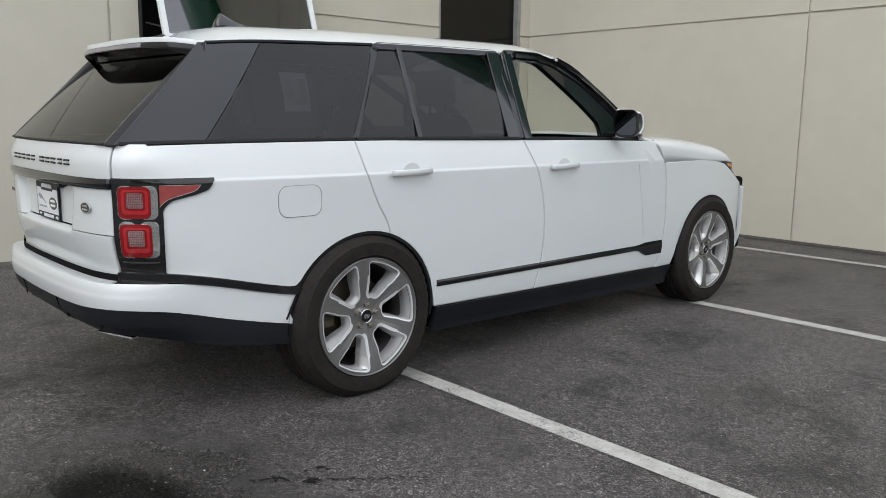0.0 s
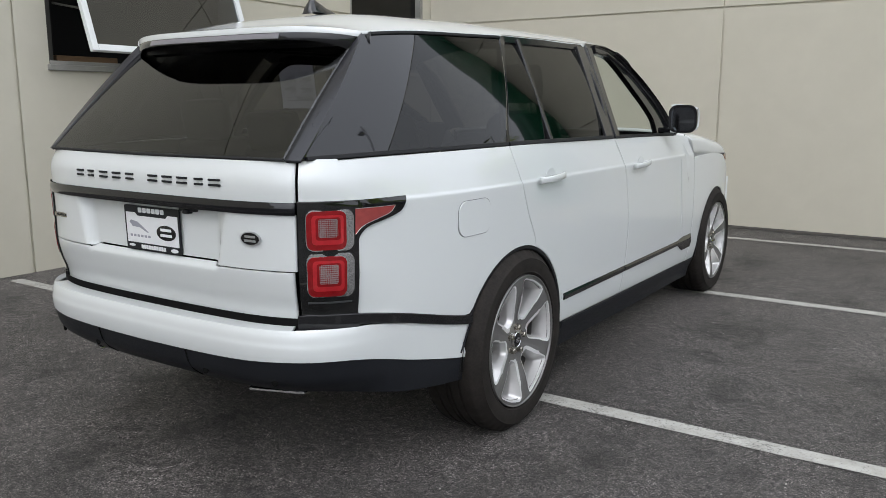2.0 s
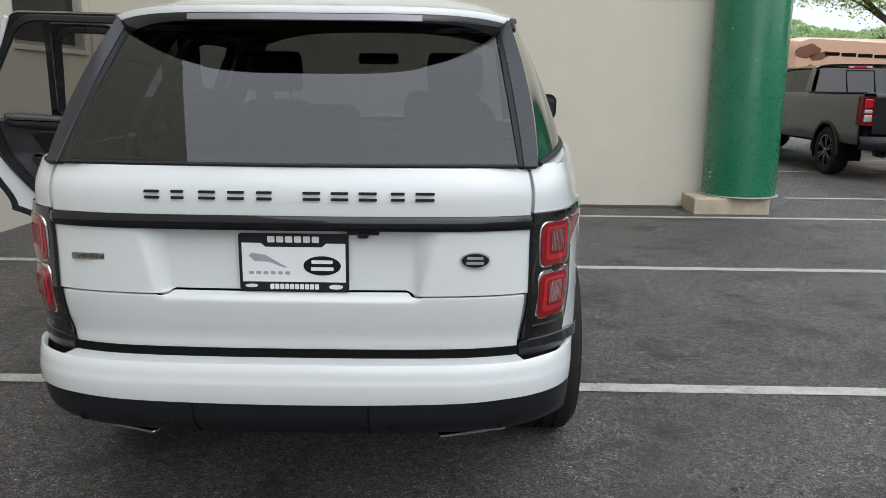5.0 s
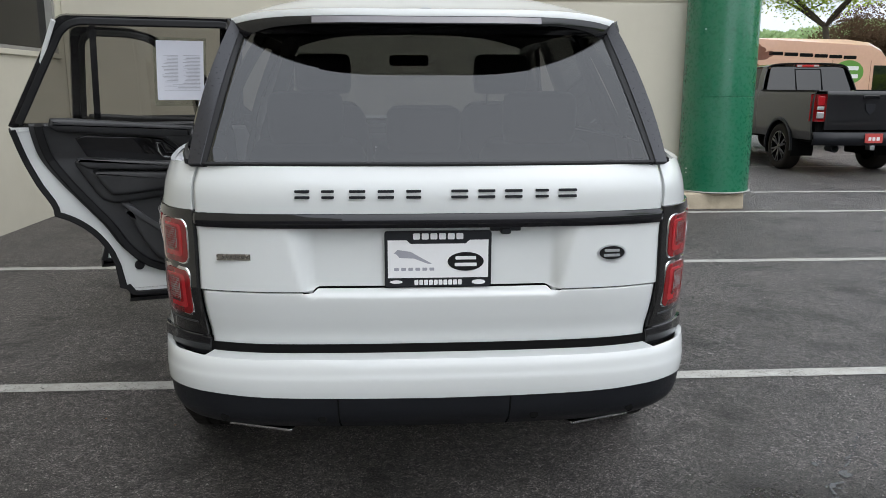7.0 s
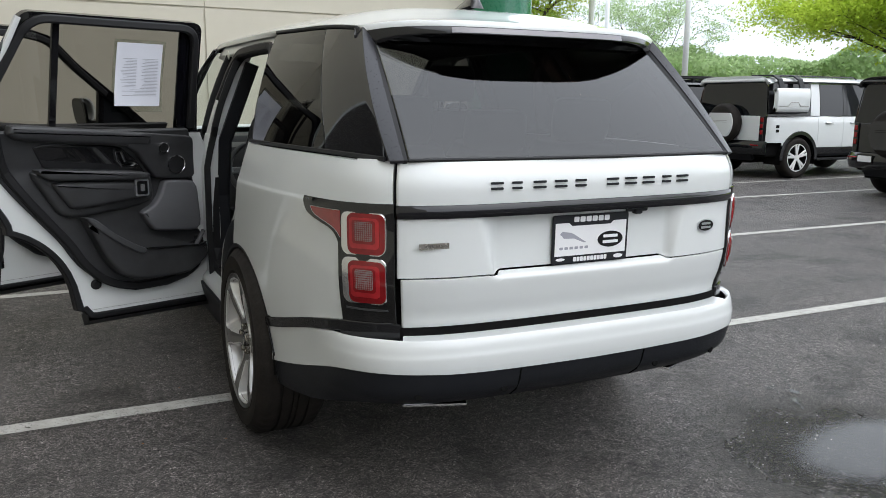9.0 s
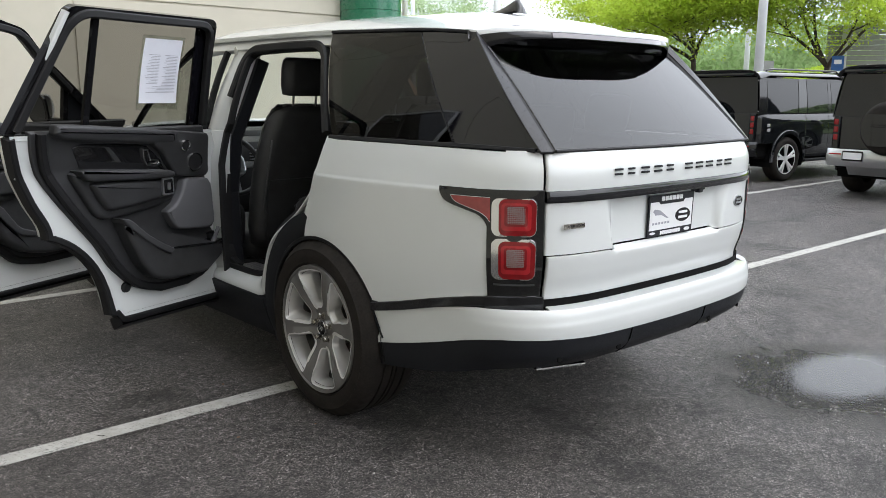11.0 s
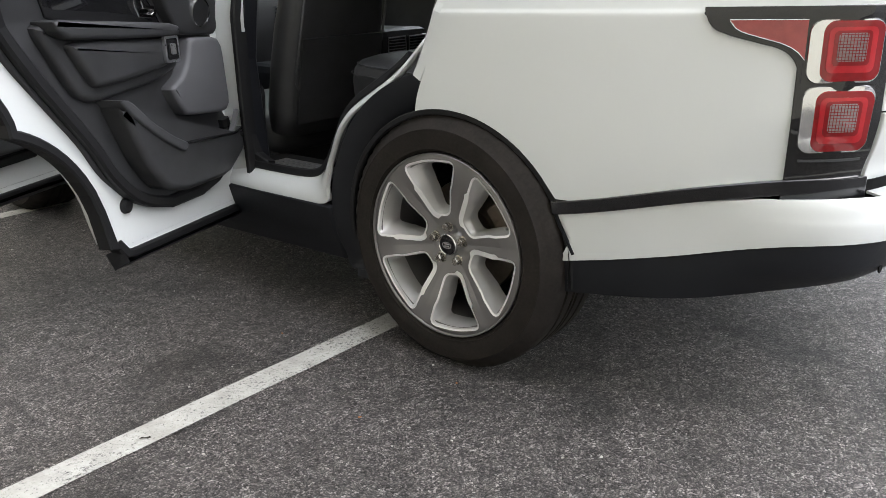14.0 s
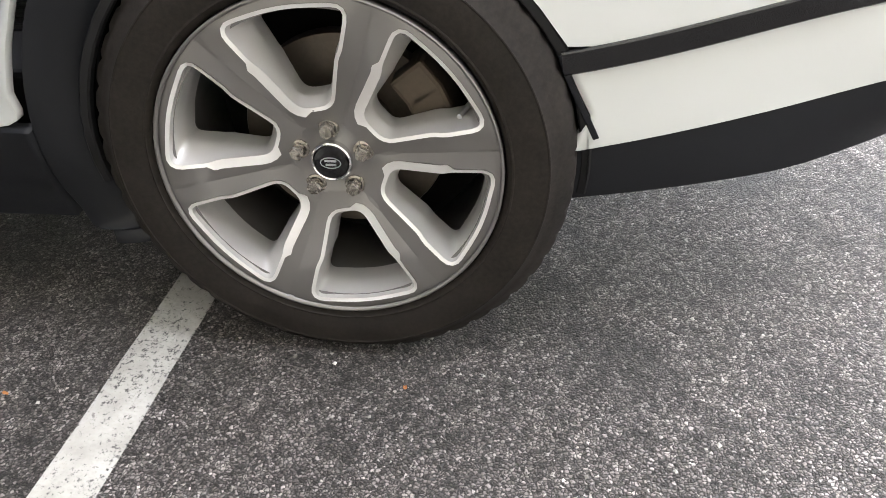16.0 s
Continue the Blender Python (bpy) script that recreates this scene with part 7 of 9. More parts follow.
def wheel(side, yc, turn):
    m = Matrix.Translation((side * HUBX, yc, HUB_Z)) @ pose(0, 0, 0, 0, 90 * side, 0)
    bm = bmesh.new()
    lathe(bm, [(0.280, 0.138), (0.283, 0.143), (0.286, 0.142), (0.286, 0.120), (0.268, 0.110), (0.258, 0.05), (0.255, -0.10), (0.285, -0.12), (0.29, -0.13)], m, 72)
    w = part("wheel", bm, RIM_GREY, car, "grey and silver six spoke alloy wheel", True)
    # tyre
    bm = bmesh.new()
    R = RADIUS

    def tread(r, h, k):
        if r > R - 0.022 and abs(h) > 0.085:
            return -0.0045 if k % 4 == 0 else 0.0
        return 0.0

    prof = [(0.285, 0.118), (0.291, 0.136), (0.297, 0.1405), (0.2985, 0.1435), (0.3005, 0.1435), (0.302, 0.1425), (0.318, 0.1450), (0.340, 0.1460), (0.354, 0.1440), (0.3555, 0.1450), (0.3575, 0.1445), (0.359, 0.1415), (0.373, 0.130), (R - 0.004, 0.112), (R - 0.001, 0.100), (R, 0.080)]
    groove = [(R, 0.062), (R - 0.008, 0.060), (R - 0.008, 0.050), (R, 0.048), (R, 0.018), (R - 0.008, 0.016), (R - 0.008, 0.006), (R, 0.004)]
    half = prof + groove
    full = half + [(r, -h) for r, h in half[::-1]]
    rings = lathe(bm, full, m, 200, tread)
    for f in bm.faces:
        f.smooth = True
    for v in bm.verts:
        if v.co.z < 0.020:
            v.co.z = 0.017
    ty = part("tyre", bm, TYRE, w, "dusty black rubber tyre", "edges")
    # raised marks on the side wall in place of the lettering
    bm = bmesh.new()
    for a0, a1, r in ((-28, 34, 0.338), (148, 196, 0.338), (70, 84, 0.318), (230, 246, 0.318), (300, 309, 0.318), (110, 118, 0.318)):
        n = max(int((a1 - a0) / 7.5), 1)
        for k in range(n):
            b0, b1 = a0 + (a1 - a0) * k / n, a0 + (a1 - a0) * (k + 0.72) / n
            hh = 0.012 if r > 0.33 else 0.005
            for rr in ((r - hh, r - hh + 0.004), (r + hh - 0.004, r + hh)) if r > 0.33 else ((r - 0.002, r + 0.002),):
                q = []
                for t in np.linspace(b0, b1, 4):
                    q.append([bm.verts.new(m @ Vector((x * math.cos(radians(t)), x * math.sin(radians(t)), 0.1470 if r > 0.33 else 0.1460))) for x in rr])
                for e, g in zip(q, q[1:]):
                    bm.faces.new((e[0], g[0], g[1], e[1]))
    marks = part("sidewall_mark", bm, TYRE, ty, "raised black marks")
    marks["kind"] = "stuff"
    # spoke face, one sector at a time
    face, bright, wall = bmesh.new(), bmesh.new(), bmesh.new()
    for k in range(6):
        a = radians(60 * k + turn)
        rot = Matrix.Rotation(a, 4, "Z")
        inner = window_outline()
        # the bright edge is broader along the inner part of one side
        mid = [p.lerp(q, smooth01(0.191, 0.181, p.x) if p.y > 0.012 else 0.0) for p, q in zip(window_outline(grow=0.0065), window_outline(grow=0.016))]
        # the pocket falls gently from the broad side and steeply from the other
        deep = []
        for p in inner:
            k = (p.x - 0.096) / 0.160
            y = p.y * (0.90 if p.y < 0 else 1 - 0.30 * smooth01(-0.05, 0.75, k) * smooth01(0.0, 0.03, p.y))
            deep.append(Vector((p.x + 0.013 * (1 - k) - 0.007 * k, y)))
        c = Vector((0.185, 0.0))
        edge = []
        for p in mid:
            d = (p - c).normalized()
            best = 1.0
            for ang in (30, -30):
                nr = Vector((-math.sin(radians(ang)), math.cos(radians(ang)))) * (1 if ang > 0 else -1)
                den = d.dot(nr)
                if den > 1e-6:
                    best = min(best, (0 - c.dot(nr)) / den)
            lo, hi = 0.0, best
            for _ in range(26):
                t = (lo + hi) / 2
                if (c + d * t).length > 0.281 or (c + d * t).length < 0.062:
                    hi = t
                else:
                    lo = t
            q = c + d * lo
            if (q - c).length < (p - c).length:
                q = p + d * 0.001
            edge.append(q)
        arm = Matrix.Rotation(radians(30), 4, "Z")
        rows = [[face.verts.new(m @ rot @ arm @ Vector((r, w * e, 0.1165 + dish(r)))) for e in (-1, 1)] for r, w in ((0.066, 0.012), (0.15, 0.020), (0.20, 0.026), (0.252, 0.030), (0.281, 0.045))]
        for r0, r1 in zip(rows, rows[1:]):
            face.faces.new((r0[0], r1[0], r1[1], r0[1]))
        put = lambda bm, p, z: bm.verts.new(m @ rot @ Vector((p.x, p.y, z)))
        n = len(inner)
        fi = [put(face, p, 0.121 + dish(p.length)) for p in mid]
        fe = [put(face, p, 0.118 + dish(p.length) * 1.05) for p in edge]
        bi = [put(bright, p, 0.1205 + dish(p.length)) for p in inner]
        bo = [put(bright, p, 0.1225 + dish(p.length)) for p in mid]
        wi = [put(wall, p, 0.1205 + dish(p.length)) for p in inner]
        ring = [wi]
        for share, fall in ((0.06, 0.10), (0.45, 0.45), (0.84, 0.80), (0.95, 0.92), (1.0, 1.05)):
            ring.append([put(wall, p + (q - p) * share, 0.1205 + dish(p.length) - fall * (0.034 + dish(p.length))) for p, q in zip(inner, deep)])
        ring.append([put(wall, q, 0.052) for q in deep])
        for i in range(n):
            j = (i + 1) % n
            face.faces.new((fe[i], fe[j], fi[j], fi[i]))
            bright.faces.new((bo[i], bo[j], bi[j], bi[i]))
            for u, v in zip(ring, ring[1:]):
                wall.faces.new((u[i], u[j], v[j], v[i]))
    lathe(face, [(0.0, 0.100), (0.064, 0.100), (0.066, 0.1015), (0.090, 0.1010)], m, 48)
    lathe(face, [(0.258, 0.1265), (0.280, 0.1310), (0.2830, 0.139)], m, 72)
    part("spoke_face", face, RIM_GREY, w, "satin grey spokes", "edges")
    part("machined_edge", bright, RIM_BRIGHT, w, "bright machined window edges", "edges")
    part("spoke_pocket", wall, RIM_WALL, w, "silver spoke pockets", "edges")
    # hub cap and nuts
    bm = bmesh.new()
    lathe(bm, [(0.0345, 0.090), (0.0345, 0.112), (0.032, 0.114), (0.030, 0.1125)], m, 40)
    part("hub_ring", bm, CHROME, w)
    bm = bmesh.new()
    lathe(bm, [(0.0305, 0.110), (0.028, 0.1135), (0.0, 0.1145)], m, 40)
    cap = part("hub_cap", bm, GLOSS_BLACK, w, "gloss black hub cap")
    bm = bmesh.new()
    mo = m @ pose(0, 0, 0.1146, 0, 0, 90)
    ring_o, ring_i = oval(0.036, 0.021, 28), oval(0.032, 0.017, 28)
    a = [bm.verts.new(mo @ Vector((x, y, 0.0006))) for x, y in ring_o]
    b = [bm.verts.new(mo @ Vector((x, y, 0.0006))) for x, y in ring_i]
    for k in range(28):
        bm.faces.new((a[k], a[(k + 1) % 28], b[(k + 1) % 28], b[k]))
    for w2, y in ((0.018, 0.0035), (0.020, -0.0035)):
        outline_prism(bm, rounded(w2, 0.004, 0.001, 2, 0, y), 0.0007, mo)
    part("cap_mark", bm, SATIN_SILVER, cap)
    for k in range(5):
        a = radians(72 * k + turn - 9)
        c = Vector((0.057 * math.cos(a), 0.057 * math.sin(a), 0))
        bm = bmesh.new()
        lathe(bm, [(0.0178, 0.0995), (0.0172, 0.1025), (0.0130, 0.1035)], m @ Matrix.Translation(c), 18)
        lathe(bm, [(0.0128, 0.100), (0.0128, 0.1190), (0.0108, 0.1225), (0.0, 0.1228)], m @ Matrix.Translation(c) @ pose(0, 0, 0, 0, 0, 17 * k), 6)
        part("wheel_nut", bm, STEEL, w, "steel wheel nut")
    # brake behind the spokes
    bm = bmesh.new()
    lathe(bm, [(0.08, 0.0), (0.178, 0.0), (0.180, -0.004), (0.180, -0.028), (0.08, -0.03)], m, 56)
    lathe(bm, [(0.0, 0.035), (0.085, 0.035), (0.092, 0.0)], m, 40)
    part("brake_disc", bm, BRAKE_METAL, w, "worn brake disc", "edges")
    bm = bmesh.new()
    ca = radians(-66 if side < 0 else -100)
    for da in (-14, 0, 14):
        mc = m @ Matrix.Rotation(ca + radians(da), 4, "Z")
        box(bm, 0.135, 0.205, -0.032, 0.032, -0.05, 0.040, 0.008, mc)
    part("brake_caliper", bm, CALIPER, w, "rust coloured brake caliper")
    bm = bmesh.new()
    mv = m @ Matrix.Rotation(radians(turn - 78), 4, "Z")
    tube(bm, [mv @ Vector((0.245, 0.0, 0.055)), mv @ Vector((0.228, 0.0, 0.105))], 0.0045, 8)
    part("valve", bm, SATIN_SILVER, w)
    bm = bmesh.new()
    lathe(bm, [(0.0, -0.10), (0.256, -0.10)], m, 40)
    part("wheel_back", bm, SHADOW_BLACK, w)
    return w


wheel(1, REAR_Y, 38)
wheel(-1, REAR_Y, 10)
wheel(1, FRONT_Y, 20)
wheel(-1, FRONT_Y, 0)

# ---- parked vehicles behind ----
def simple_wheel(parent, x, y, side, r=0.39, w=0.26, spokes=5, rim_mat=None, tyre_only=False):
    m = Matrix.Translation((x, y, r)) @ pose(0, 0, 0, -90 * side, 0, 0)
    bm = bmesh.new()
    lathe(bm, [(r * 0.68, w / 2 - 0.02), (r * 0.80, w / 2), (r * 0.93, w / 2 - 0.01), (r, w / 2 - 0.05), (r, -w / 2 + 0.05), (r * 0.93, -w / 2), (r * 0.6, -w / 2)], m, 40)
    t = part("wheel", bm, TYRE, parent, "black tyre on an alloy rim", True)
    bm = bmesh.new()
    lathe(bm, [(r * 0.69, w / 2 - 0.012), (r * 0.66, w / 2 - 0.02), (r * 0.62, w / 2 - 0.06), (r * 0.60, -0.02), (0.0, -0.02)], m, 40)
    part("rim", bm, SHADOW_BLACK, t)
    bm = bmesh.new()
    lathe(bm, [(r * 0.68, w / 2 - 0.016), (r * 0.63, w / 2 - 0.016)], m, 40)
    for k in range(spokes):
        a = 2 * math.pi * k / spokes + 0.4
        for da in (-0.16, 0.16):
            strip(bm, [m @ Vector((0.05 * math.cos(a), 0.05 * math.sin(a), w / 2 - 0.03)), m @ Vector((r * 0.66 * math.cos(a + da), r * 0.66 * math.sin(a + da), w / 2 - 0.02))], m.to_3x3() @ Vector((0, 0, 1)), 0.045, 0.02)
    lathe(bm, [(0.0, w / 2 - 0.015), (0.06, w / 2 - 0.02), (0.065, w / 2 - 0.04)], m, 16)
    part("spokes", bm, rim_mat or RIM_BRIGHT, t)


def slab(bm, profile, y0, y1, inset=0.0, round_to=0.05):
    """A solid from a side outline in xz, between two widths, with softened sides."""
    rows = []
    c = Vector((sum(p[0] for p in profile) / len(profile), sum(p[1] for p in profile) / len(profile)))
    for y, k in ((y0, 1), (y0 + round_to, 0), (y1 - round_to, 0), (y1, 1)):
        row = []
        for x, z in profile:
            d = Vector((x, z)) - c
            q = c + d * (1 - (round_to * 0.8 / max(d.length, 0.1)) * k)
            row.append(bm.verts.new((q.x, y, q.y)))
        rows.append(row)
    n = len(profile)
    for a, b in zip(rows, rows[1:]):
        for k in range(n):
            bm.faces.new((a[k], a[(k + 1) % n], b[(k + 1) % n], b[k]))
    bm.faces.new(rows[0][::-1])
    bm.faces.new(rows[-1])


LATERAL = spline((0.42, 0.52, 0.66, 0.85, 1.02, 1.14, 1.20), (-0.05, -0.015, 0.0, 0.004, 0.0, -0.012, -0.035))


def vehicle_side(v, name, x0, x1, low, high, W, paint, sd, ends, label="", n=(26, 10), scale=1.0):
    """A panel of a parked vehicle's side between two seams; ends: where its nose and tail draw in."""

    def f(u, w):
        x = x0 + 0.004 + (x1 - x0 - 0.008) * u
        z = low(x) + (high(x) - low(x)) * w
        y = W + LATERAL(z / scale) - 0.13 * smooth01(ends[0] + 0.22, ends[0] - 0.02, x) ** 2 - 0.20 * smooth01(ends[1] - 0.5, ends[1], x) ** 2
        return Vector((x, sd * y, z))

    bm = bmesh.new()
    shell(bm, f, n[0], n[1], 0.02, flip=sd > 0)
    return part(name, bm, paint, v, label, True)


def arch_low(base, centres, r, zc):
    def low(x):
        for c in centres:
            if abs(x - c) < r:
                return max(base, zc + math.sqrt(r * r - (x - c) ** 2))
        return base

    return low


def arch_trim(v, x, W, sd, r, zc, w, mat):
    bm = bmesh.new()
    pts = [(x + r * math.cos(a), sd * (W + 0.004), zc + r * math.sin(a)) for a in np.linspace(-0.1, math.pi + 0.1, 22)]
    strip(bm, pts, Vector((0, sd, 0)), w, 0.035)
    part("wheel_arch_trim", bm, mat, v)
    bm = bmesh.new()
    rings = [[bm.verts.new((x + (r + 0.01) * math.cos(a), sd * y, zc + (r + 0.01) * math.sin(a))) for a in np.linspace(-0.3, math.pi + 0.3, 20)] for y in (W - 0.01, W - 0.42)]
    for k in range(19):
        bm.faces.new((rings[0][k], rings[0][k + 1], rings[1][k + 1], rings[1][k]))
    bm.faces.new(rings[1])
    part("wheel_arch_liner", bm, SHADOW_BLACK, v)


def side_pane(v, name, corners, y_low, y_high, z_low, z_high, sd, mat, proud=0.0):
    """A flat window or cover between four x values: rear low, front low, front high, rear high."""
    a, b, c, d = corners

    def f(u, w):
        x = (a + (b - a) * u) * (1 - w) + (d + (c - d) * u) * w
        z = z_low + (z_high - z_low) * w
        return Vector((x, sd * (y_low + (y_high - y_low) * w + 0.012 * math.sin(math.pi * w) + proud), z))

    bm = bmesh.new()
    shell(bm, f, 6, 5, 0.012, flip=sd > 0)
    return part(name, bm, mat, v, "", True)


def boxy_suv(m, paint, label, rack=False, side_box=False, spare=None, silver=False):
    """Tall boxy four by four; x ahead, y to its left, rear axle at x = 0."""
    s = thing("parked_suv", m, label, "car", "vehicles parked in a row")
    W, ends = 0.985, (-0.86, 3.86)
    low = arch_low(0.52, (0.0, 3.02), 0.475, 0.41)
    top = lambda x: 1.20 - 0.05 * smooth01(2.3, 3.8, x)
    lower = BLACK_PAINT
    for sd in (1, -1):
        vehicle_side(s, "rear_quarter", -0.86, 0.50, lambda x: max(low(x), 0.70 if x < -0.45 else 0), top, W, paint, sd, ends, n=(30, 10))
        vehicle_side(s, "rear_door", 0.50, 1.22, lambda x: max(low(x), 0.60), top, W, paint, sd, ends)
        vehicle_side(s, "front_door", 1.22, 2.26, lambda x: max(low(x), 0.60), top, W, paint, sd, ends)
        vehicle_side(s, "front_fender", 2.26, 3.84, low, top, W, paint, sd, ends, n=(30, 10))
        vehicle_side(s, "sill_cladding", 0.44, 2.60, const(0.42), const(0.60), W - 0.01, lower, sd, (-9, 9))
        bm = bmesh.new()
        box(bm, 0.50, 2.55, sd * (W - 0.02) - 0.06, sd * (W - 0.02) + 0.06, 0.34, 0.385, 0.012)
        part("side_step", bm, SATIN_SILVER if silver else MATT_BLACK, s)
        for x in (0.0, 3.02):
            arch_trim(s, x, W, sd, 0.475, 0.41, 0.075, lower)
            simple_wheel(s, x, sd * (W - 0.13), sd, 0.40, 0.26, 5, BLACK_PAINT if paint is NAVY_PAINT else RIM_BRIGHT)
        yl, yh = W - 0.045, W - 0.135
        panes = [("quarter_window", (-0.62, 0.30, 0.33, -0.58), CAR_GLASS), ("body_pillar", (0.31, 0.56, 0.57, 0.34), paint), ("door_glass", (0.58, 1.24, 1.24, 0.59), CAR_GLASS), ("middle_pillar", (1.25, 1.35, 1.34, 1.25), GLOSS_BLACK), ("door_glass", (1.36, 2.36, 1.98, 1.35), CAR_GLASS)]
        for name, c, mt in panes:
            side_pane(s, name, c, yl, yh, 1.215, 1.83, sd, mt, 0.004 if name == "body_pillar" else 0.0)
        side_pane(s, "rear_pillar", (-0.85, -0.63, -0.59, -0.79), yl, yh, 1.205, 1.85, sd, GLOSS_BLACK)
        bm = bmesh.new()
        tube(bm, [(2.42, sd * (W - 0.05), 1.19), (2.06, sd * (W - 0.14), 1.87)], 0.05, 8)
        part("front_pillar", bm, GLOSS_BLACK, s, "", True)
        for k in range(3):
            bm = bmesh.new()
            box(bm, -0.905, -0.85, sd * 0.845 - 0.035, sd * 0.845 + 0.035, 0.86 + 0.115 * k, 0.95 + 0.115 * k, 0.012)
            part("tail_lamp", bm, LAMP_DARKRED, s, "small dark red square tail lamp")
        bm = bmesh.new()
        box(bm, -0.895, -0.80, sd * 0.84 - 0.055, sd * 0.84 + 0.055, 0.72, 1.22, 0.02)
        part("lamp_column", bm, GLOSS_BLACK, s)
        for k in range(2):
            bm = bmesh.new()
            box(bm, -0.66, -0.58, sd * W - 0.012, sd * W + 0.009, 0.90 + 0.085 * k, 0.955 + 0.085 * k, 0.006)
            part("side_lamp", bm, LAMP_CLEAR if paint is not WHITE_PAINT else GLOSS_BLACK, s)
        for x in (0.70, 1.42):
            bm = bmesh.new()
            strip(bm, [(x, sd * (W + 0.012), 1.075), (x + 0.2, sd * (W + 0.012), 1.075)], Vector((0, sd, 0)), 0.03, 0.035)
            part("door_handle", bm, paint, s, "", True)
        bm = bmesh.new()
        box(bm, 2.10, 2.24, sd * (W + 0.10) - 0.12, sd * (W + 0.10) + 0.12, 1.20, 1.37, 0.045)
        part("mirror", bm, GLOSS_BLACK, s, "", "edges")
    # inside: dark core, glazed body and roof
    bm = bmesh.new()
    box(bm, -0.80, 3.55, -W + 0.10, W - 0.10, 0.42, 1.17, 0.05)
    part("core", bm, SHADOW_BLACK, s)
    bm = bmesh.new()
    shell(bm, lambda u, w: Vector((-0.86 + 0.065 * w, -0.91 + 1.82 * u - (2 * u - 1) * 0.09 * w, 1.21 + 0.64 * w)), 8, 6, 0.01, flip=True)
    part("rear_window", bm, CAR_GLASS, s, "", True)
    bm = bmesh.new()
    shell(bm, lambda u, w: Vector((2.50 - 0.44 * w, -0.86 + 1.72 * u - (2 * u - 1) * 0.06 * w, 1.20 + 0.67 * w)), 8, 6, 0.01)
    part("windscreen", bm, CAR_GLASS, s, "", True)

    def roof_f(u, w):
        k = abs(2 * u - 1)
        x = -0.86 + 2.98 * w
        z = 1.965 - 0.05 * k**6 - 0.07 * k**24 - 0.05 * smooth01(-0.55, -0.86, x) - 0.06 * smooth01(1.6, 2.12, x)
        return Vector((x, (W - 0.115) * (2 * u - 1), z))

    bm = bmesh.new()
    shell(bm, roof_f, 30, 14, 0.06)
    part("roof", bm, paint if paint is WHITE_PAINT else BLACK_PAINT, s, "", True)
    bm = bmesh.new()
    box(bm, -0.90, -0.78, -0.80, 0.80, 1.86, 1.915, 0.018)
    part("rear_spoiler", bm, paint, s, "", "edges")
    bm = bmesh.new()
    shell(bm, lambda u, w: Vector((2.32 + 1.46 * w - 0.10 * (2 * u - 1) ** 2 * w, (0.92 - 0.05 * w) * (2 * u - 1), 1.20 - 0.03 * w - 0.05 * w**3 + 0.03 * (1 - abs(2 * u - 1) ** 3))), 12, 8, 0.02)
    part("bonnet", bm, paint, s, "", True)
    bm = bmesh.new()
    box(bm, 3.60, 3.86, -0.78, 0.78, 0.42, 1.12, 0.08)
    part("nose", bm, BLACK_PAINT, s, "", "edges")
    # back door, bumper
    bm = bmesh.new()
    shell(bm, lambda u, w: Vector((-0.875 - 0.012 * math.sin(math.pi * u), -0.78 + 1.56 * u, 0.735 + 0.475 * w)), 10, 8, 0.02, flip=True)
    back = part("back_door", bm, paint, s, "", True)
    bm = bmesh.new()
    shell(bm, lambda u, w: Vector((-0.96 - 0.04 * math.sin(math.pi * w) + 0.10 * abs(2 * u - 1) ** 6, -0.96 + 1.92 * u, 0.47 + 0.26 * w)), 20, 6, 0.12, flip=True)
    bump = part("rear_bumper", bm, SATIN_SILVER if silver else BLACK_PAINT, s, "bright silver rear bumper" if silver else "black rear bumper", True)
    bm = bmesh.new()
    shell(bm, lambda u, w: Vector((-0.93 + 0.10 * (1 - w), -0.62 + 1.24 * u, 0.34 + 0.13 * w)), 8, 3, 0.08, flip=True)
    part("underrun", bm, SATIN_SILVER if silver else SATIN_BLACK, bump)
    for y in (-0.78, 0.78):
        bm = bmesh.new()
        strip(bm, [(-0.985, y - 0.09, 0.655), (-0.985, y + 0.09, 0.655)], Vector((-1, 0, 0)), 0.018, 0.012)
        part("reflector", bm, LAMP_RED, bump)
    bm = bmesh.new()
    outline_prism(bm, rounded(0.31, 0.15, 0.01, 2), 0.008, pose(-1.005, 0.50, 0.635, 90, 0, -90))
    plate_s = part("plate", bm, GLOSS_BLACK, bump)
    bm = bmesh.new()
    outline_prism(bm, rounded(0.28, 0.10, 0.01, 2), 0.010, pose(-1.005, 0.50, 0.635, 90, 0, -90))
    part("plate_face", bm, PLATE_WHITE, plate_s, "white dealer plate")
    bm = bmesh.new()
    box(bm, -0.80, 3.4, -0.55, 0.55, 0.30, 0.46, 0.04)
    part("underbody", bm, SHADOW_BLACK, s)
    # spare wheel with its cover
    msp = pose(-0.90, 0.02, 1.06, 0, -90, 0)
    bm = bmesh.new()
    lathe(bm, [(0.0, 0.20), (0.25, 0.20), (0.33, 0.205), (0.375, 0.17), (0.39, 0.12), (0.39, 0.04), (0.37, 0.0)], msp, 44)
    sp = part("spare_wheel", bm, TYRE, back, "spare wheel on the back door", True)
    bm = bmesh.new()
    cover = [(0.335 * math.cos(a), 0.335 * math.sin(a)) for a in np.linspace(0, 2 * math.pi, 49)[:-1]]
    cover = [(max(min(x, 0.20), -0.26), y) for x, y in cover]
    outline_prism(bm, cover, 0.045, msp @ pose(0, 0, 0.185))
    part("spare_cover", bm, spare or BLACK_PAINT, sp, "painted spare wheel cover")
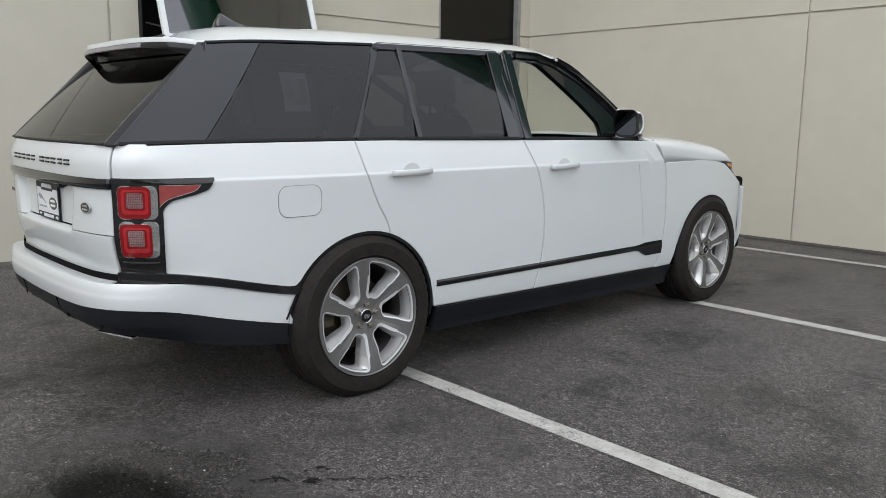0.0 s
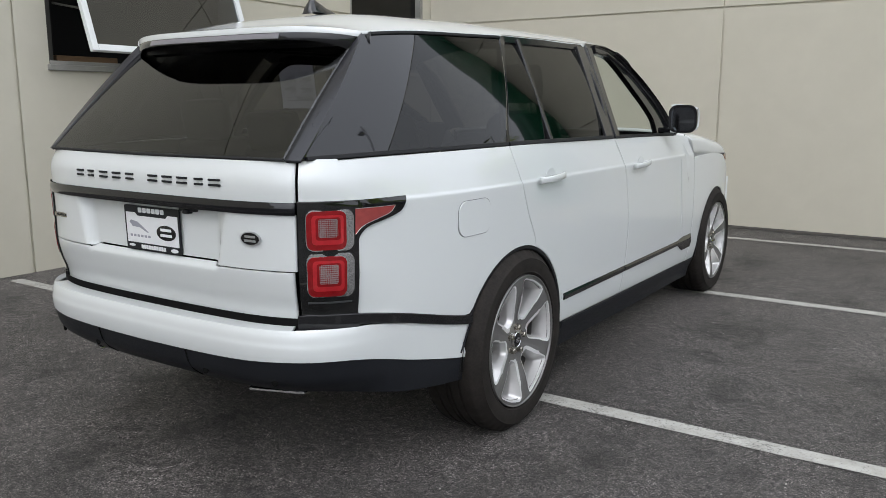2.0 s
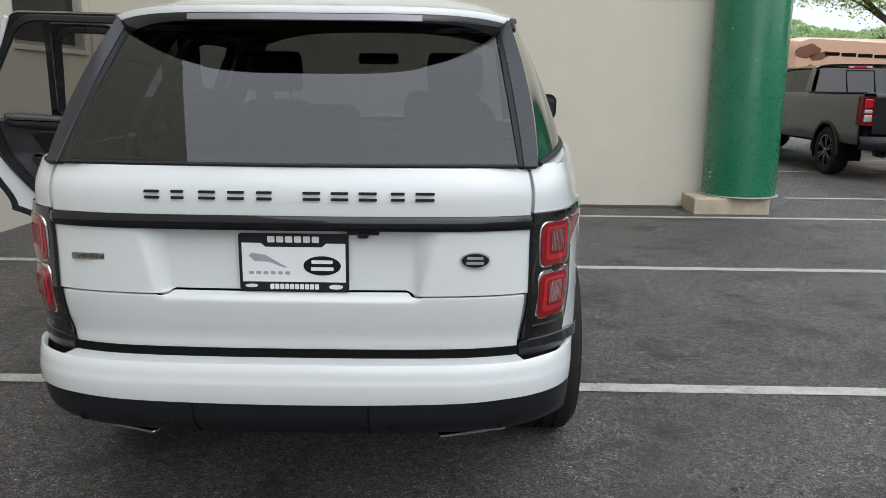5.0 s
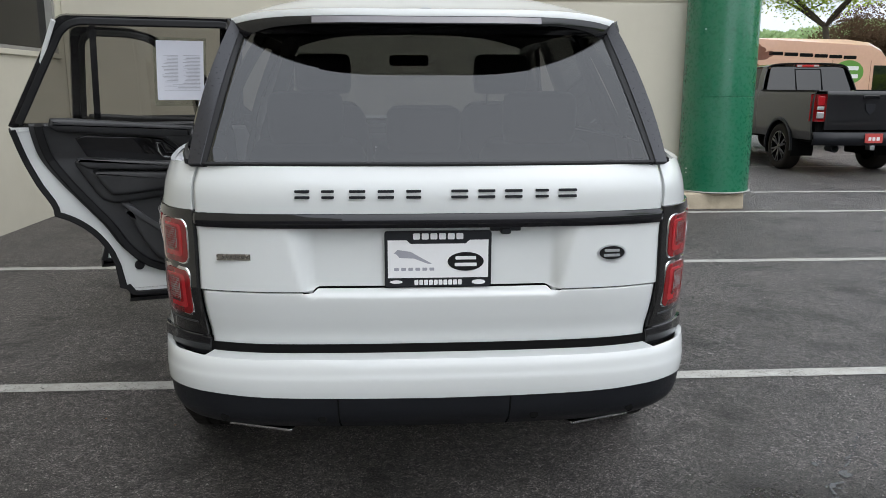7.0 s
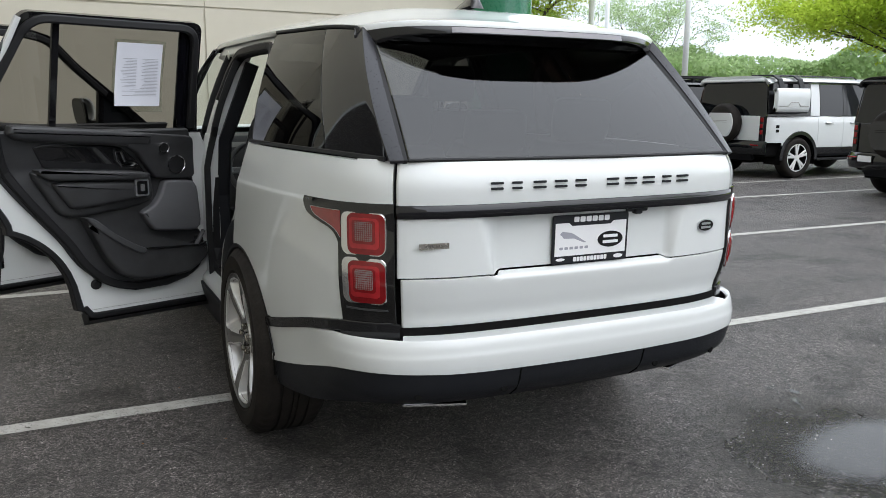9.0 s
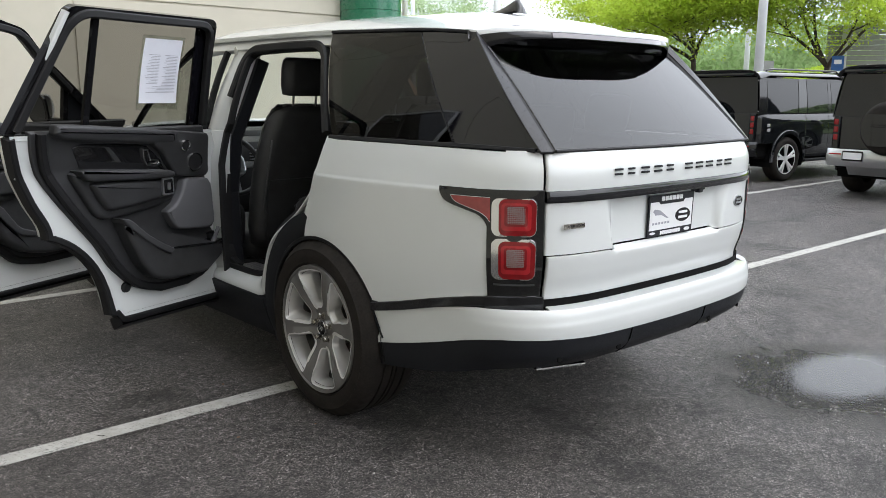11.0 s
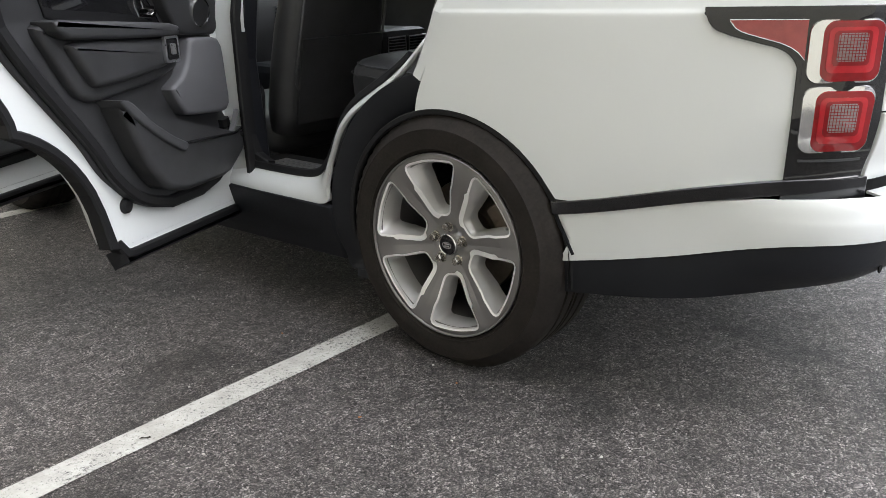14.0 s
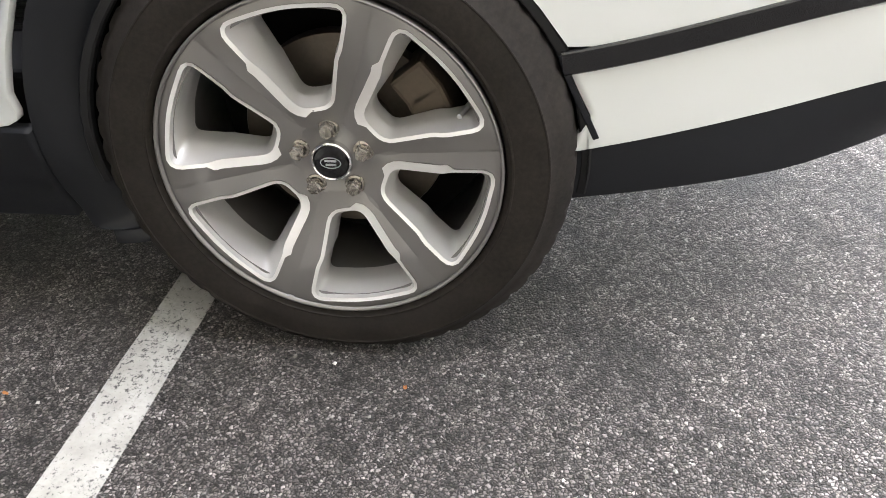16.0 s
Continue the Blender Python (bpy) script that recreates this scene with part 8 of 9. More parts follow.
    for dx in (0.02, 0.05):
        bm = bmesh.new()
        strip(bm, [msp @ Vector((dx, -0.2, 0.231)), msp @ Vector((dx, 0.2, 0.231))], Vector((-1, 0, 0)), 0.008, 0.004)
        part("cover_line", bm, SILL_METAL if spare is WHITE_PAINT else SHADOW_BLACK, sp)
    if rack:
        bm = bmesh.new()
        box(bm, -0.80, 1.95, -0.66, 0.66, 2.055, 2.085, 0.012)
        rk = part("roof_rack", bm, MATT_BLACK, s, "black expedition roof rack")
        for x in (-0.62, 0.0, 0.62, 1.24, 1.86):
            for y in (-0.66, 0.66):
                bm = bmesh.new()
                strip(bm, [(x, y * 1.07, 1.93), (x + 0.03, y * 1.05, 2.05)], Vector((0, 1, 0)), 0.09, 0.03)
                part("rack_foot", bm, MATT_BLACK, rk)
        for y in (-0.70, 0.70):
            bm = bmesh.new()
            tube(bm, [(-0.78, y, 2.03), (1.95, y, 2.03)], 0.022, 8)
            part("rack_rail", bm, MATT_BLACK, rk)
    else:
        for y in (-0.74, 0.74):
            bm = bmesh.new()
            tube(bm, [(-0.45, y, 1.955), (-0.38, y, 1.985), (1.7, y, 1.985), (1.78, y, 1.945)], 0.016, 8)
            part("roof_rail", bm, GLOSS_BLACK, s)
    if side_box:
        bm = bmesh.new()
        shell(bm, lambda u, w: Vector((-0.76 + 0.86 * u, -W - 0.045 - 0.05 * math.sin(math.pi * w) ** 0.3, 1.29 + 0.45 * w)), 8, 8, 0.10)
        sb = part("side_box", bm, paint, s, "white hard side carrier box", True)
        for x in (-0.62, -0.08):
            bm = bmesh.new()
            strip(bm, [(x, -W - 0.03, 1.74), (x, -W + 0.03, 1.90), (x, -W + 0.16, 1.975), (x, -0.3, 1.99)], Vector((0, -0.3, 1)), 0.12, 0.03)
            part("strap", bm, SATIN_BLACK, sb)
        bm = bmesh.new()
        strip(bm, [(-0.72 + dx, -W - 0.098, z) for dx, z in ((0, 1.40), (0.24, 1.40), (0.30, 1.47), (0.50, 1.47), (0.56, 1.40), (0.78, 1.40))], Vector((0, -1, 0)), 0.010, 0.006)
        part("box_rib", bm, SILL_METAL, sb)
        bm = bmesh.new()
        box(bm, -0.73, 0.07, -W - 0.08, -W + 0.0, 1.262, 1.288, 0.006)
        part("box_foot", bm, SATIN_BLACK, sb)
    return s


boxy_suv(pose(11.35, 8.67, 0, 0, 0, 0) @ Matrix.Scale(0.985, 4), WHITE_PAINT, "white boxy off-road SUV with a side carrier box", spare=WHITE_PAINT, side_box=True)
boxy_suv(pose(11.83, 11.9, 0, 0, 0, 0) @ Matrix.Scale(0.985, 4), NAVY_PAINT, "dark blue-grey boxy off-road SUV with a roof rack", rack=True, spare=BLACK_PAINT)
boxy_suv(pose(10.50, 4.42, 0, 0, 0, -7) @ Matrix.Scale(0.93, 4), BLACK_PAINT, "shiny black boxy off-road SUV with a spare wheel", spare=GREY_METAL_PAINT)
boxy_suv(pose(9.78, 1.31, 0, 0, 0, -4) @ Matrix.Scale(0.93, 4), BLACK_PAINT, "black boxy off-road SUV with a silver bumper", spare=BLACK_PAINT, silver=True)


def pickup(m):
    """x ahead, y to its left, rear axle at x = 0."""
    p = thing("pickup_truck", m, "dark grey pickup truck with a closed tailgate", "truck")
    W, ends = 1.0, (-1.15, 4.6)
    paint = GREY_METAL_PAINT
    low = arch_low(0.60, (0.0, 3.55), 0.50, 0.43)
    rail = lambda x: 1.43
    for sd in (1, -1):
        vehicle_side(p, "bed_side", -1.15, 0.98, low, rail, W, paint, sd, (-1.4, 9), n=(40, 12), scale=1.19)
        vehicle_side(p, "rear_door", 0.98, 1.85, low, rail, W, paint, sd, ends, scale=1.19)
        vehicle_side(p, "front_door", 1.85, 2.95, low, rail, W, paint, sd, ends, scale=1.19)
        vehicle_side(p, "front_fender", 2.95, 4.55, low, lambda x: 1.43 - 0.14 * smooth01(3.0, 4.5, x), W, paint, sd, ends, n=(36, 12), scale=1.19)
        for x in (0.0, 3.55):
            arch_trim(p, x, W, sd, 0.50, 0.43, 0.055, SATIN_BLACK)
            simple_wheel(p, x, sd * (W - 0.14), sd, 0.42, 0.28, 6, BLACK_PAINT)
        yl, yh = W - 0.05, W - 0.20
        side_pane(p, "cab_pillar", (0.90, 1.12, 1.26, 1.06), yl, yh, 1.435, 1.90, sd, paint, 0.002)
        side_pane(p, "door_glass", (1.13, 1.86, 1.86, 1.27), yl, yh, 1.435, 1.86, sd, CAR_GLASS)
        side_pane(p, "middle_pillar", (1.87, 1.95, 1.95, 1.87), yl, yh, 1.435, 1.87, sd, GLOSS_BLACK)
        side_pane(p, "door_glass", (1.96, 2.98, 2.52, 1.96), yl, yh, 1.435, 1.86, sd, CAR_GLASS)
        bm = bmesh.new()
        tube(bm, [(3.12, sd * (W - 0.07), 1.42), (2.55, sd * (W - 0.21), 1.89)], 0.045, 8)
        part("front_pillar", bm, paint, p, "", True)
        bm = bmesh.new()
        strip(bm, [(-1.14, sd * (W - 0.05), 1.44), (0.93, sd * (W - 0.05), 1.44)], Vector((0, 0, 1)), 0.085, 0.02)
        part("bed_rail", bm, MATT_BLACK, p)
        # tail lamp
        bm = bmesh.new()

        def lamp_f(u, w):
            a = 0.30 * u
            return Vector((-1.178 + 0.02 * (1 - w) + 0.16 * max(u - 0.62, 0), sd * (0.785 + 0.225 * min(u, 0.95)), 0.92 + 0.46 * w))

        shell(bm, lamp_f, 8, 6, 0.03, flip=sd < 0)
        tl = part("tail_lamp", bm, LAMP_DARKRED, p, "red and clear tail lamp", True)
        for z0, z1, mt in ((1.19, 1.34, LAMP_RED), (1.11, 1.17, LAMP_CLEAR), (0.97, 1.08, LAMP_CLEAR)):
            bm = bmesh.new()
            box(bm, -1.19, -1.16, sd * 0.875 - 0.062, sd * 0.875 + 0.062, z0, z1, 0.012)
            part("light", bm, mt, tl)
        bm = bmesh.new()
        m2 = Matrix.Translation((-1.26, sd * 0.60, 0.46)) @ pose(0, 0, 0, 0, -90, 0)
        lathe(bm, [(0.058, -0.25), (0.066, 0.0), (0.054, 0.0), (0.050, -0.25)], m2, 20)
        part("exhaust", bm, SATIN_BLACK, p, "black exhaust tip", True)
    bm = bmesh.new()
    box(bm, 0.98, 4.2, -W + 0.11, W - 0.11, 0.55, 1.40, 0.05)
    box(bm, -1.08, 0.98, -W + 0.11, W - 0.11, 0.55, 0.95, 0.04)
    part("core", bm, SHADOW_BLACK, p)
    bm = bmesh.new()
    shell(bm, lambda u, w: Vector((0.93 + 0.15 * w - 0.02 * math.sin(math.pi * u), -0.86 + 1.72 * u - (2 * u - 1) * 0.13 * w, 1.42 + 0.47 * w)), 10, 6, 0.01, flip=True)
    rw = part("rear_window", bm, CAR_GLASS, p, "dark rear cab window", True)
    for y in (-0.26, 0.26):
        bm = bmesh.new()
        strip(bm, [(0.91, y, 1.45), (1.045, y, 1.84)], Vector((-1, 0, 0.2)), 0.016, 0.012)
        part("window_bar", bm, SHADOW_BLACK, rw)
    bm = bmesh.new()
    strip(bm, [(1.043, -0.26, 1.84), (1.043, 0.26, 1.84)], Vector((-1, 0, 0.2)), 0.016, 0.012)
    part("window_bar", bm, SHADOW_BLACK, rw)

    def roof_f(u, w):
        k = abs(2 * u - 1)
        x = 1.05 + 1.55 * w
        return Vector((x, 0.80 * (2 * u - 1), 1.955 - 0.045 * k**4 - 0.045 * k**20 - 0.03 * smooth01(1.25, 1.05, x) - 0.05 * smooth01(2.2, 2.6, x)))

    bm = bmesh.new()
    shell(bm, roof_f, 24, 10, 0.04)
    part("roof", bm, paint, p, "", True)
    bm = bmesh.new()
    shell(bm, lambda u, w: Vector((3.20 - 0.62 * w, -0.90 + 1.80 * u - (2 * u - 1) * 0.14 * w, 1.42 + 0.47 * w)), 8, 6, 0.01)
    part("windscreen", bm, CAR_GLASS, p, "", True)
    bm = bmesh.new()
    shell(bm, lambda u, w: Vector((3.0 + 1.5 * w - 0.1 * (2 * u - 1) ** 2 * w, (0.93 - 0.08 * w) * (2 * u - 1), 1.43 - 0.05 * w - 0.10 * w**3 + 0.03 * (1 - abs(2 * u - 1) ** 3))), 12, 8, 0.02)
    part("bonnet", bm, paint, p, "", True)
    bm = bmesh.new()
    box(bm, 4.3, 4.6, -0.82, 0.82, 0.5, 1.30, 0.08)
    part("nose", bm, SATIN_BLACK, p, "", "edges")
    bm = bmesh.new()
    box(bm, 1.045, 1.09, -0.23, 0.23, 1.878, 1.932, 0.012)
    hb = part("high_brake_light", bm, LAMP_RED, p, "red and clear high brake light")
    for y in (-0.17, 0.17):
        bm = bmesh.new()
        box(bm, 1.040, 1.06, y - 0.05, y + 0.05, 1.886, 1.924, 0.006)
        part("clear_light", bm, LAMP_CLEAR, hb)
    bm = bmesh.new()
    prof = spline((0, 0.12, 0.2, 0.5, 0.82, 0.9, 1.0), (-0.02, 0.0, 0.012, 0.004, 0.010, 0.018, 0.0))
    shell(bm, lambda u, w: Vector((-1.165 - prof(w), -0.775 + 1.55 * u, 0.775 + 0.655 * w)), 8, 14, 0.03, flip=True)
    tg = part("tailgate", bm, paint, p, "dark grey tailgate", True)
    bm = bmesh.new()
    box(bm, -1.20, -1.165, -0.15, 0.15, 1.30, 1.36, 0.014)
    part("tailgate_handle", bm, GLOSS_BLACK, tg)
    bm = bmesh.new()
    outline_prism(bm, [(-0.09, 0.08), (0.09, 0.08), (0.08, -0.02), (0.0, -0.10), (-0.08, -0.02)], 0.014, pose(-1.172, 0, 1.13, 90, 0, -90))
    part("emblem", bm, SATIN_BLACK, tg, "plain dark emblem shield")
    bm = bmesh.new()
    shell(bm, lambda u, w: Vector((-1.34 - 0.05 * math.sin(math.pi * w) + 0.14 * abs(2 * u - 1) ** 5, -1.0 + 2.0 * u, 0.52 + 0.22 * w)), 24, 6, 0.16, flip=True)
    bp = part("rear_bumper", bm, SATIN_BLACK, p, "dark rear bumper", True)
    bm = bmesh.new()
    outline_prism(bm, rounded(0.31, 0.16, 0.01, 2), 0.01, pose(-1.395, 0.02, 0.645, 90, 0, -90))
    plate_p = part("plate", bm, RED_PLATE, bp, "red temporary plate")
    for dx, w in ((-0.07, 0.05), (0.0, 0.05), (0.075, 0.055)):
        bm = bmesh.new()
        outline_prism(bm, rounded(w, 0.06, 0.008, 2, dx, -0.01), 0.012, pose(-1.395, 0.02, 0.645, 90, 0, -90))
        part("plate_bar", bm, PLATE_WHITE, plate_p)
    bm = bmesh.new()
    box(bm, -1.36, -1.2, -0.04, 0.04, 0.44, 0.52, 0.01)
    part("tow_hitch", bm, SATIN_SILVER, bp)
    return p


pickup(pose(7.80, 10.71, 0, 0, 0, 90) @ Matrix.Scale(0.97, 4))


def van(m):
    """High-roof van; x ahead, y to its left."""
    v = thing("panel_van", m, "salmon coloured high-roof panel van with printed graphics", "van")
    bm = bmesh.new()
    slab(bm, [(-3.2, 0.45), (-3.25, 2.45), (-3.15, 2.62), (-2.9, 2.70), (0.2, 2.72), (0.95, 2.66), (1.35, 2.50), (2.35, 1.55), (3.05, 1.30), (3.22, 1.05), (3.25, 0.5)], -1.0, 1.0, 0, 0.16)
    part("body", bm, SALMON, v, "", "edges")
    for sd in (1, -1):
        bm = bmesh.new()
        shell(bm, lambda u, w: Vector((1.02 + 1.05 * u - 0.52 * u * w, sd * 1.004, 1.42 + 0.66 * w)), 6, 4, 0.01, flip=sd > 0)
        sw = part("side_window", bm, CAR_GLASS, v)
        bm = bmesh.new()
        strip(bm, [(1.55, sd * 1.008, 1.42), (1.55, sd * 1.008, 2.08)], Vector((0, sd, 0)), 0.04, 0.01)
        part("window_bar", bm, SALMON, sw)
        for x in (-0.35, 0.92, 2.15):
            bm = bmesh.new()
            strip(bm, [(x, sd * 1.001, 0.6), (x, sd * 1.001, 2.2 if x < 2 else 1.5)], Vector((0, sd, 0)), 0.012, 0.004)
            part("door_gap", bm, BROWN_PRINT, v)
        bm = bmesh.new()
        strip(bm, [(-3.1, sd * 0.985, 2.52), (0.8, sd * 0.985, 2.50)], Vector((0, sd, 0.3)), 0.012, 0.004)
        part("roof_gap", bm, BROWN_PRINT, v)
        for x in (-2.0, 2.2):
            simple_wheel(v, x, sd * 0.9, sd, 0.35, 0.22, 6)
        face = 0 if sd < 0 else 180
        for k in range(6):
            bm = bmesh.new()
            outline_prism(bm, rounded(0.42, 0.085, 0.02, 3), 0.006, pose(-2.15 + 0.47 * k, sd * 0.998, 2.33 - 0.012 * k, 90, 0, face))
            part("print_bar", bm, SHADOW_BLACK, v)
        for cx, cz, rx, rz, sd2 in ((-2.85, 2.36, 0.34, 0.16, 4.4), (-2.5, 2.28, 0.26, 0.10, 7.1), (-2.7, 1.8, 0.4, 0.25, 2.2)):
            bm = bmesh.new()
            blob(bm, 0, 0, rx, rz, 0.2, 0, sd2, 40)
            for q in bm.verts:
                q.co = pose(cx, sd * 1.004, cz, 90, 0, face) @ q.co
            part("print_shape", bm, BROWN_PRINT, v)
        bm = bmesh.new()
        outline_prism(bm, oval(0.98, 0.60), 0.006, pose(0.20, sd * 1.0, 1.90, 90, 0, face))
        gp = part("print_oval", bm, GREEN_PRINT, v)
        for z in (2.0, 1.80):
            bm = bmesh.new()
            outline_prism(bm, rounded(0.62, 0.10, 0.02, 2), 0.009, pose(0.20, sd * 1.0, z, 90, 0, face))
            part("print_bar", bm, PLATE_WHITE, gp)
    bm = bmesh.new()
    shell(bm, lambda u, w: Vector((2.36 - 0.93 * w, -0.85 + 1.7 * u, 1.60 + 0.85 * w)), 6, 4, 0.01, flip=False)
    part("windscreen", bm, CAR_GLASS, v)
    return v


van(pose(10.64, 16.9, 0, 0, 0, 16) @ Matrix.Scale(0.96, 4))

# ---- lamp posts and signs ----
def lamp_post(x, y, h, r):
    p = thing("lamp_post", pose(x, y, 0), "tall pale painted car park lamp post", "lamp post", "car park lamp posts")
    bm = bmesh.new()
    tube(bm, [(0, 0, 0), (0, 0, h)], [r, r * 0.62], 14)
    part("pole", bm, POLE_PAINT, p, "", True)
    bm = bmesh.new()
    lathe(bm, [(r * 2.1, 0), (r * 2.1, 0.5), (r * 1.9, 0.55), (0, 0.55)], Matrix(), 20)
    part("footing", bm, CONCRETE, p)
    bm = bmesh.new()
    tube(bm, [(0, 0, h - 0.1), (0.5, 0.2, h), (0.9, 0.36, h)], 0.04, 8)
    part("arm", bm, POLE_PAINT, p)
    bm = bmesh.new()
    box(bm, 0.8, 1.5, 0.2, 0.55, h - 0.03, h + 0.10, 0.03)
    part("lamp_head", bm, GREY_SIGN, p)


lamp_post(14.68, 6.45, 9.0, 0.115)
lamp_post(16.5, 21.75, 9.0, 0.13)
lamp_post(18.7, 19.1, 9.0, 0.12)
lamp_post(22.8, 29.2, 9.0, 0.14)
lamp_post(27.7, 14.0, 8.5, 0.12)

sign = thing("road_sign", pose(23.13, 7.5, 0, 0, 0, -62), "large road sign seen from its ribbed grey back", "sign")
for k in range(12):
    bm = bmesh.new()
    box(bm, -1.2, 1.2, -0.02, 0.02, 1.75 + 0.15 * k, 1.885 + 0.15 * k, 0.01)
    part("slat", bm, GREY_SIGN, sign)
for x in (-0.7, 0.7):
    bm = bmesh.new()
    box(bm, x - 0.08, x + 0.08, -0.12, -0.022, 0, 3.6, 0.01)
    part("post", bm, SATIN_SILVER, sign)
for x, y, z, w, h, mt, lab in ((21.05, 7.5, 2.35, 0.32, 0.42, BLUE_SIGN, "small blue and white sign on a thin post"), (28.0, 13.4, 2.5, 0.7, 0.6, GREY_SIGN, "small grey sign seen from behind")):
    g = thing("small_sign", pose(x, y, 0, 0, 0, -65), lab, "sign")
    bm = bmesh.new()
    box(bm, -w / 2, w / 2, -0.01, 0.01, z - h / 2, z + h / 2, 0.004)
    pn = part("panel", bm, mt, g)
    bm = bmesh.new()
    tube(bm, [(0, 0.03, 0), (0, 0.03, z + h / 2)], 0.03, 8)
    part("post", bm, SATIN_SILVER, g)
    if mt is BLUE_SIGN:
        bm = bmesh.new()
        box(bm, -0.1, 0.1, -0.013, -0.010, z - 0.02, z + 0.10)
        part("white_field", bm, PLATE_WHITE, pn)
        bm = bmesh.new()
        box(bm, -w / 2, w / 2, -0.01, 0.01, z - h / 2 - 0.22, z - h / 2 - 0.02, 0.004)
        part("lower_panel", bm, PLATE_WHITE, g)

# ---- trees ----
def leaf(bm, p, size, rng, flat=0.4):
    n = Vector((rng.gauss(0, 1), rng.gauss(0, 1), rng.gauss(0, 1) + flat)).normalized()
    a = n.orthogonal().normalized()
    a.rotate(Matrix.Rotation(rng.uniform(0, 6.28), 3, n))
    b = n.cross(a)
    l, w = size * rng.uniform(0.7, 1.3), size * rng.uniform(0.35, 0.6)
    bm.faces.new([bm.verts.new(q) for q in (p - a * l * 0.5, p + b * w * 0.5, p + a * l * 0.5, p - b * w * 0.5)])


def tree(x, y, h, fork, spread, seed, leaves, leaf_size, mat, label):
    rng = random.Random(seed)
    t = thing("tree", pose(x, y, 0), label, "tree", "trees round the car park")
    wood, crown = bmesh.new(), bmesh.new()
    tips = []

    def limb(p, d, length, r, depth):
        pts, rad = [p.copy()], [r]
        n = 5
        for k in range(n):
            d = (d + Vector((rng.gauss(0, 0.13), rng.gauss(0, 0.13), rng.gauss(0.03, 0.07)))).normalized()
            p = p + d * length / n
            pts.append(p.copy())
            rad.append(r * (1 - 0.5 * (k + 1) / n))
        tube(wood, pts, rad, 7 if depth < 2 else 5, False)
        if depth >= 1:
            tips.extend(pts[2:] if depth == 1 else pts[1:])
        if depth < 4:
            for k in range(3 if depth else 5):
                a = rng.uniform(0, 6.28)
                tilt = rng.uniform(0.45, 0.95) if depth else rng.uniform(0.35, 0.75)
                side = Vector((math.cos(a), math.sin(a), 0))
                base = pts[-1 - rng.choice((0, 0, 1, 2)) if depth else -1]
                nd = (d * math.cos(tilt) + side * math.sin(tilt) * spread + Vector((0, 0, 0.12 if depth else 0.0))).normalized()
                limb(base, nd, length * rng.uniform(0.62, 0.82) if depth else (h - fork) * rng.uniform(0.38, 0.52), rad[-1] * 0.8, depth + 1)

    limb(Vector((0, 0, -0.1)), Vector((rng.gauss(0, 0.04), rng.gauss(0, 0.04), 1)).normalized(), fork, h * 0.021, 0)
    part("trunk", wood, BARK, t, "dark grey-brown trunk and limbs", True)
    for _ in range(leaves // 12):
        p = rng.choice(tips)
        c0 = p + Vector((rng.gauss(0, 0.40), rng.gauss(0, 0.40), rng.gauss(0.05, 0.22)))
        for _ in range(12):
            leaf(crown, c0 + Vector((rng.gauss(0, 0.20), rng.gauss(0, 0.20), rng.gauss(0, 0.07))), leaf_size, rng, 1.2)
    me = bpy.data.meshes.new("crown")
    crown.to_mesh(me)
    crown.free()
    me.materials.append(mat)
    c = new("crown", me)
    c.parent = t
    c["label"] = "airy spring leaves"
    return t


SPRING_LABEL = "tree with fresh spring green leaves and a dark trunk"
tree(14.5, 22.8, 9.0, 3.7, 2.4, 4, 80000, 0.11, LEAF_SPRING, SPRING_LABEL)
tree(19.78, 11.45, 7.2, 2.6, 2.2, 11, 62000, 0.105, LEAF_SPRING, SPRING_LABEL)
tree(21.2, 8.16, 7.0, 2.4, 2.2, 23, 62000, 0.105, LEAF_SPRING, SPRING_LABEL)
tree(20.5, 30.5, 4.8, 1.3, 1.2, 37, 24000, 0.12, LEAF_BROWN, "small tree with dull copper brown leaves")
tree(33.0, 38.5, 9.0, 2.2, 1.2, 53, 14000, 0.15, LEAF_WOOD, "far thin tree with pale green leaves")
tree(9.0, 27.0, 9.0, 3.0, 1.2, 43, 24000, 0.11, LEAF_SPRING, SPRING_LABEL)
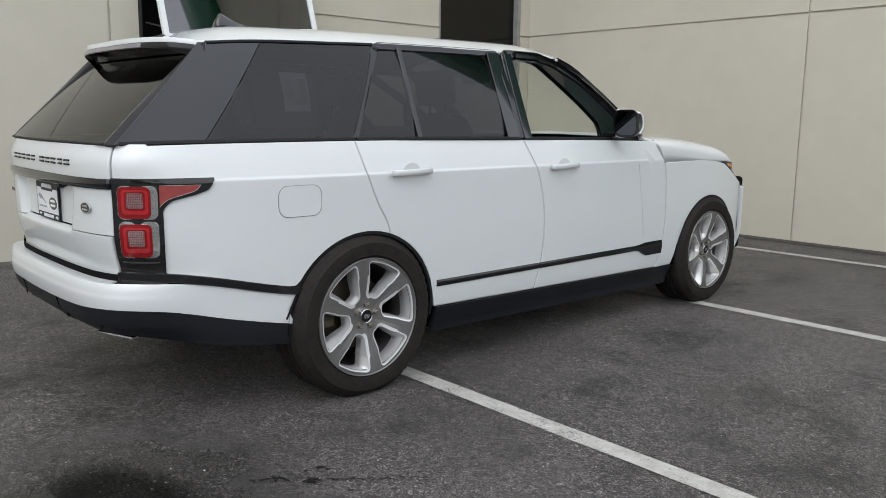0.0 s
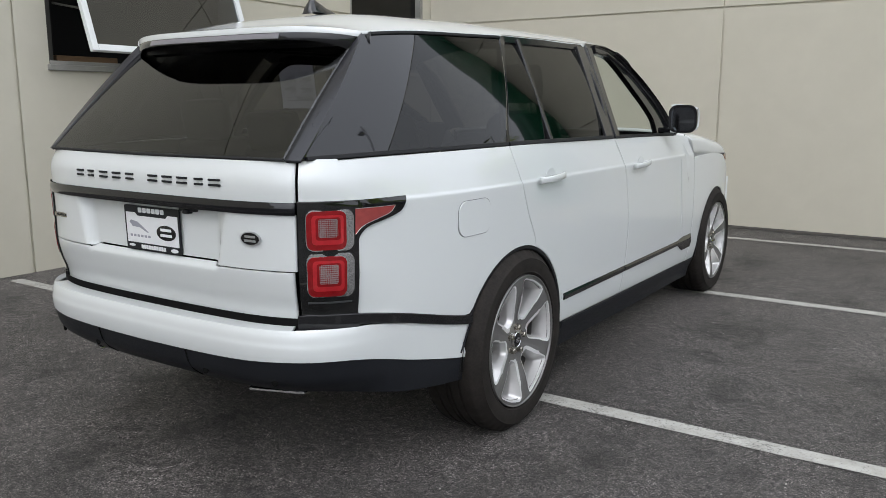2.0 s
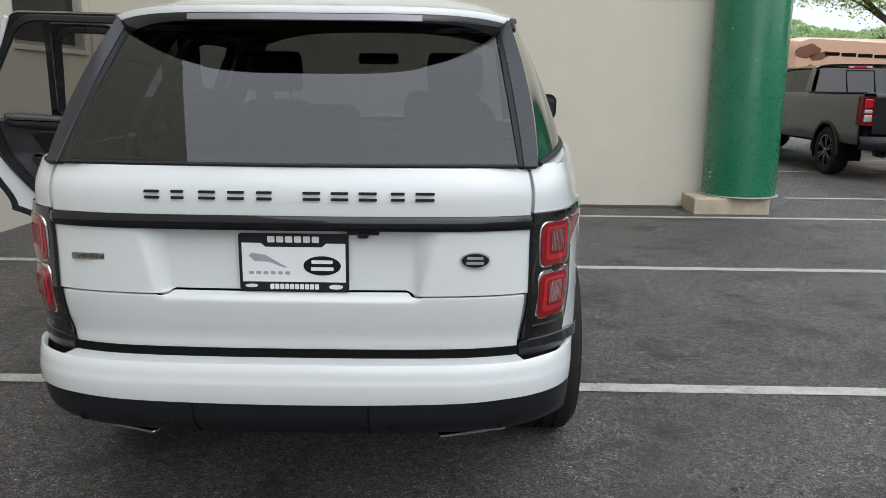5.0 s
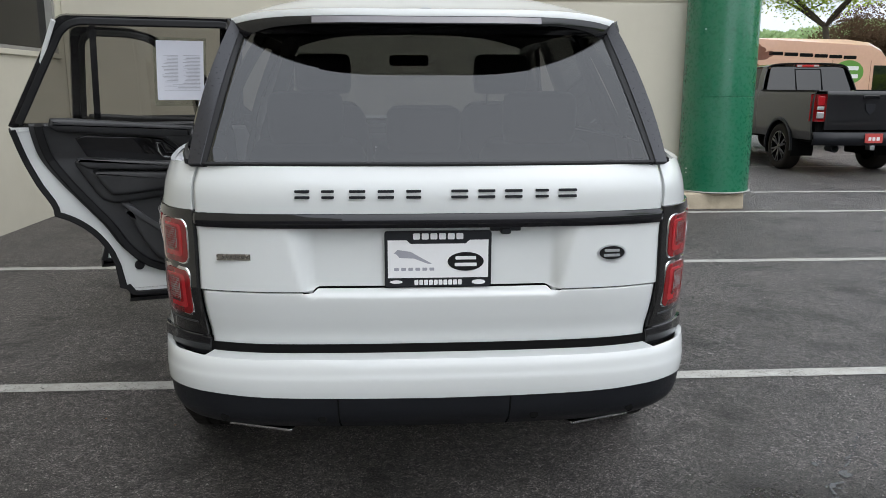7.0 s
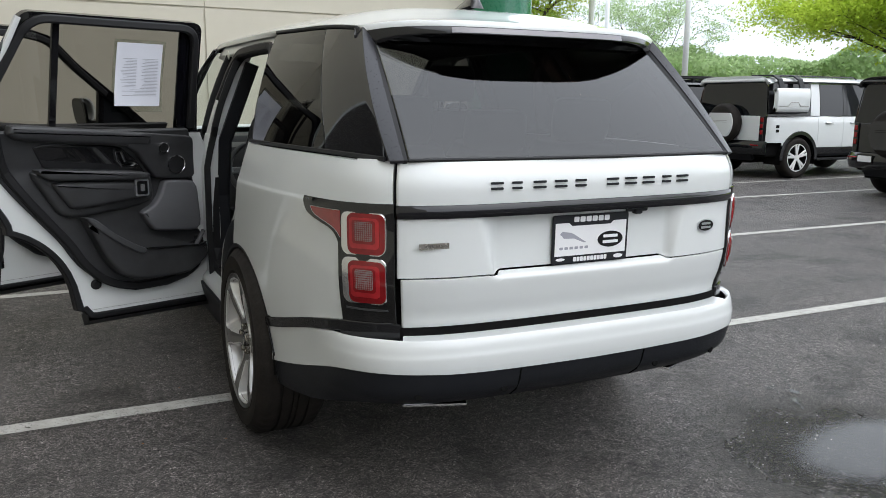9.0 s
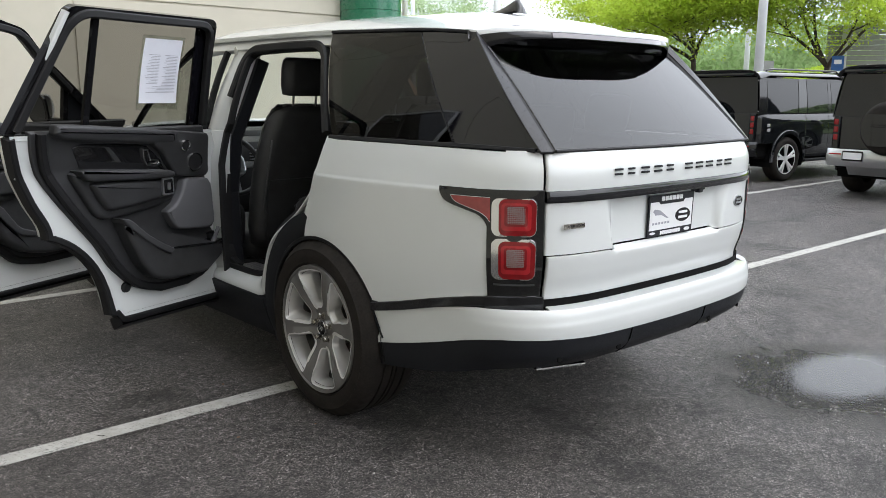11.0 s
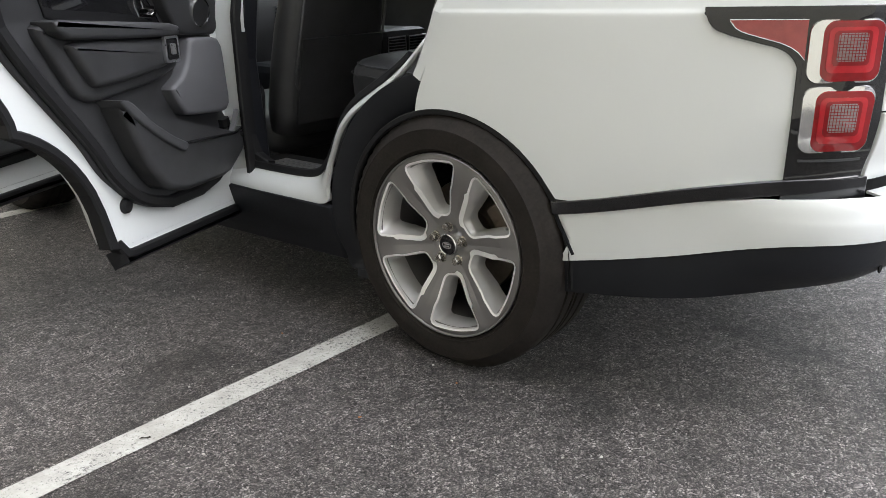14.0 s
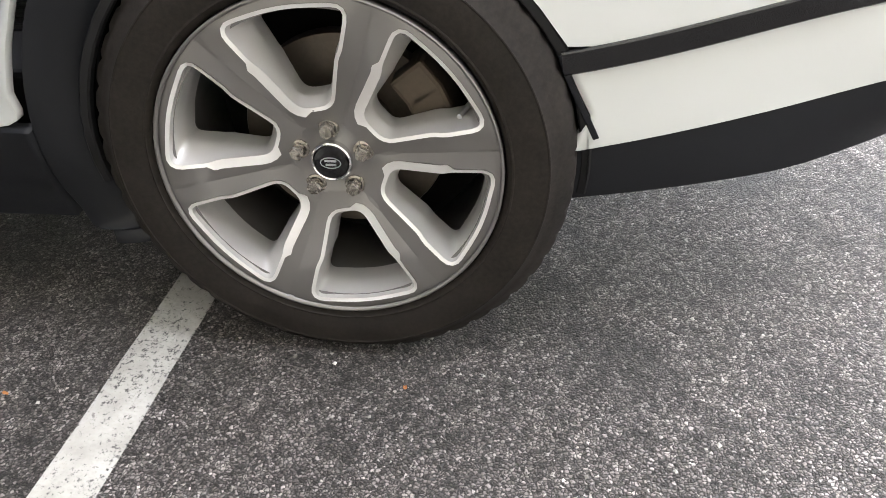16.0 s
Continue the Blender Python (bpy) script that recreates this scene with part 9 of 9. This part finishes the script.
tree(17.5, -13.0, 9.5, 2.8, 1.2, 47, 9000, 0.18, LEAF_WOOD, "leafy green tree at the edge of the car park")


def woodland(name, label, points, depth, height, count, size, mat, seed):
    """A far belt of trees: a long uneven bank of leaf clumps."""
    rng = random.Random(seed)
    verts, faces = [], []
    segs = [(Vector(a), Vector(b)) for a, b in zip(points, points[1:])]
    total = sum((b - a).length for a, b in segs)
    for _ in range(count):
        d = rng.uniform(0, total)
        for a, b in segs:
            if d <= (b - a).length:
                break
            d -= (b - a).length
        along = (b - a).normalized()
        p = a + along * d
        q = p + Vector((-along.y, along.x)) * rng.uniform(0, depth)
        n1 = noise.noise((q.x * 0.11, q.y * 0.11, seed)) + 0.5 * noise.noise((q.x * 0.33, q.y * 0.33, seed + 3))
        top = height * (0.72 + 0.42 * n1)
        z = top * (1 - rng.random() ** 2.2)
        c = Vector((q.x, q.y, max(z, 0.1)))
        nn = Vector((rng.gauss(0, 1), rng.gauss(0, 1), rng.gauss(0, 1) + 0.3)).normalized()
        u = nn.orthogonal().normalized()
        u.rotate(Matrix.Rotation(rng.uniform(0, 6.28), 3, nn))
        w = nn.cross(u)
        l, k = size * rng.uniform(0.5, 1.3), size * rng.uniform(0.35, 0.8)
        i = len(verts)
        verts += [c - u * l, c + w * k - u * l * 0.2, c + u * l, c - w * k + u * l * 0.1]
        faces.append((i, i + 1, i + 2, i + 3))
    me = bpy.data.meshes.new(name)
    me.from_pydata(verts, [], faces)
    me.materials.append(mat)
    return tagged(new(name, me), label, "woodland", kind="stuff")


woodland("woodland", "far belt of fresh green spring woodland", [(66, -20), (60, 12), (50, 36), (34, 52), (8, 62)], 16, 5.6, 220000, 0.17, LEAF_WOOD, 5)
woodland("hedge", "nearer band of pale green shrubs and saplings", [(44, -8), (42, 14), (36, 30), (26, 42)], 6, 3.0, 90000, 0.12, LEAF_SPRING, 8)
woodland("hedge", "belt of trees behind the far side of the lot", [(20, -40), (46, -34), (60, -14)], 10, 6.0, 14000, 0.5, LEAF_WOOD, 15)
